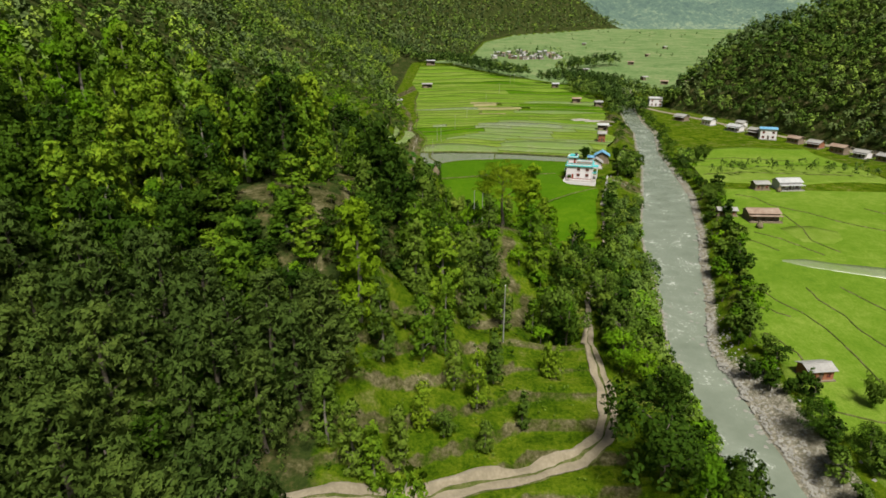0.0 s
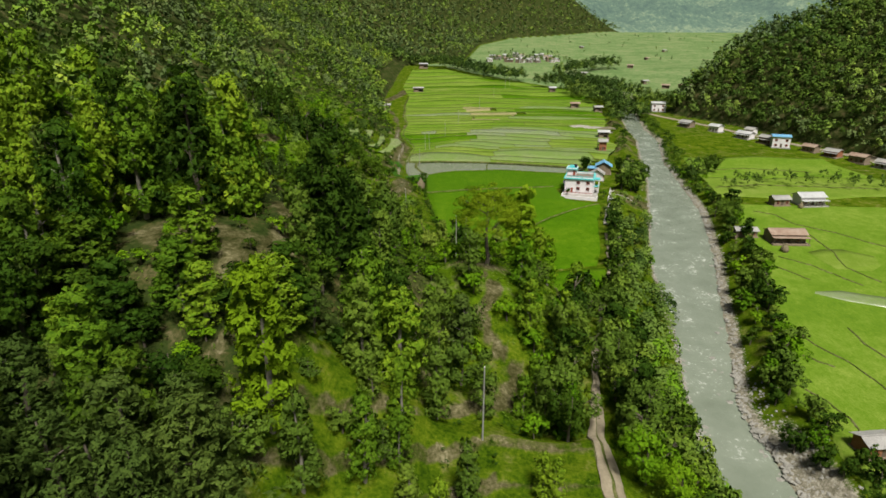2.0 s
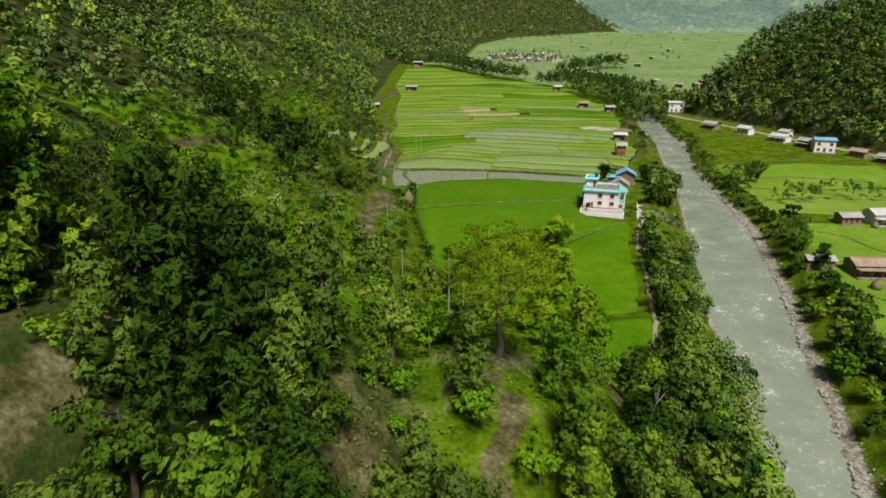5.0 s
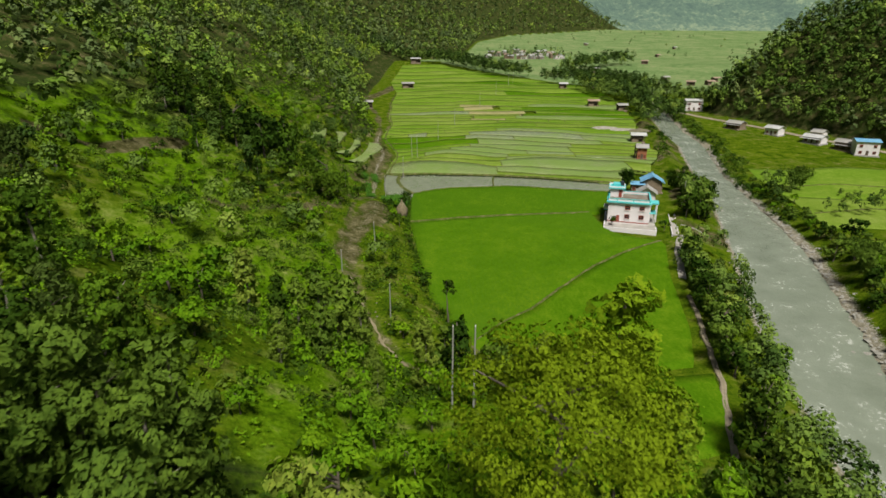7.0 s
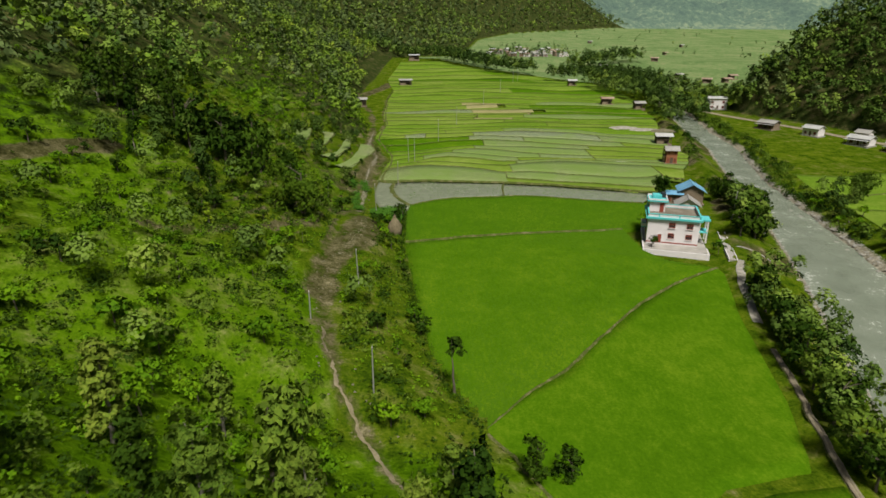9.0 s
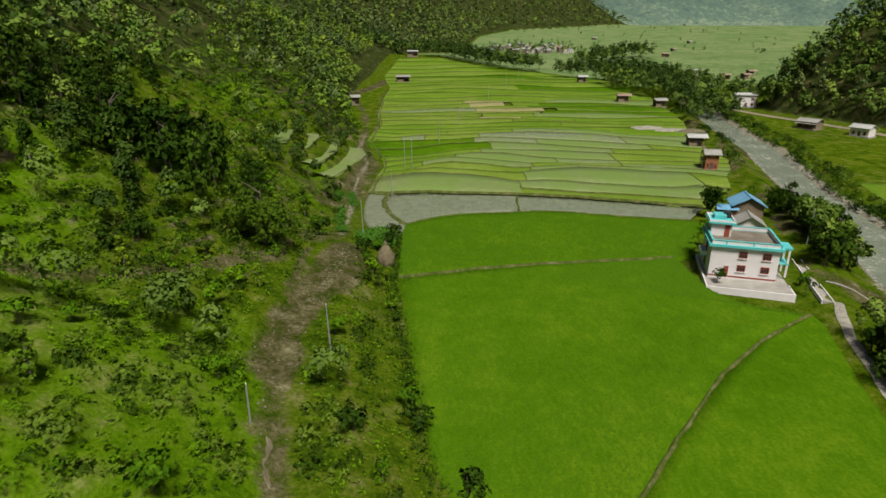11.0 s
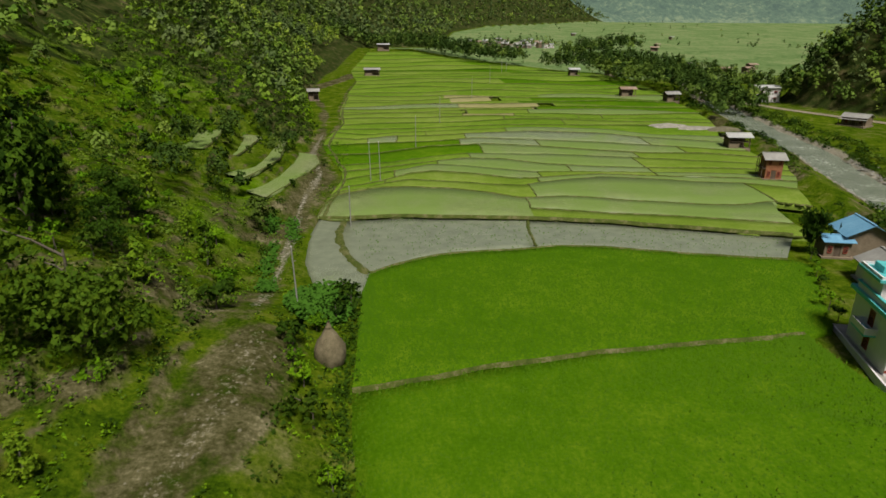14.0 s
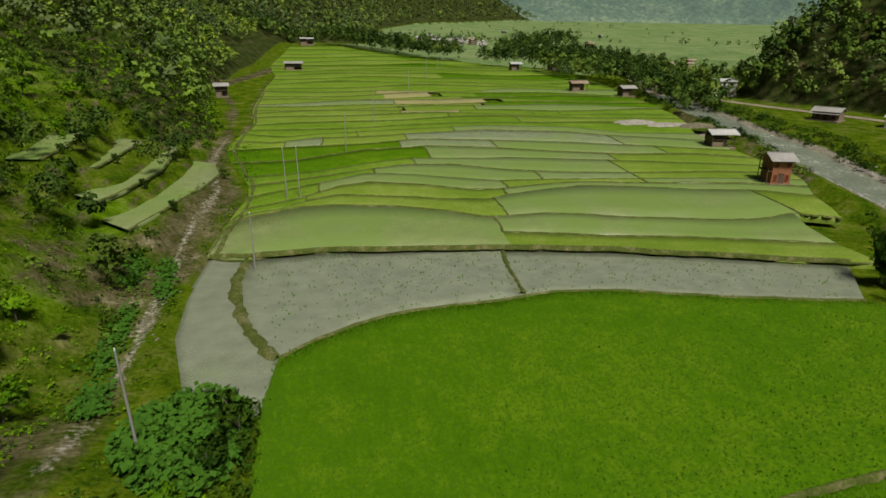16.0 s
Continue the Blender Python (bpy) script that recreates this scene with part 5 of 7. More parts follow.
ok = (X < field_edge(Y) - 1.2) & (distance_to(X, Y, STREAM) > 2.6) & (distance_to(X, Y, SCREE) > 4) & (D > -6) & (D < 70) & (distance_to(X, Y, LEDGE) > 1.8) & (wave(X, Y, 7.0, 0.2) + 0.6 * wave(X, Y, 2.9, 3.0) > -0.2)
for leaf, lo, hi, lab in (("shrub", 0.0, 0.06, "rounded fresh green bushes in the tall grass"), ("alder", 0.2, 0.27, "rounded olive-green bushes in the tall grass"), ("dark", 0.42, 0.52, "rounded dark green bushes in the tall grass")):
    k = ok & (U >= lo) & (U < hi)
    bushes("bushes", lab, X[k], Y[k], 95 + len(leaf), leaf, 0.6, 1.6, 70)
X, Y, U, R7 = jitter(-66, -2, 212, 352, 1.55, 46)
D = hill_foot(Y) - X
ok = (X < field_edge(Y) - 2) & (distance_to(X, Y, STREAM) > 3.0) & (distance_to(X, Y, SCREE) > 4.5) & ((Y > 290) | (D > 22)) & (D > 0) & (D < 48) & (wave(X, Y, 8.0, 1.9) + 0.5 * wave(X, Y, 3.1, 2.2) > -0.6)
for a, b, zp in HILL_STEPS:
    ok &= distance_to(X, Y, [((p[0] + q[0]) / 2, (p[1] + q[1]) / 2) for p, q in zip(a, b)]) > 3.8
for leaf, lo, hi, lab in (("shrub", 0.08, 0.14, "fresh green bushes between the terrace walls"), ("alder", 0.28, 0.35, "olive-green bushes between the terrace walls"), ("dark", 0.42, 0.48, "dark green bushes between the terrace walls")):
    k = ok & (U >= lo) & (U < hi)
    bushes("bushes", lab, X[k], Y[k], 75 + len(leaf), leaf, 0.5, 1.3, 34)
X, Y, U, R7 = jitter(74, 160, 236, 440, 1.9, 49)
right = (X > river_right(Y) + 0.8) & (X < river_right(Y) + 8.5 + 1.5 * np.sin(Y / 6)) & (Y > 244)
left = (X > np.maximum(shelf_edge(Y) - 3, field_right(Y) + 1)) & (X < river_left(Y) - 1.2) & (Y > 272) & (wave(X, Y, 7.0, 1.0) > 0.0)
for leaf, lo, hi, lab in (("dark", 0.0, 0.26, "dense dark green bushes along the river bank"), ("deep", 0.26, 0.5, "dense green bushes along the river bank"), ("alder", 0.5, 0.66, "olive-green bushes along the river bank")):
    k = (right | left & (U > lo + 0.08)) & (U >= lo) & (U < hi)
    bushes("bushes", lab, X[k], Y[k], 105 + len(leaf), leaf, 0.7, 2.0, 60)
X, Y, U, R7 = jitter(-92, -14, 345, 470, 2.0, 47)
D = hill_foot(Y) - X
ok = (D > 1) & (D < 60) & (X < field_edge(Y) - 4) & (distance_to(X, Y, STREAM) > 3.0)
for leaf, lo, hi, lab in (("shrub", 0.0, 0.22, "fresh green bushes on the steep slope"), ("alder", 0.22, 0.5, "olive-green bushes on the steep slope"), ("dark", 0.5, 0.7, "dark green bushes on the steep slope")):
    k = ok & (U >= lo) & (U < hi)
    bushes("bushes", lab, X[k], Y[k], 85 + len(leaf), leaf, 0.6, 1.5, 24)
X, Y, U, R7 = jitter(-34, -7, 92, 136, 4.0, 44)
for x, y, u in zip(X, Y, U):
    if u < (0.9 if y < 110 else 0.45) and y < 124 and not near_line(x, y, BARE, 5.5) and not near_line(x, y, TRAIL, 3.0):
        if u < 0.35:
            plant("pine", x, y, R7.uniform(0.65, 0.95) * (0.6 if y > 105 else 1.3), u * 30, int(u * 50) % 5, "dark" if y < 112 else None)
        else:
            plant("alder", x, y, R7.uniform(0.85, 1.2) * (0.55 if y > 105 else 1.25), u * 30, int(u * 50) % 5, ("dark", "dark", "alder", "dark")[int(u * 97) % 4], 1.1)
X, Y, U, R7 = jitter(-13, 15, 92, 112, 3.8, 45)
for x, y, u in zip(X, Y, U):
    if u < (0.85 if x < -4 else 0.28) and not near_line(x, y, SPUR_PATH, 2.2) and math.hypot(x - 12, y - 112.5) > 5:
        plant("sal", x, y, R7.uniform(0.6, 0.8) if x < -1 else R7.uniform(0.45, 0.68), u * 30, int(u * 50) % 5, ("dark", "alder", "dark")[int(u * 97) % 3] if x < -1 else (None, "alder", "pine")[int(u * 97) % 3])
for k, (x, y, s) in enumerate(TERRACE_TREES):
    plant("sal", x, y, s, k * 1.9, k % 5, ("alder", None, "alder")[k % 3], 1.1, "slim leafy tree on the grassy terraces")

for (kind, leaf), spots in OVER.items():
    h, rad = TREE[kind][:2]
    k = float(np.mean([q[3] for q in spots]))
    forest(np.array(spots)[:, :3], [(leaf or TREE[kind][4], 1.0, h * k, rad * k, 0.4)], 81 + len(kind), "thicket", "bushy trees in a thicket on the slope or bank", 1.0, 15, 0.52, 15)

# far woods
MIXED = [("sal", 0.22, 10, 2.7, 0.4), ("alder", 0.4, 9.5, 2.9, 0.3), ("dark", 0.1, 9.5, 2.9, 0.3), ("pine", 0.28, 12, 2.5, 0.6)]
X, Y, U, _ = jitter(-330, -24, -10, 760, 4.8, 35)
D = hill_foot(Y) - X
keep = (D > 4) & ~((X > -62) & (Y > 8) & (Y < 172)) & ~((X > -64) & (Y > 160) & (Y < 352)) & (U < 0.9) & (D < 215 - 0.1 * np.abs(Y - 300)) & ((U < 0.85) | (D > 40))
keep &= ~((Y > 335) & (Y < 425) & (D > 14) & (D < 75) & (U > 0.3))
keep &= (X > -0.75 * (Y + 70)) & ((Y < 520) | (D > 14))
spots = np.stack([X, Y, land(X, Y)], 1)[keep]
forest(spots, MIXED, 51, "woodland", "mixed forest covering the mountain slope", 1.0, 7, 1.12, 6)
X, Y, U, _ = jitter(140, 420, 150, 520, 4.0, 36)
keep = (X > right_foot(Y) + 2) & (U < 0.96) & (X < right_foot(Y) + 130) & (X < 0.85 * (Y + 60))
spots = np.stack([X, Y, land(X, Y)], 1)[keep]
forest(spots, [("deep", 0.5, 10, 3.0, 0.2), ("alder", 0.25, 10, 2.8, 0.3), ("pine", 0.25, 10, 2.6, 0.4)], 52, "woodland", "dense forest on the rounded hill across the river", 1.15, 8, 1.0, 8)

# the mountain flank farther up the valley, and rows of trees between the fields
X, Y, U, _ = jitter(-320, 460, 700, 1440, 10.0, 38)
D = hill_foot(Y) - X
keep = (D > 0) & (D < 420) & (X < 0.42 * Y)
# paler tree tones only, so the flank's colour carries some of the haze
forest(np.stack([X, Y, land(X, Y)], 1)[keep], [("alder", 0.5, 10, 2.9, 0.3), ("pine", 0.5, 11, 2.7, 0.5)], 53, "woodland", "forest on the far mountain flank", 1.5, 5, 1.6, 4)


def tree_row(line, wide, step, seed, label, grow=1.0, kinds=None, share=0.9):
    p = np.array(line, float)
    x, y, u, r = jitter(p[:, 0].min() - wide, p[:, 0].max() + wide, p[:, 1].min() - wide, p[:, 1].max() + wide, step, seed)
    k = (distance_to(x, y, line) < wide) & (u < share)
    forest(np.stack([x, y, land(x, y)], 1)[k], kinds or MIXED, seed, "tree_row", label, grow, 10, 0.76, 10)


DARK_ROW = [("dark", 0.7, 11, 2.6, 0.4), ("alder", 0.3, 9, 2.8, 0.4)]
tree_row([(-48, 735), (-22, 727), (9, 697), (38, 655), (62, 615), (76, 602)], 11, 3.4, 71, "row of tall dark trees along the upper edge of the terraces", 1.15, DARK_ROW)
tree_row([(98, 560), (118, 540), (128, 515)], 10, 3.4, 72, "clump of dark trees between fields", 1.2, DARK_ROW)
tree_row([(112, 500), (122, 460), (128, 430), (128, 405)], 11, 3.2, 73, "dense dark trees along the river bend", 1.05, DARK_ROW)
tree_row([(140, 520), (150, 480), (158, 450), (166, 420)], 9, 3.4, 74, "dense dark trees beyond the river", 1.0, DARK_ROW)
tree_row([(118, 246), (140, 250), (170, 246), (205, 236)], 4.5, 3.6, 75, "hedge of bushy trees between the fields across the river", 0.55, DARK_ROW, 0.8)
tree_row([(128, 640), (150, 660), (190, 690)], 9, 3.8, 76, "clump of dark trees near the village", 1.2, DARK_ROW)


# ---- far distance ----
def haze_material():
    m, n, l, b = material("distant_mountain_haze", 1.0, 0.0)
    a, f = noise_node(n, l, 0.009, 5, 0.65), noise_node(n, l, 0.08, 4, 0.7)
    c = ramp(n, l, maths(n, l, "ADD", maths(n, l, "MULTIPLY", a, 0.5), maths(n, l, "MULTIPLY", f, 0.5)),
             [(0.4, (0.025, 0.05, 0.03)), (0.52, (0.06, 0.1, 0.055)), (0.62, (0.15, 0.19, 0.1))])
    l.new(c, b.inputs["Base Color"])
    # haze over the mountains is put in as an even blue-grey glow
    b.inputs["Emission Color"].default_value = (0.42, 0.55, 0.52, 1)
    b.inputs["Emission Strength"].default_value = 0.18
    bump(n, l, b, f, 0.8, 8)
    return m


hx = np.sort(np.r_[np.linspace(-3200, -620, 40), np.linspace(-600, 1100, 260), np.linspace(1120, 3400, 40)])
hy = np.sort(np.r_[np.linspace(1380, 2000, 150), np.linspace(2020, 3400, 40)])
HX, HY = np.meshgrid(hx, hy, indexing="ij")
slope_back = np.maximum(HY - 1420 - 0.10 * np.abs(HX - 250), 0)
left_wall = np.maximum(-HX + 170, 0) * 0.6
right_wall = np.maximum(HX - 700, 0) * 0.3
HZ = 62 + 0.34 * slope_back + (left_wall + right_wall) * smooth(1380, 1560, HY) + wave(HX, HY, 130, 0.4) * 26 * smooth(0, 300, slope_back + left_wall) + wave(HX, HY, 48, 1.7) * 9 - 25 * smooth(1480, 1380, HY)
HZ = HZ + np.random.default_rng(58).uniform(-5, 5, HX.shape) * (0.6 + 0.4 * wave(HX, HY, 37, 2.8))
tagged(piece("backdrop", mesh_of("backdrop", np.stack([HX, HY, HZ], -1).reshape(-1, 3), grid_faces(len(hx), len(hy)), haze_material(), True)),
       "forested mountains with haze painted on as a glow, closing the head of the valley", "mountain", kind="structure")

# ---- building materials ----
WHITE_WALL = plain("whitewashed_wall", [(0.25, (0.58, 0.54, 0.55)), (0.5, (0.7, 0.665, 0.68)), (0.8, (0.76, 0.735, 0.745))], 0.35, 0.85, 0.2, 0.15, 0.01)
TURQUOISE = plain("turquoise_paint", [(0.3, (0.07, 0.4, 0.42)), (0.7, (0.13, 0.55, 0.56))], 0.6, 0.6, 0.3, 0.1, 0.01)
RED_WOOD = plain("red_painted_wood", [(0.3, (0.2, 0.045, 0.03)), (0.7, (0.34, 0.09, 0.06))], 1.5, 0.6, 0.3, 0.2, 0.01)
CONCRETE = plain("concrete", [(0.3, (0.22, 0.21, 0.19)), (0.55, (0.34, 0.325, 0.3)), (0.8, (0.46, 0.445, 0.42))], 0.45, 0.9, 0.15, 0.3, 0.02)
ROOF_SLAB = plain("stained_roof_concrete", [(0.3, (0.1, 0.085, 0.065)), (0.55, (0.2, 0.175, 0.14)), (0.8, (0.36, 0.33, 0.28))], 0.35, 0.9, 0.15, 0.3, 0.02)
GLASS = material("window_glass", 0.1, 0.5)[0]
GLASS.node_tree.nodes["Principled BSDF"].inputs["Base Color"].default_value = (0.03, 0.035, 0.04, 1)
BRICK_FACE = plain("brick", [(0.3, (0.22, 0.085, 0.045)), (0.6, (0.34, 0.15, 0.085)), (0.85, (0.42, 0.22, 0.14))], 1.2, 0.9, 0.15, 0.4, 0.02)
MUD = plain("mud_plaster", [(0.3, (0.15, 0.115, 0.08)), (0.7, (0.28, 0.225, 0.165))], 0.7, 0.95, 0.1, 0.4, 0.03)
TIMBER = plain("weathered_timber", [(0.3, (0.07, 0.05, 0.035)), (0.7, (0.17, 0.13, 0.1))], 1.5, 0.9, 0.1, 0.4, 0.02)
STRAW = plain("straw", [(0.3, (0.1, 0.085, 0.05)), (0.55, (0.19, 0.16, 0.1)), (0.8, (0.31, 0.27, 0.18))], 1.6, 0.95, 0.05, 0.9, 0.08)
POLE = plain("pole_concrete", [(0.3, (0.2, 0.2, 0.18)), (0.7, (0.33, 0.325, 0.3))], 1.0, 0.8, 0.2, 0.2, 0.01)


def tin(name, stops):
    """Corrugated sheet: ridges down the slope, stains at two scales."""
    m, n, l, b = material(name, 0.5, 0.4)
    c = ramp(n, l, maths(n, l, "ADD", maths(n, l, "MULTIPLY", noise_node(n, l, 0.5, 5, 0.65, "obj"), 0.65), maths(n, l, "MULTIPLY", noise_node(n, l, 4.0, 3, 0.6, "obj"), 0.35)), stops)
    l.new(c, b.inputs["Base Color"])
    w, t = n.new("ShaderNodeTexWave"), n.new("ShaderNodeTexCoord")
    w.inputs["Scale"].default_value = 1.6
    l.new(t.outputs["Object"], w.inputs["Vector"])
    bump(n, l, b, w.outputs["Fac"], 0.6, 0.05)
    return m


TIN_BLUE = tin("blue_tin", [(0.3, (0.1, 0.27, 0.45)), (0.7, (0.2, 0.42, 0.6))])
TIN_GREY = tin("grey_tin", [(0.3, (0.22, 0.215, 0.2)), (0.7, (0.4, 0.39, 0.37))])
TIN_PALE = tin("pale_tin", [(0.3, (0.34, 0.345, 0.34)), (0.7, (0.52, 0.525, 0.52))])
TIN_RUST = tin("rusty_tin", [(0.3, (0.2, 0.12, 0.08)), (0.6, (0.34, 0.26, 0.2)), (0.8, (0.46, 0.41, 0.36))])


def window(parent, x, z, w, h, face, y, axis_x=True, sill=True):
    """A red-framed barred window set into a wall face. face: -1 towards -y, or +-1 along x when axis_x is False."""
    def put(x0, z0, x1, z1, d0, d1):
        if axis_x:
            return (x0, y + face * d1 if face < 0 else y + d0, z0, x1, y + face * d0 if face < 0 else y + d1, z1)
        a, b = y + face * d0, y + face * d1
        return (min(a, b), x0, z0, max(a, b), x1, z1)
    win = part("window", boxes(put(x - w / 2, z - h / 2, x + w / 2, z + h / 2, 0.0, 0.02)), GLASS, parent, "dark glass window pane")
    f = 0.09
    part("window_frame", boxes(put(x - w / 2 - f, z - h / 2 - f, x + w / 2 + f, z - h / 2, 0, 0.1), put(x - w / 2 - f, z + h / 2, x + w / 2 + f, z + h / 2 + f, 0, 0.1),
                               put(x - w / 2 - f, z - h / 2, x - w / 2, z + h / 2, 0, 0.1), put(x + w / 2, z - h / 2, x + w / 2 + f, z + h / 2, 0, 0.1),
                               put(x - w / 6 - 0.03, z - h / 2, x - w / 6 + 0.03, z + h / 2, 0, 0.08), put(x + w / 6 - 0.03, z - h / 2, x + w / 6 + 0.03, z + h / 2, 0, 0.08),
                               put(x - w / 2, z + h * 0.16, x + w / 2, z + h * 0.22, 0, 0.08)), RED_WOOD, win, "red-painted wooden frame with bars")
    if sill:
        part("sill", boxes(put(x - w / 2 - 0.2, z - h / 2 - 0.2, x + w / 2 + 0.2, z - h / 2 - 0.1, 0, 0.18)), WHITE_WALL, win)
    return win


def gable_roof(w, d, rise, over, thick=0.08):
    """Two sloping sheets with their ridge along x; the eaves at z = 0."""
    bm = bmesh.new()
    for sgn in (-1, 1):
        y0, y1 = sgn * (d / 2 + over), 0.0
        z0, z1 = -over * rise / (d / 2), rise
        a = [bm.verts.new((x, y, z + k)) for k in (0, thick) for x, y, z in ((-w / 2 - over, y0, z0), (w / 2 + over, y0, z0), (w / 2 + over, y1, z1), (-w / 2 - over, y1, z1))]
        for f in ((0, 1, 2, 3), (7, 6, 5, 4), (0, 4, 5, 1), (1, 5, 6, 2), (2, 6, 7, 3), (3, 7, 4, 0)):
            bm.faces.new([a[i] for i in f])
    bmesh.ops.recalc_face_normals(bm, faces=bm.faces)
    return bm


def gable_end(w, d, h, rise, side, t=0.15):
    bm = bmesh.new()
    for x in (w / 2 * side - (t if side > 0 else 0),):
        a = [bm.verts.new((xx, y, z)) for xx in (x, x + t) for y, z in ((-d / 2, h), (d / 2, h), (0, h + rise))]
        for f in ((0, 1, 2), (5, 4, 3), (0, 3, 4, 1), (1, 4, 5, 2), (2, 5, 3, 0)):
            bm.faces.new([a[i] for i in f])
    bmesh.ops.recalc_face_normals(bm, faces=bm.faces)
    return bm


def ring(w, d, h, t, z=0.0, gap=None):
    """Four walls; gap: (x0, x1, z1) a doorway in the wall towards -y."""
    out = [(-w / 2, d / 2 - t, z, w / 2, d / 2, z + h), (-w / 2, -d / 2 + t, z, -w / 2 + t, d / 2 - t, z + h), (w / 2 - t, -d / 2 + t, z, w / 2, d / 2 - t, z + h)]
    if gap:
        x0, x1, z1 = gap
        out += [(-w / 2, -d / 2, z, x0, -d / 2 + t, z + h), (x1, -d / 2, z, w / 2, -d / 2 + t, z + h), (x0, -d / 2, z + z1, x1, -d / 2 + t, z + h)]
    else:
        out.append((-w / 2, -d / 2, z, w / 2, -d / 2 + t, z + h))
    return boxes(*out)


def house(name, x, y, w, d, h, turn, wall, roof, label, cat="house", rise=1.3, over=0.5, porch=False, z=None, upper=False, grp=""):
    """A gabled house: base, walls with a doorway, windows, gable ends, tin roof, perhaps an open porch on posts."""
    root = tagged(new(name), label, cat, grp)
    root.empty_display_size = 0.5
    zz = land_z(x, y) if z is None else z
    root.matrix_basis = pose(x, y, zz, 0, 0, turn)
    part("plinth", boxes((-w / 2 - 0.4, -d / 2 - (2.0 if porch else 0.4), -1.6, w / 2 + 0.4, d / 2 + 0.4, 0.25)), CONCRETE if wall is WHITE_WALL else MUD, root)
    part("wall", ring(w, d, h - 0.2, 0.25, 0.2, (-0.5, 0.5, 1.9)), wall, root)
    part("door", boxes((-0.5, -d / 2 + 0.08, 0.25, 0.5, -d / 2 + 0.14, 2.1)), TIMBER, root, "dark timber door")
    for side in (-1, 1):
        part("gable", gable_end(w, d, h, rise, side), wall, root)
    r = part("roof", gable_roof(w, d, rise, over), roof, root, "corrugated sheet roof", Matrix.Translation((0, 0, h)))
    part("ridge_cap", boxes((-w / 2 - over, -0.18, rise + 0.06, w / 2 + over, 0.18, rise + 0.13)), roof, r)
    for sx in (-0.3, 0.3):
        for k in ((0, 1) if upper else (0,)):
            window(root, sx * w, 1.35 + 2.5 * k, min(1.0, w * 0.12), 0.95, -1, -d / 2, True, False)
    if porch:
        part("porch_roof", boxes((-w / 2 - 0.4, -d / 2 - 2.2, 2.1, w / 2 + 0.4, -d / 2 - 0.02, 2.17)), roof, root, "lean-to sheet roof")
        for px in np.linspace(-w / 2, w / 2, 5):
            part("post", boxes((px - 0.07, -d / 2 - 1.95, 0.2, px + 0.07, -d / 2 - 1.81, 2.1)), TIMBER, root)
    return root


def shed(name, x, y, w, d, h, turn, roof, label, z=None, loft=True, grp="field sheds"):
    """An open field shed: six posts, half walls, a loft floor and a tin roof."""
    root = tagged(new(name), label, "shed", grp)
    root.matrix_basis = pose(x, y, (land_z(x, y) if z is None else z), 0, 0, turn)
    part("base", boxes((-w / 2 - 0.3, -d / 2 - 0.3, -1.5, w / 2 + 0.3, d / 2 + 0.3, 0.2), bevel=0.05), MUD, root)
    for px in (-w / 2, 0, w / 2):
        for py in (-d / 2, d / 2):
            part("post", boxes((px - 0.1, py - 0.1, 0.15, px + 0.1, py + 0.1, h)), TIMBER, root)
    part("back_wall", boxes((-w / 2 + 0.1, d / 2 - 0.1, 0.2, w / 2 - 0.1, d / 2 + 0.05, h - 0.1)), MUD, root)
    part("half_wall", boxes((-w / 2 + 0.1, -d / 2 - 0.05, 0.2, -0.1, -d / 2 + 0.1, h * 0.42)), MUD, root)
    part("side_wall", boxes((-w / 2 - 0.05, -d / 2 + 0.1, 0.2, -w / 2 + 0.1, d / 2 - 0.1, h * 0.8)), TIMBER, root)
    if loft:
        part("loft", boxes((-w / 2, -d / 2 - 0.2, h * 0.55, w / 2, d / 2, h * 0.55 + 0.12)), TIMBER, root)
        part("rail", boxes((-w / 2, -d / 2 - 0.2, h * 0.72, w / 2, -d / 2 - 0.12, h * 0.76)), TIMBER, root)
    r = part("roof", gable_roof(w, d, 0.7, 0.7), roof, root, "corrugated sheet roof", Matrix.Translation((0, 0, h)))
    part("ridge_cap", boxes((-w / 2 - 0.7, -0.15, 0.76, w / 2 + 0.7, 0.15, 0.83)), roof, r)
    return root


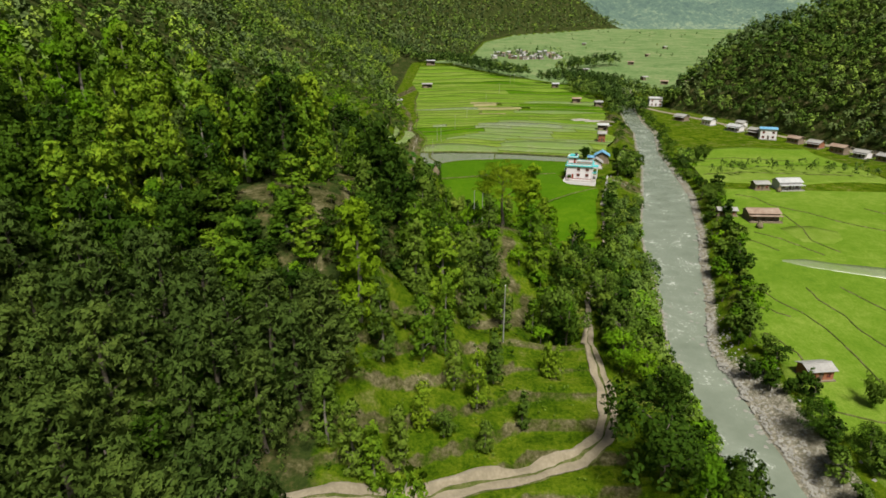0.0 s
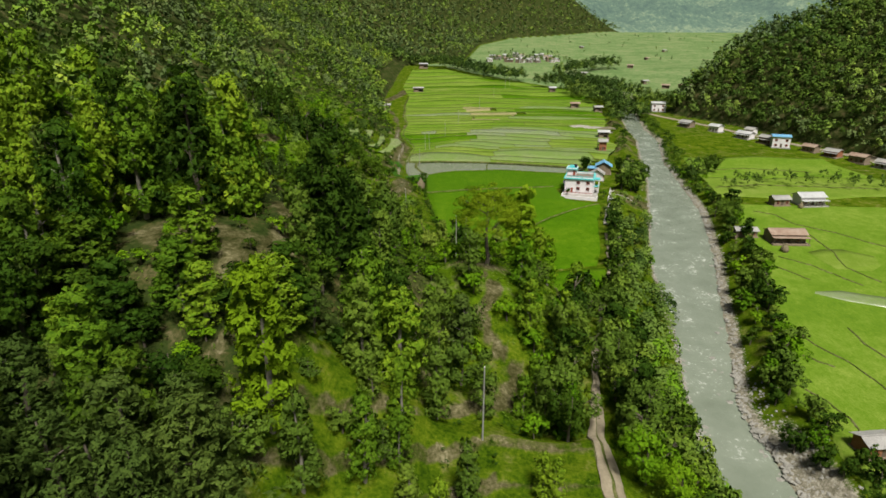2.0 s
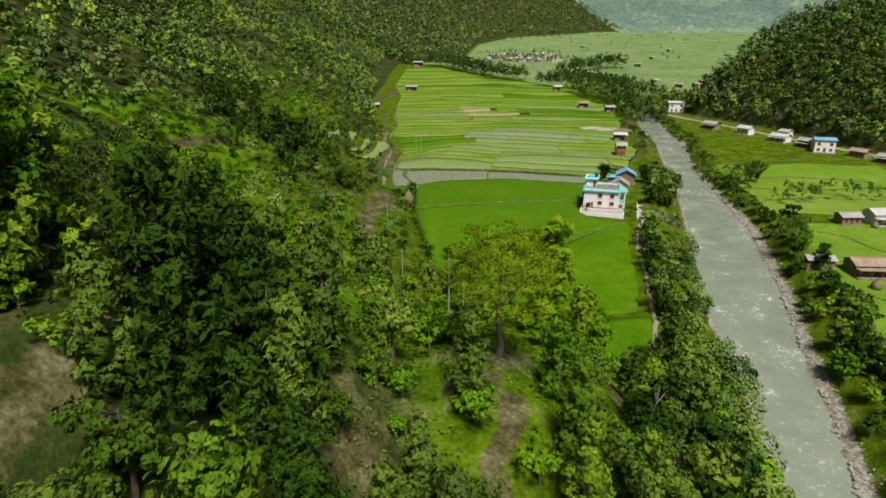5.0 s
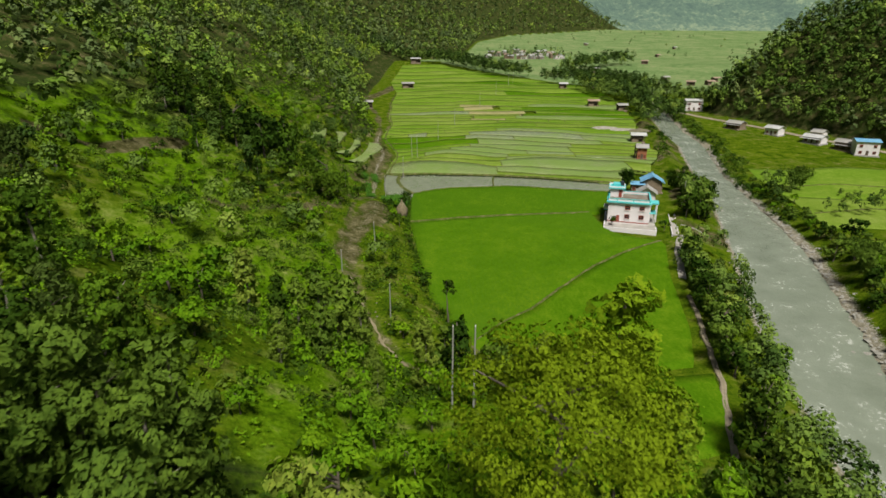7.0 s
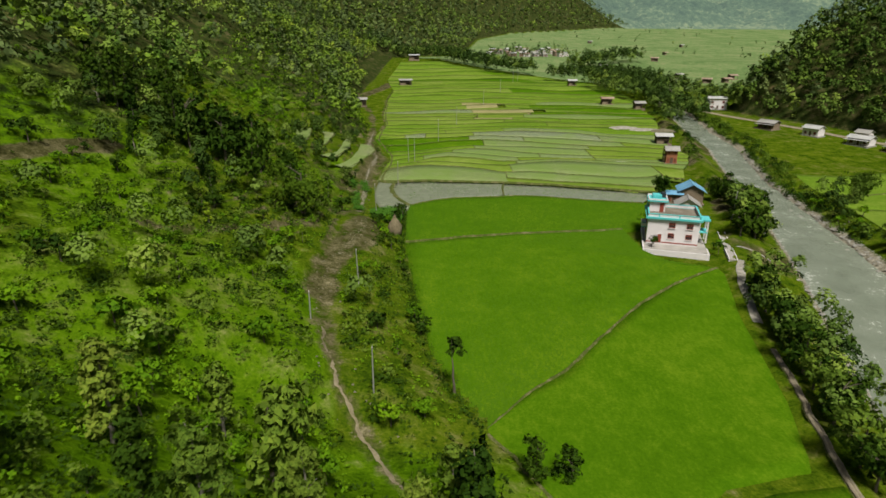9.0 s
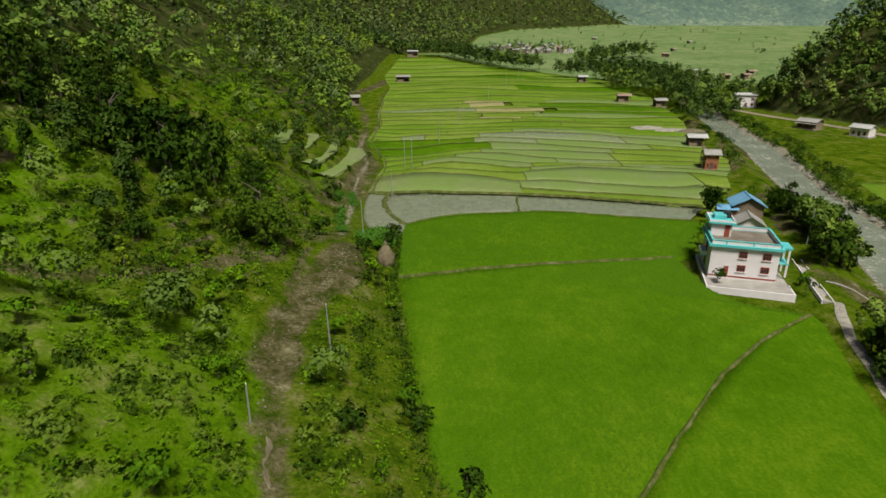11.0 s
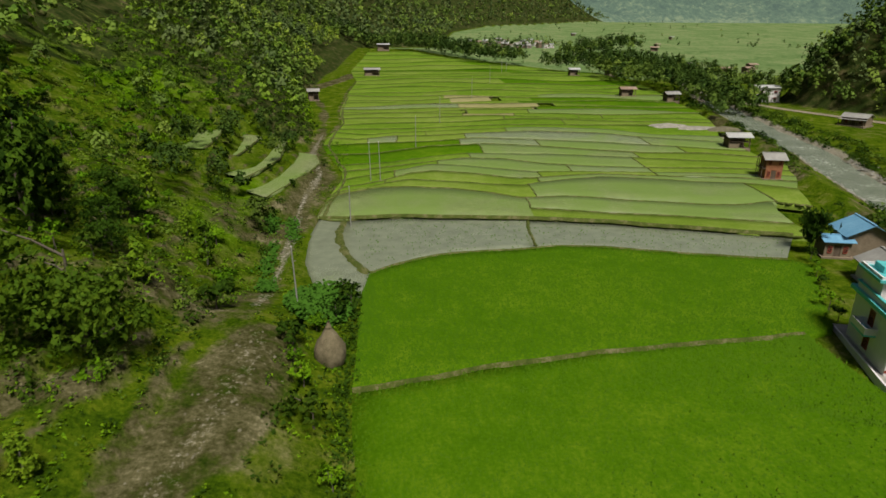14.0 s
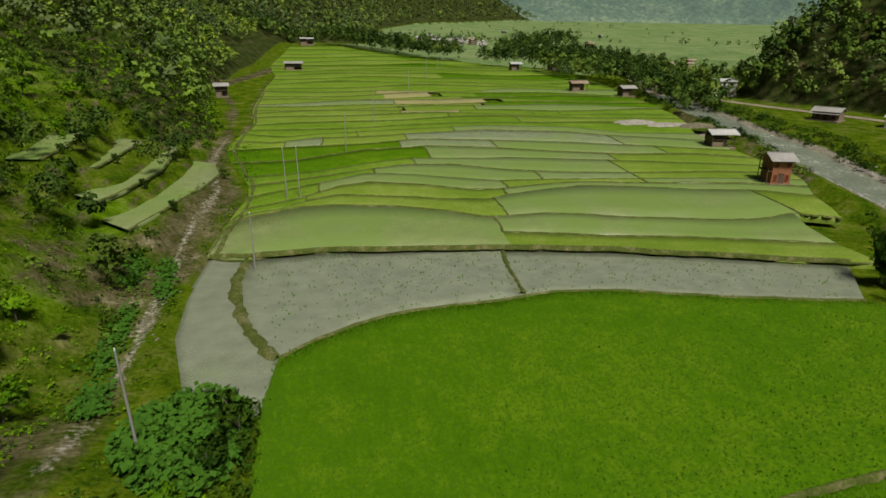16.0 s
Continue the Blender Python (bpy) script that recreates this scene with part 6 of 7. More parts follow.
# ---- the white house ----
def white_house():
    root = tagged(new("white_house"), "white two-storey concrete house with turquoise roof edges", "house")
    root.matrix_basis = pose(50.6, 235.4, -0.2, 0, 0, -17)
    w, d, h = 10.1, 9.0, 5.5
    wall = part("wall", boxes((0, 0, 0, w, 0.25, h), (0, d - 0.25, 0, w, d, h), (0, 0.25, 0, 0.25, d - 0.25, h), (w - 0.25, 0.25, 0, w, d - 0.25, h)), WHITE_WALL, root, "whitewashed wall with a pink tinge")
    part("floor_slab", boxes((0.25, 0.25, 2.6, w - 0.25, d - 0.25, 2.75)), CONCRETE, root)
    part("base_band", boxes((-0.03, -0.03, 0.3, w + 0.03, -0.003, 0.55)), RED_WOOD, wall, "dull red painted band")
    part("roof_slab", boxes((0.1, 0.1, h, w - 0.1, d - 0.1, h + 0.25)), ROOF_SLAB, root, "stained concrete roof terrace")
    part("roof_edge", boxes((-0.5, -0.5, h - 0.05, w + 0.5, 0.1, h + 0.35), (-0.5, d - 0.1, h - 0.05, w + 0.5, d + 0.5, h + 0.35), (-0.5, 0.1, h - 0.05, 0.1, d - 0.1, h + 0.35), (w - 0.1, 0.1, h - 0.05, w + 0.5, d - 0.1, h + 0.35)), TURQUOISE, root, "turquoise painted slab edge")
    rail = part("parapet", boxes((0, -0.1, h + 0.35, w, 0.1, h + 0.95), (0, d - 0.1, h + 0.35, w, d + 0.1, h + 0.95), (-0.1, 0.1, h + 0.35, 0.1, d - 0.1, h + 0.95), (w - 0.1, 0.1, h + 0.35, w + 0.1, d - 0.1, h + 0.95)), WHITE_WALL, root, "white parapet")
    part("coping", boxes((-0.15, -0.17, h + 0.95, w + 0.15, 0.15, h + 1.03), (-0.15, d - 0.15, h + 0.95, w + 0.15, d + 0.17, h + 1.03), (-0.17, 0.15, h + 0.95, 0.15, d - 0.15, h + 1.03), (w - 0.15, 0.15, h + 0.95, w + 0.17, d - 0.15, h + 1.03)), TURQUOISE, rail, "turquoise coping")
    for k in range(6):
        px = 0.05 + k * (w - 0.1) / 5
        part("parapet_post", boxes((px - 0.12, -0.16, h + 0.36, px + 0.12, -0.101, h + 0.94)), TURQUOISE if k % 2 else WHITE_WALL, rail)
    for x in (4.8, 8.3):
        for z in (1.95, 4.25):
            window(root, x, z, 1.08, 0.95, -1, 0.0)
    door = part("door", boxes((2.2, -0.06, 0.5, 2.95, -0.003, 2.2)), RED_WOOD, root, "reddish brown wooden door")
    part("door_frame", boxes((2.08, -0.1, 0.5, 2.2, -0.003, 2.3), (2.95, -0.1, 0.5, 3.07, -0.003, 2.3), (2.2, -0.1, 2.2, 2.95, -0.003, 2.3)), WHITE_WALL, door)
    # side towards the fields: a balcony ledge, tall window and drain
    ledge = part("balcony", boxes((-1.1, 3.0, 2.55, -0.003, 6.2, 2.75)), TURQUOISE, root, "turquoise balcony slab")
    part("balcony_rail", boxes((-1.1, 3.0, 2.75, -1.0, 6.2, 3.45), (-1.0, 3.0, 2.75, -0.003, 3.1, 3.45), (-1.0, 6.1, 2.75, -0.003, 6.2, 3.45)), WHITE_WALL, ledge)
    for z in (1.4, 4.0):
        window(root, 4.6, z, 0.9, 1.5, -1, 0.0, False)
    # porch on the river side
    porch = part("porch_roof", boxes((w + 0.5, 2.2, h - 0.45, w + 2.3, 5.6, h - 0.15)), TURQUOISE, root, "turquoise porch roof")
    part("porch_floor", boxes((w + 0.003, 2.2, 2.5, w + 2.1, 5.6, 2.7)), TURQUOISE, root, "turquoise balcony floor")
    for px in (w + 0.3, w + 1.9):
        for py in (2.4, 5.3):
            part("porch_column", boxes((px - 0.14, py - 0.14, 0.3, px + 0.14, py + 0.14, h - 0.45)), WHITE_WALL, porch)
    window(root, 7.3, 4.1, 1.1, 1.2, 1, w, False)
    # stair head on the roof
    head = part("stair_head", boxes((0.2, 4.6, h + 0.3, 3.4, 8.8, h + 2.5)), WHITE_WALL, root, "whitewashed stair head")
    part("stair_head_roof", boxes((-0.35, 4.1, h + 2.5, 3.9, 9.3, h + 2.8)), TURQUOISE, head, "turquoise slab")
    part("stair_head_parapet", boxes((-0.2, 4.25, h + 2.8, 3.75, 4.4, h + 3.1), (-0.2, 9.0, h + 2.8, 3.75, 9.15, h + 3.1), (-0.2, 4.4, h + 2.8, -0.05, 9.0, h + 3.1), (3.6, 4.4, h + 2.8, 3.75, 9.0, h + 3.1)), WHITE_WALL, head)
    part("stair_head_door", boxes((2.3, 4.54, h + 0.3, 3.1, 4.597, h + 2.2)), RED_WOOD, head, "red door")
    part("tank_stand", boxes((0.7, 6.3, h + 2.8, 2.6, 8.4, h + 3.5), bevel=0.05), TURQUOISE, head, "turquoise tank stand")
    bm = bmesh.new()
    bmesh.ops.create_cone(bm, cap_ends=True, segments=20, radius1=0.62, radius2=0.62, depth=1.0, matrix=Matrix.Translation((2.9, 7.6, h + 3.3)))
    bmesh.ops.create_cone(bm, cap_ends=True, segments=20, radius1=0.62, radius2=0.25, depth=0.25, matrix=Matrix.Translation((2.9, 7.6, h + 3.92)))
    part("water_tank", bm, GLASS, head, "black plastic water tank")
    return root


white_house()
# yard of the house
yard = tagged(new("yard"), "concrete yard with a low white edge wall round the house", "yard", kind="structure")
yard.matrix_basis = pose(50.6, 235.4, -0.42, 0, 0, -17)
part("paving", boxes((-0.5, -4.4, -1.2, 11.9, 11.5, 0.22)), CONCRETE, yard)
part("edge_wall", boxes((-0.7, -4.6, -1.2, 12.1, -4.4, 0.3), (-0.7, -4.4, -1.2, -0.5, 10.6, 0.34), (11.9, -4.4, -1.2, 12.1, -0.6, 0.3)), WHITE_WALL, yard, "low white wall")
plant("shrub", 50.9, 232.6, 0.95, 0.4, 2, "dark", 1.0, "dark rounded garden bush in the yard", -0.1)
plant("shrub", 63.5, 229.5, 0.8, 1.4, 1, "dark", 1.0, "dark rounded garden bush in the yard", -0.2)
plant("shrub", 65.0, 233.0, 0.7, 2.4, 3, None, 1.0, "green garden bush beside the house", -0.2)
for k, (x, y) in enumerate(((54.5, 247), (55.5, 250), (57, 253), (58.5, 256), (60, 259), (62, 262), (64, 266))):
    plant("shrub", x, y, 0.62 + 0.12 * math.sin(k * 2.1), k, k % 5, "dark" if k % 3 == 0 else None)

house("blue_roof_house", 74, 269.5, 5.4, 5.8, 3.7, 75, MUD, TIN_BLUE, "mud-walled house with a bright blue tin roof", rise=1.6, over=0.7, z=-0.2)
house("blue_roof_annex", 69.3, 269, 3.6, 3.2, 2.7, -12, MUD, TIN_BLUE, "small annex with a blue tin roof", rise=0.5, over=0.5, z=-0.2)
house("grey_roof_house", 68.3, 257.5, 4.2, 5.0, 3.0, 72, WHITE_WALL, TIN_GREY, "small house with a weathered grey tin roof", rise=1.5, over=0.6, z=-0.3)

# white-walled path and pale stone track beside the house
lane = tagged(new("garden_wall"), "pair of low white walls along a path beside the house", "wall", kind="structure")
lane.matrix_basis = pose(64.4, 226.7, -0.75, 0, 0, -18)
for x0 in (0.0, 1.5):
    part("low_wall", boxes((x0, 0, -0.9, x0 + 0.16, 7.0, 0.2), (x0, 11.5, -0.9, x0 + 0.16, 19.0, 0.2), bevel=0.02), WHITE_WALL, lane, "low whitewashed wall")
part("paving", boxes((0.16, 0, -0.9, 1.5, 19.0, 0.0)), CONCRETE, lane)
footpath = wander([(69.2, 233.4), (71, 232.6), (73.5, 232.2), (76, 231)], 20, 0.1, 30)
tagged(piece("footpath", ribbon("footpath", footpath, 0.5, lambda x, y: land(x, y) + 0.06, CONCRETE, (0.0, 0.06), 5)), "narrow pale footpath from the house to the river", "path", kind="structure")
stone_track = wander([(57, 201), (59.6, 209.5), (61.8, 216), (64, 221), (66.5, 226)], 30, 0.1, 29)
tagged(piece("stone_path", ribbon("stone_path", stone_track, 1.5 + 0.12 * np.sin(np.arange(30) * 0.6), lambda x, y: land(x, y) + 0.05, GRAVEL, (0.0, 0.08), 6)), "pale stony path between the field corner and the trees", "path", kind="structure")

# ---- sheds and houses in and beyond the fields ----
def terrace_z(x, y):
    return float(floor_z(y)) + 0.05


brick = house("brick_house", 84.2, 310.5, 3.4, 3.8, 4.7, -12, BRICK_FACE, TIN_GREY, "two-storey bare brick house with a grey tin roof", rise=0.9, over=0.7, upper=True, z=2.4)
part("balcony", boxes((-2.5, -1.8, 2.4, -1.703, 1.8, 2.55)), TIMBER, brick, "timber balcony")
for py in (-1.7, -0.6, 0.6, 1.7):
    part("balcony_post", boxes((-2.45, py - 0.06, 0.1, -2.33, py + 0.06, 4.7)), TIMBER, brick)
part("balcony_rail", boxes((-2.5, -1.8, 3.25, -2.4, 1.8, 3.35)), TIMBER, brick)
shed("field_shed", 92, 339, 5.2, 3.6, 3.3, -8, TIN_PALE, "open two-level shed with a pale tin roof beside the river", 4.2)
shed("field_shed", 97.5, 437, 5.6, 4.0, 3.0, -4, TIN_RUST, "open field shed with a rusty tin roof", terrace_z(97, 437))
shed("field_shed", 109.5, 421, 4.8, 3.6, 3.0, 3, TIN_GREY, "open field shed with a grey tin roof", terrace_z(109, 421))
shed("field_shed", 96, 516, 5.0, 4.0, 3.2, 0, TIN_PALE, "open field shed with a pale tin roof", terrace_z(96, 516))
shed("field_shed", 118, 520, 5.0, 4.0, 3.2, 20, TIN_PALE, "open field shed among the trees", terrace_z(118, 520))
shed("field_shed", -31.5, 425, 3.6, 3.4, 3.6, 12, TIN_GREY, "small tall shed with a grey roof at the wood's edge", 9.2)
shed("field_shed", -13.5, 513, 7.5, 4.5, 3.2, 8, TIN_GREY, "low farm shed with a grey roof on the terraces", terrace_z(-13, 513))
shed("field_shed", -14, 694, 9.0, 6.0, 4.0, 5, TIN_PALE, "farm shed with a pale roof at the head of the terraces", terrace_z(-14, 694))
house("farmhouse", 125, 224.5, 5.5, 4.0, 2.6, 2, MUD, TIN_GREY, "small mud-walled farmhouse with a grey tin roof", rise=0.8)
house("farmhouse", 136, 225.5, 9.0, 5.0, 3.2, 4, WHITE_WALL, TIN_PALE, "farmhouse with a pale tin roof and open porch", rise=1.1, porch=True)
house("farmhouse", 98, 194, 6.0, 3.4, 2.2, -6, MUD, TIN_GREY, "long low cattle shed with a grey tin roof", rise=0.6)
house("farmhouse", 108, 190, 10.0, 5.0, 2.8, -3, MUD, TIN_RUST, "mud-walled farmhouse with a rust-brown roof and porch", rise=1.0, porch=True)
house("farmhouse", 75, 102, 5.4, 3.6, 2.5, 6, BRICK_FACE, TIN_GREY, "small brick hut with a grey tin roof near the river", rise=0.7)


def haystack(x, y, z, h, rad, label):
    prof = [(0.0, 0.72), (0.1, 0.9), (0.28, 1.0), (0.45, 0.95), (0.62, 0.74), (0.78, 0.46), (0.9, 0.2), (0.96, 0.1)]
    seg, r = 28, np.random.default_rng(int(abs(x * 10)))
    v = [(rad * w * (1 + 0.06 * r.normal()) * math.cos(k * 2 * math.pi / seg), rad * w * (1 + 0.06 * r.normal()) * math.sin(k * 2 * math.pi / seg), h * f + 0.05 * r.normal()) for f, w in prof for k in range(seg)]
    f = [(a * seg + k, a * seg + (k + 1) % seg, (a + 1) * seg + (k + 1) % seg, (a + 1) * seg + k) for a in range(len(prof) - 1) for k in range(seg)]
    root = tagged(new("haystack"), label, "haystack")
    root.matrix_basis = pose(x, y, z)
    piece("straw", mesh_of("straw", v, f, STRAW, True), root)
    tv, tf = tube([(0, 0, -0.3), (0, 0, h * 0.9), (0.03, 0, h * 1.1)], [0.07, 0.06, 0.05], 7)
    piece("centre_pole", mesh_of("centre_pole", tv, tf, TIMBER), root)
    bm = bmesh.new()
    bmesh.ops.create_cone(bm, cap_ends=True, segments=14, radius1=0.34, radius2=0.12, depth=0.45, matrix=Matrix.Translation((0, 0, h * 0.99)))
    part("cap", bm, STRAW, root, "tied straw cap")
    return root


haystack(-3.0, 240.2, -0.1, 4.4, 1.55, "bottle-shaped brown straw haystack beside the rice field")
haystack(103.5, 181.5, land_z(103.5, 181.5), 2.6, 1.1, "small pale straw haystack beside the farmhouse")
haystack(130.5, 220.5, land_z(130.5, 220.5), 2.2, 0.9, "small pale straw haystack beside the farmhouse")


def utility_pole(x, y, h, lean=0.0, z=None):
    root = tagged(new("utility_pole"), "thin grey concrete utility pole", "pole", "utility poles")
    root.matrix_basis = pose(x, y, (land_z(x, y) if z is None else z), 0, lean, 0)
    tv, tf = tube([(0, 0, -0.8), (0, 0, h * 0.5), (0, 0, h)], [0.11, 0.09, 0.07], 8)
    piece("shaft", mesh_of("shaft", tv, tf, POLE, True), root)
    bm = bmesh.new()
    bmesh.ops.create_cone(bm, cap_ends=True, segments=8, radius1=0.06, radius2=0.035, depth=0.18, matrix=Matrix.Translation((0, 0, h + 0.08)))
    part("insulator", bm, WHITE_WALL, root)
    return root


for x, y, h, lean, z in ((-8, 251, 8.0, -1.5, 0.6), (-3, 311, 8.0, -1, 2.6), (-1, 311.5, 8.0, -1, 2.6), (7, 341, 8.0, 0, 4.6), (15, 373, 8.0, 0, 6.6), (-5, 285, 7.0, 0, 0.4), (-6.6, 206, 6.2, -2, 2.3),
                         (7.6, 137, 8.5, 0, None), (9.6, 137, 8.5, 0, None), (-1.4, 177.4, 6.0, 0, None), (-11.3, 191.1, 4.2, 0, None), (31, 430, 8, 0, 9.4), (45, 480, 8, 0, 12.2), (60, 540, 8, 0, 14.3), (66, 560, 8, 0, 14.4)):
    utility_pole(x, y, h, lean, z)
utility_pole(76.1, 250.2, 7.0, 2)
utility_pole(9.0, 77.2, 9.0, 0)

# broad-leaved crop and low plants beside the haystack
r = np.random.default_rng(91)
n = 2600
px, py = r.uniform(-9.5, -1.5, n), r.uniform(246.5, 258.5, n)
k = ((px + 5.5) / 4.2) ** 2 + ((py - 252.5) / 6.0) ** 2 < 1
px, py = px[k], py[k]
c = np.stack([px, py, land(px, py) + r.uniform(0.2, 1.1, len(px))], 1)
v, f = leaves(c, np.tile((0.0, -0.3, 1.0), (len(c), 1)), r.uniform(0.25, 0.62, len(c)), r, 0.1, 0.8, 0.85)
tagged(piece("taro_patch", mesh_of("taro_patch", v, f, LEAF["banana"])), "dense patch of broad bright green taro leaves", "crop", kind="stuff")
plant("shrub", -2.0, 252, 1.25, 0.3, 1, "dark")
plant("shrub", -3.4, 249, 1.0, 1.3, 2, "dark")
plant("shrub", -5.2, 245.5, 0.9, 2.3, 3)
plant("shrub", -6.5, 240.5, 1.1, 3.3, 4, "dark")
for j, (x, y) in enumerate(((-4.5, 234), (-3, 229), (-0.8, 223), (-0.2, 220), (2.6, 201.5), (3.6, 197), (0.8, 187.6), (2.0, 184.6), (4.5, 175.3), (-2.4, 193.1), (-6, 237))):
    plant("shrub", x, y, 0.9 + 0.3 * math.sin(j * 1.7), j, j % 5, "dark" if j % 2 else None)

r = np.random.default_rng(92)
q = resample(F_LEFT + [(-1, 256)], 400)[r.integers(0, 400, 900)] + r.normal(size=(900, 2)) * 0.5 - (0.8, 0)
undergrowth("undergrowth", "tall dark grass and weeds along the edge of the rice field", q[:, 0], q[:, 1], 0.34, 68, "deep", 3, 0.6)

# small flooded terraces on the slope beyond
for k, (a, b, z) in enumerate(HILL_STEPS):
    ob = field("small_terrace", wander(a, 24, 0.35, 960 + k), wander(b, 24, 0.5, 970 + k), flat(z), POND_PALE, "small flooded terrace with pale seedlings on the hillside", 24, 4, 0.5)
    bund(a, flat(z), 0.4, 0.12, 950 + k, ob, 30)
    for q in range(2):
        x, y = resample(a, 9)[4 * q + 2][:2]
        plant("alder", x + 1.2, y - 1.0, 0.22, q * 1.3, q, "dark", 1.0, "small dark bushy tree on a terrace edge")


# ---- river stones ----
def stone_mesh(seed):
    r = np.random.default_rng(seed)
    bm = bmesh.new()
    bmesh.ops.create_icosphere(bm, subdivisions=1, radius=0.5)
    for v in bm.verts:
        v.co *= 0.75 + 0.5 * r.uniform()
        v.co.z *= 0.6
    me = bpy.data.meshes.new("boulder")
    bm.to_mesh(me)
    bm.free()
    me.materials.append(ROCK)
    return me


SAND = plain("sandy_rut", [(0.3, (0.12, 0.105, 0.06)), (0.55, (0.22, 0.19, 0.12)), (0.8, (0.36, 0.32, 0.23))], 0.9, 0.95, 0.1, 0.6, 0.08, "pos")
RUBBLE = plain("brown_stone", [(0.3, (0.08, 0.072, 0.045)), (0.7, (0.2, 0.185, 0.125))], 0.8, 0.95, 0.1, 0.8, 0.08)
STONES = [stone_mesh(k) for k in range(6)]
r = np.random.default_rng(92)
for k in range(230):
    y = r.uniform(84, 330) if k > 90 else r.uniform(84, 150)
    side = r.uniform()
    rl, rr = float(river_left(y)), float(river_right(y))
    x = rr + r.normal() * 1.6 if side < 0.5 else rl + r.normal() * 1.0 if side < 0.75 else r.uniform(rl, rr)
    s = r.uniform(0.5, 1.5) * (0.6 if side >= 0.75 else 1.0)
    z = max(land_z(x, y), float(river_z(y)) - 0.15)
    ob = piece("boulder", STONES[k % 6], None, "", Matrix.LocRotScale((x, y, z), Euler((0, 0, r.uniform(0, 6))), (s * 1.2, s, s * 0.8)))
    tagged(ob, "rounded grey boulder at the river's edge" if side < 0.75 else "wet grey boulder standing in the river", "boulder", "river boulders")
pts = []
for k in range(2600):
    y = r.uniform(60, 340) if k % 2 else r.uniform(60, 130)
    rl, rr = float(river_left(y)), float(river_right(y))
    x = rr + abs(r.normal()) * (1.3 if y > 125 else 2.6) if k % 3 else rl - abs(r.normal()) * 0.8
    pts.append((x, y))
p = np.array(pts)
z = np.where(p[:, 0] > 30, np.maximum(land(p[:, 0], p[:, 1]), river_z(p[:, 1]) - 0.1), land(p[:, 0], p[:, 1]))
s = r.uniform(0.15, 0.45, len(p)) * np.where(p[:, 0] > 30, 1.0, 0.7)
base = np.array([(1, 0, 0), (0, 1, 0), (-1, 0, 0), (0, -1, 0), (0, 0, 0.8)], float)
v = (np.stack([p[:, 0], p[:, 1], z], 1)[:, None] + base[None] * s[:, None, None] * r.uniform(0.6, 1.4, (len(p), 5, 1))).reshape(-1, 3)
tri = np.array([(0, 1, 4), (1, 2, 4), (2, 3, 4), (3, 0, 4)])
tagged(piece("cobbles", mesh_of("cobbles", v, (np.arange(len(p))[:, None, None] * 5 + tri[None]).reshape(-1, 3), ROCK)), "grey cobbles strewn along the river banks", "cobbles", kind="stuff")

tracks = SCREE + STREAM[12:15]
p = np.array([resample(tracks if k % 3 else STREAM[2:9], 60)[r.integers(60)] for k in range(260)]) + r.normal(size=(260, 2)) * 1.3
s = r.uniform(0.07, 0.22, len(p))
v = (np.stack([p[:, 0], p[:, 1], land(p[:, 0], p[:, 1])], 1)[:, None] + base[None] * s[:, None, None] * r.uniform(0.6, 1.4, (len(p), 5, 1))).reshape(-1, 3)
tagged(piece("rubble", mesh_of("rubble", v, (np.arange(len(p))[:, None, None] * 5 + tri[None]).reshape(-1, 3), RUBBLE)), "brownish stones strewn over the bare track", "stones", kind="stuff")
for line, n, w in ((STREAM[12:17], 70, 0.42),):
    q = wander(line, n, 0.5, 27)
    tagged(piece("path", ribbon("path", q, w * (1 + 0.35 * np.sin(np.arange(n) * 0.9)), lambda x, y: land(x, y) + 0.03, SAND, (0.02, 0.08), 5)), "thin pale sandy rut worn into the grassy track", "path", kind="structure")

# ---- settlement under the hill across the river ----
road_far = [(128, 440), (140, 425), (147, 405), (160, 380), (172, 356), (190, 325), (212, 285), (232, 230)]
tagged(piece("road", ribbon("road", wander(road_far, 90, 0.4, 23), 4.0, lambda x, y: land(x, y) + 0.05, DIRT, (0.1, 0.35), 6)), "pale dirt road at the foot of the hill", "road", kind="structure")
r = np.random.default_rng(93)
for k, (x, y, w, turn, wall, roof) in enumerate(((150, 372, 9, -60, MUD, TIN_GREY), (161, 358, 8, -62, WHITE_WALL, TIN_PALE), (170, 342, 10, -62, WHITE_WALL, TIN_PALE), (178, 352, 6, -60, WHITE_WALL, TIN_GREY), (176, 330, 9, -62, MUD, TIN_GREY),
                                                 (188, 312, 8, -64, MUD, TIN_RUST), (193, 302, 8, -62, BRICK_FACE, TIN_GREY), (199, 292, 9, -64, MUD, TIN_RUST), (204, 282, 8, -64, WHITE_WALL, TIN_GREY), (209, 272, 9, -66, MUD, TIN_GREY), (214, 262, 9, -66, WHITE_WALL, TIN_PALE), (219, 250, 8, -70, MUD, TIN_GREY))):
    house("village_house", x, y, w * 0.8, 4.6, 2.8 + 0.5 * (k % 3 == 1), turn, wall, roof, "roadside village house with a tin roof", rise=1.0, grp="houses along the road", porch=k % 2 == 0)
house("village_house", 178, 322, 8, 7, 5.6, -20, WHITE_WALL, TIN_BLUE, "pale blue two-storey roadside house", rise=0.7, upper=True, grp="houses along the road")
house("village_house", 152, 428, 9, 7, 5.6, -10, WHITE_WALL, TIN_PALE, "white two-storey house at the foot of the hill", rise=0.8, upper=True, grp="houses along the road")

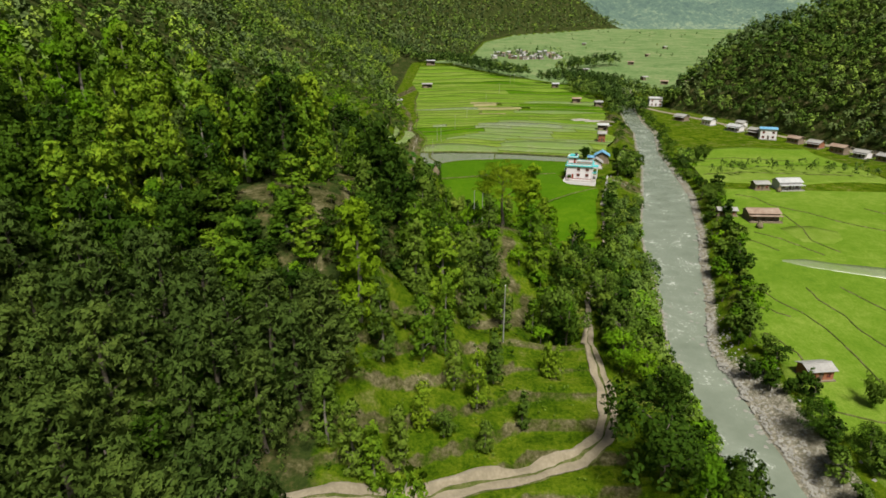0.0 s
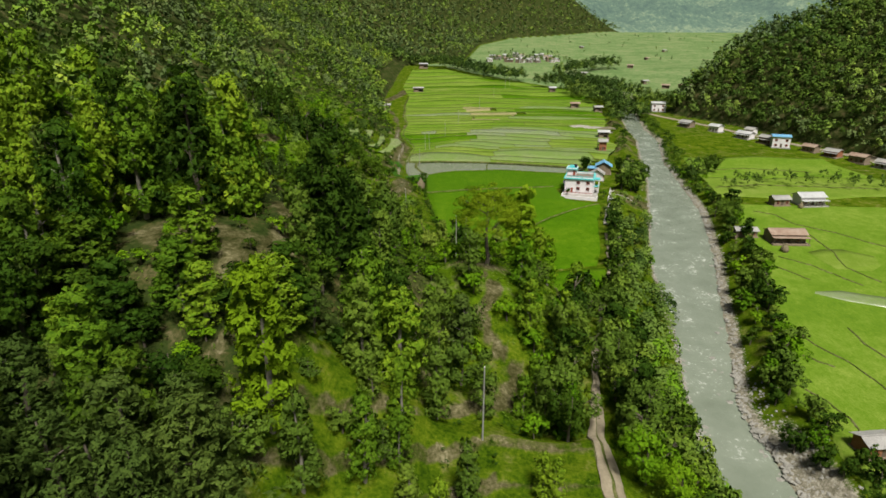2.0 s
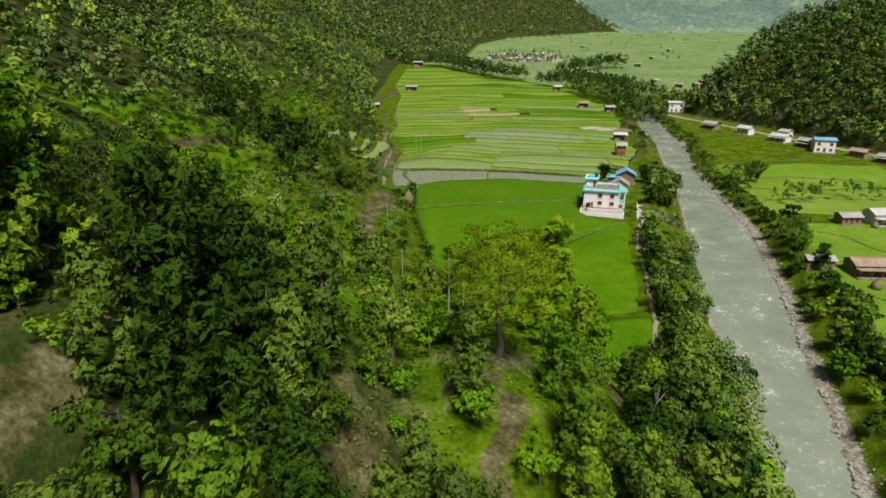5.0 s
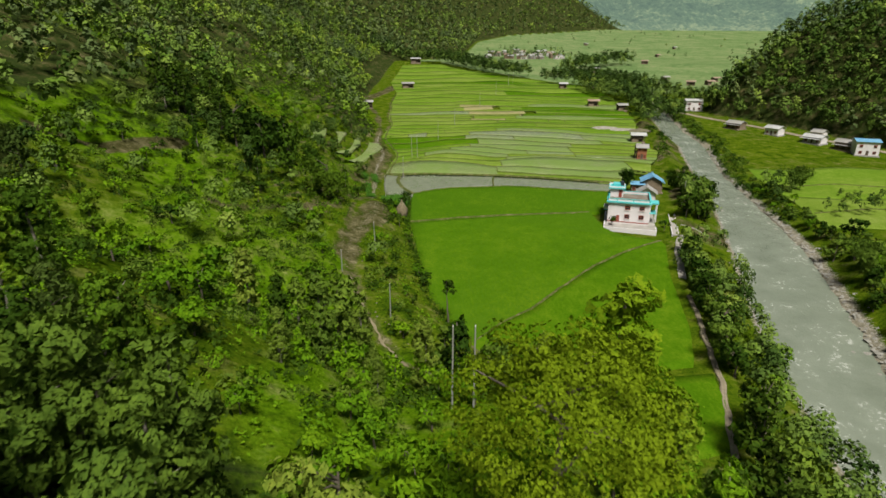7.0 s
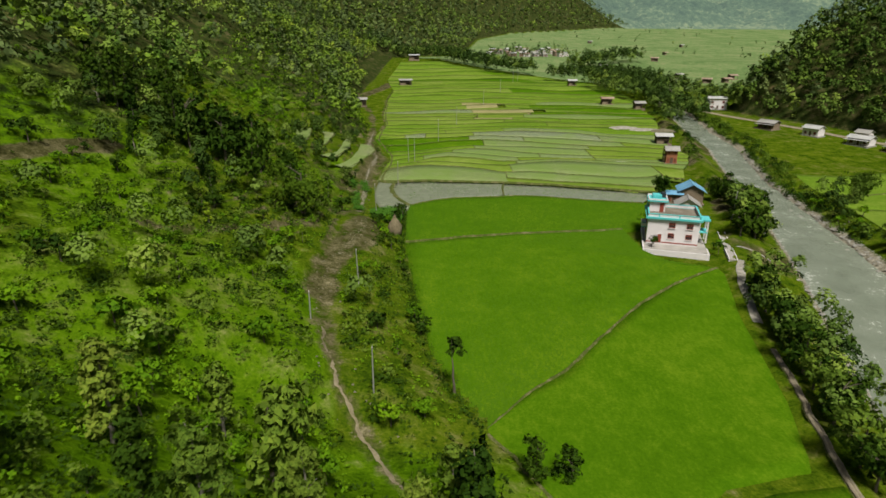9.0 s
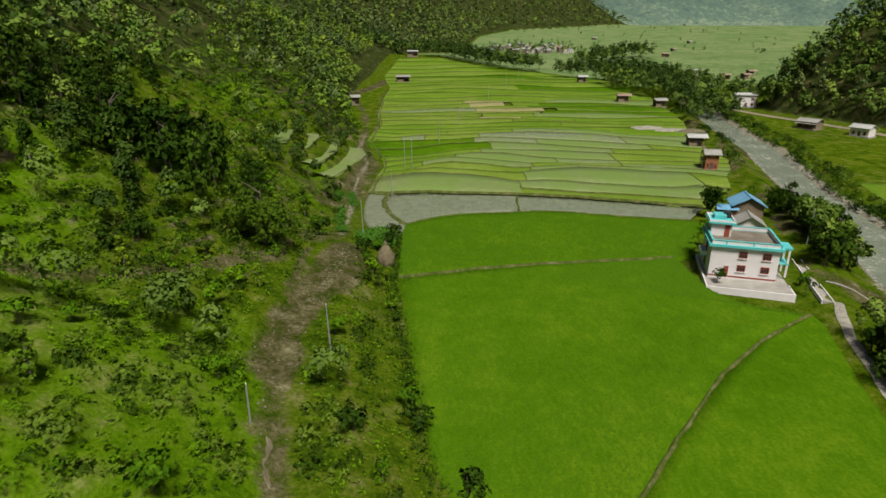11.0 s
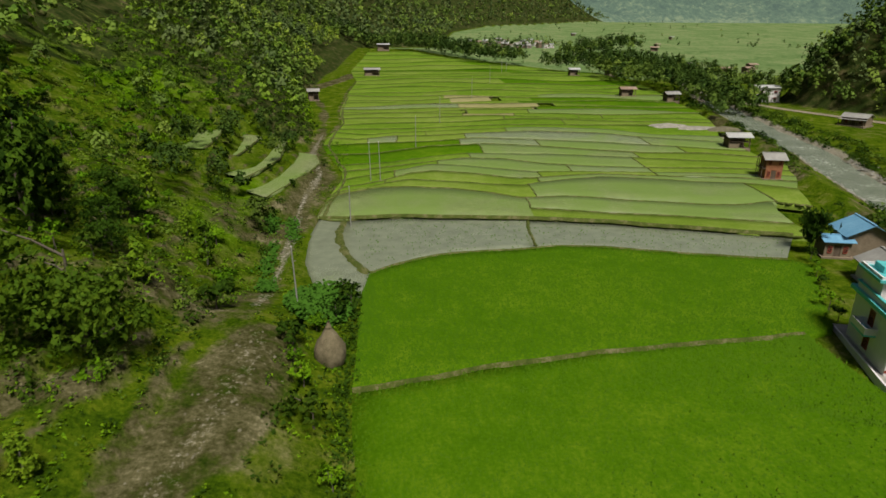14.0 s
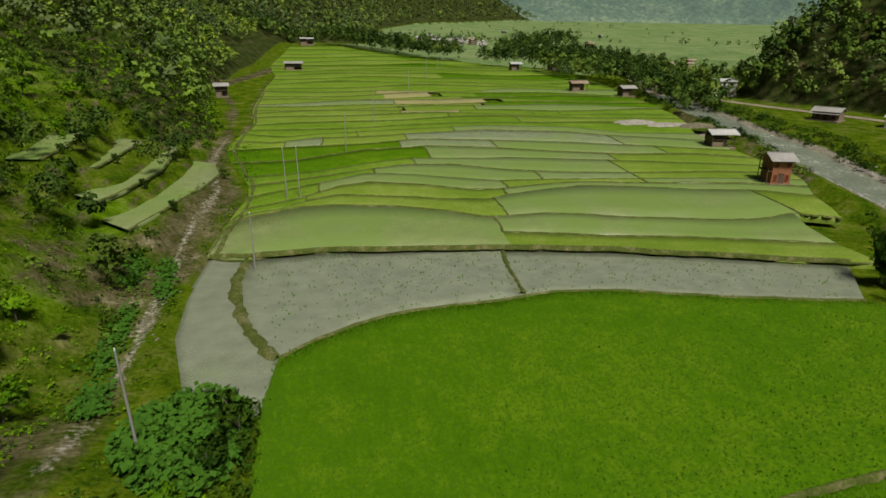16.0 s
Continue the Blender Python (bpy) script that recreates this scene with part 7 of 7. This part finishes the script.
# the village farther up the valley
walls, roofs = [WHITE_WALL, MUD, CONCRETE, WHITE_WALL], [TIN_GREY, TIN_RUST, TIN_PALE]
for k in range(34):
    a, q = r.uniform(0, 6.28), math.sqrt(r.uniform())
    x, y = 122 + 50 * q * math.cos(a), 880 + 62 * q * math.sin(a)
    house("distant_house", x, y, r.uniform(5, 9), r.uniform(4, 6), r.uniform(2.6, 5.2), r.uniform(-30, 30), walls[k % 4], roofs[k % 3], "small distant village house with a tin roof", rise=1.2, grp="houses of the far village")
for x, y in ((150, 640), (215, 700), (175, 760), (300, 900), (360, 1000), (240, 1050), (205, 560), (222, 565), (236, 585), (196, 590)):
    shed("distant_shed", x, y, 6, 4, 3.0, r.uniform(-30, 30), roofs[int(r.integers(3))], "lone shed in the distant fields", None, False, "sheds in the far fields")
X, Y, U, R9 = jitter(72, 180, 815, 945, 9, 94)
k = U < 0.5
forest(np.stack([X, Y, land(X, Y)], 1)[k], DARK_ROW, 95, "tree_row", "trees among the houses of the far village", 0.9, 6, 1.2, 6)
X, Y, U, R9 = jitter(150, 520, 700, 1350, 34, 96)
k = U < 0.3
forest(np.stack([X, Y, land(X, Y)], 1)[k], DARK_ROW, 97, "tree_row", "scattered trees in the distant fields", 0.8, 6, 1.2, 6)


def heap(name, x, y, rx, ry, h, mat, label, seed):
    """A low uneven heap of loose material."""
    r = np.random.default_rng(seed)
    n, rows = 22, 7
    v = []
    for k in range(rows):
        f = k / (rows - 1)
        for j in range(n):
            a = j * 2 * math.pi / n
            w = (1 - f) * (1 + 0.12 * math.sin(3 * a + seed) + 0.06 * r.normal())
            v.append((rx * w * math.cos(a), ry * w * math.sin(a), h * f ** 0.8 - 0.3 * (k == 0) + 0.03 * r.normal()))
    f = [(k * n + j, k * n + (j + 1) % n, (k + 1) * n + (j + 1) % n, (k + 1) * n + j) for k in range(rows - 1) for j in range(n)]
    ob = piece(name, mesh_of(name, v, f, mat, True))
    ob.matrix_basis = pose(x, y, terrace_z(x, y) + 0.1)
    return tagged(ob, label, "heap", "heaps of building material")


heap("sand_heap", 85, 367, 6.5, 3.0, 0.8, GRAVEL, "pale heap of sand and gravel by the riverside shed", 1)
heap("sand_heap", 93, 364, 7.0, 3.5, 0.4, GRAVEL, "spread grey gravel by the riverside shed", 2)
heap("earth_heap", 100, 361, 5.5, 3.0, 1.0, RUBBLE, "heap of brown earth by the river", 3)


# ---- bamboo across the river ----
def bamboo(x, y, h, seed, label, leaf="alder", spread=1.0):
    r = np.random.default_rng(seed)
    root = tagged(new("bamboo_clump"), label, "bamboo", "bamboo clumps")
    root.matrix_basis = pose(x, y, land_z(x, y))
    cs, outs = [], []
    for k in range(16):
        a = r.uniform(0, 6.28)
        reach = h * r.uniform(0.15, 0.5) * spread
        t = np.linspace(0, 1, 8)
        p = np.stack([math.cos(a) * reach * t ** 2.2, math.sin(a) * reach * t ** 2.2, h * r.uniform(0.75, 1.05) * (t - 0.25 * t ** 3)], 1)
        tv, tf = tube(p, 0.07 * (1.1 - t), 5)
        piece("culm", mesh_of("culm", tv, tf, LEAF["shrub"], True), root)
        for q in range(60):
            s = r.uniform(0.3, 1.0)
            c = np.array([np.interp(s, t, p[:, i]) for i in range(3)]) + r.normal(size=3) * 0.4
            cs.append(c)
            outs.append((math.cos(a), math.sin(a), 0.4))
    v, f = leaves(np.array(cs), np.array(outs), r.uniform(0.5, 1.0, len(cs)), r, 0.5, 0.8, 0.4)
    piece("foliage", mesh_of("foliage", v, f, SPRAY[leaf]), root)
    return root


bamboo(118, 268, 11, 1, "tall arching bamboo clump on the river bank")
bamboo(123, 272, 9, 2, "arching bamboo clump on the river bank")
bamboo(97, 204, 10, 3, "dense drooping bamboo clump beside the farm")
bamboo(100, 208, 9, 4, "dense drooping bamboo clump beside the farm")
bamboo(66, 269.5, 7.5, 6, "dark fan-shaped clump of upright fronds behind the white house", "dark", 0.75)
bamboo(80.5, 270, 7, 7, "tall leafy clump beside the blue-roofed house", "dark", 0.6)
bamboo(80, 92, 7, 5, "arching bamboo clump beside the brick hut")

# ---- rice plants standing over the near fields ----
r = np.random.default_rng(98)


def rice_plants(name, label, a, b, count, zs, leaf, tall):
    a, b = resample(a, 200), resample(b, 200)
    i, t = r.integers(0, 200, count), r.uniform(0, 1, count)[:, None]
    p = a[i, :2] * (1 - t) + b[i, :2] * t + r.normal(size=(count, 2)) * 0.15
    z = zs(p[:, 0], p[:, 1])
    ang, h = r.normal(size=count) * 0.5, tall * r.uniform(0.6, 1.3, count)
    dx, dy = np.cos(ang) * 0.1, np.sin(ang) * 0.1
    lean = r.normal(size=(count, 2)) * 0.03
    v = np.stack([np.stack([p[:, 0] - dx, p[:, 1] - dy, z], 1), np.stack([p[:, 0] + dx, p[:, 1] + dy, z], 1), np.stack([p[:, 0] + lean[:, 0], p[:, 1] + lean[:, 1], z + h], 1)], 1)
    return tagged(piece(name, mesh_of(name, v.reshape(-1, 3), np.arange(3 * count).reshape(count, 3), LEAF[leaf], False, np.tile((0.0, -0.35, 1.0), (3 * count, 1)) + r.normal(size=(3 * count, 3)) * 0.15)), label, "rice", kind="stuff")


rice_plants("rice_seedlings", "sparse rice seedlings in the flooded field", NEAR[:6], POND_TOP[:4], 420, flat(0.48), "rice", 0.2)
rice_plants("rice_seedlings", "sparse rice seedlings in the flooded field", NEAR[5:], POND_TOP[3:], 300, flat(0.48), "rice", 0.2)
rice_plants("rice_plants", "dense bright green rice plants in the wide field", F_LEFT + B1[1:], B2 + [(53, 224), (49, 230), (48, 243)], 22000, slope_field, "rice", 0.24)
rice_plants("rice_plants", "dense bright green rice plants below the flooded field", B1 + [(52, 244.5)], [(-1, 256)] + NEAR + [(62, 263)], 18000, slope_field, "rice", 0.24)

# leafy crop rows on the bank above the stony track
r = np.random.default_rng(99)
for line in ([(-14.5, 262), (-15, 268), (-15.6, 275)], [(-13.2, 277), (-14.5, 283), (-15.2, 288)], [(-12.5, 255), (-13.5, 260)], [(-17.5, 280), (-18.5, 288)]):
    p = resample(line, 160)[r.integers(0, 160, 420)] + r.normal(size=(420, 2)) * 0.55
    c = np.stack([p[:, 0], p[:, 1], land(p[:, 0], p[:, 1]) + r.uniform(0.1, 0.75, 420)], 1)
    v, f = leaves(c, np.tile((0.0, -0.3, 1.0), (420, 1)), r.uniform(0.22, 0.5, 420), r, 0.1, 0.8, 0.85)
    tagged(piece("crop_row", mesh_of("crop_row", v, f, LEAF["banana"])), "row of broad-leaved green plants on the bank", "crop", kind="stuff")
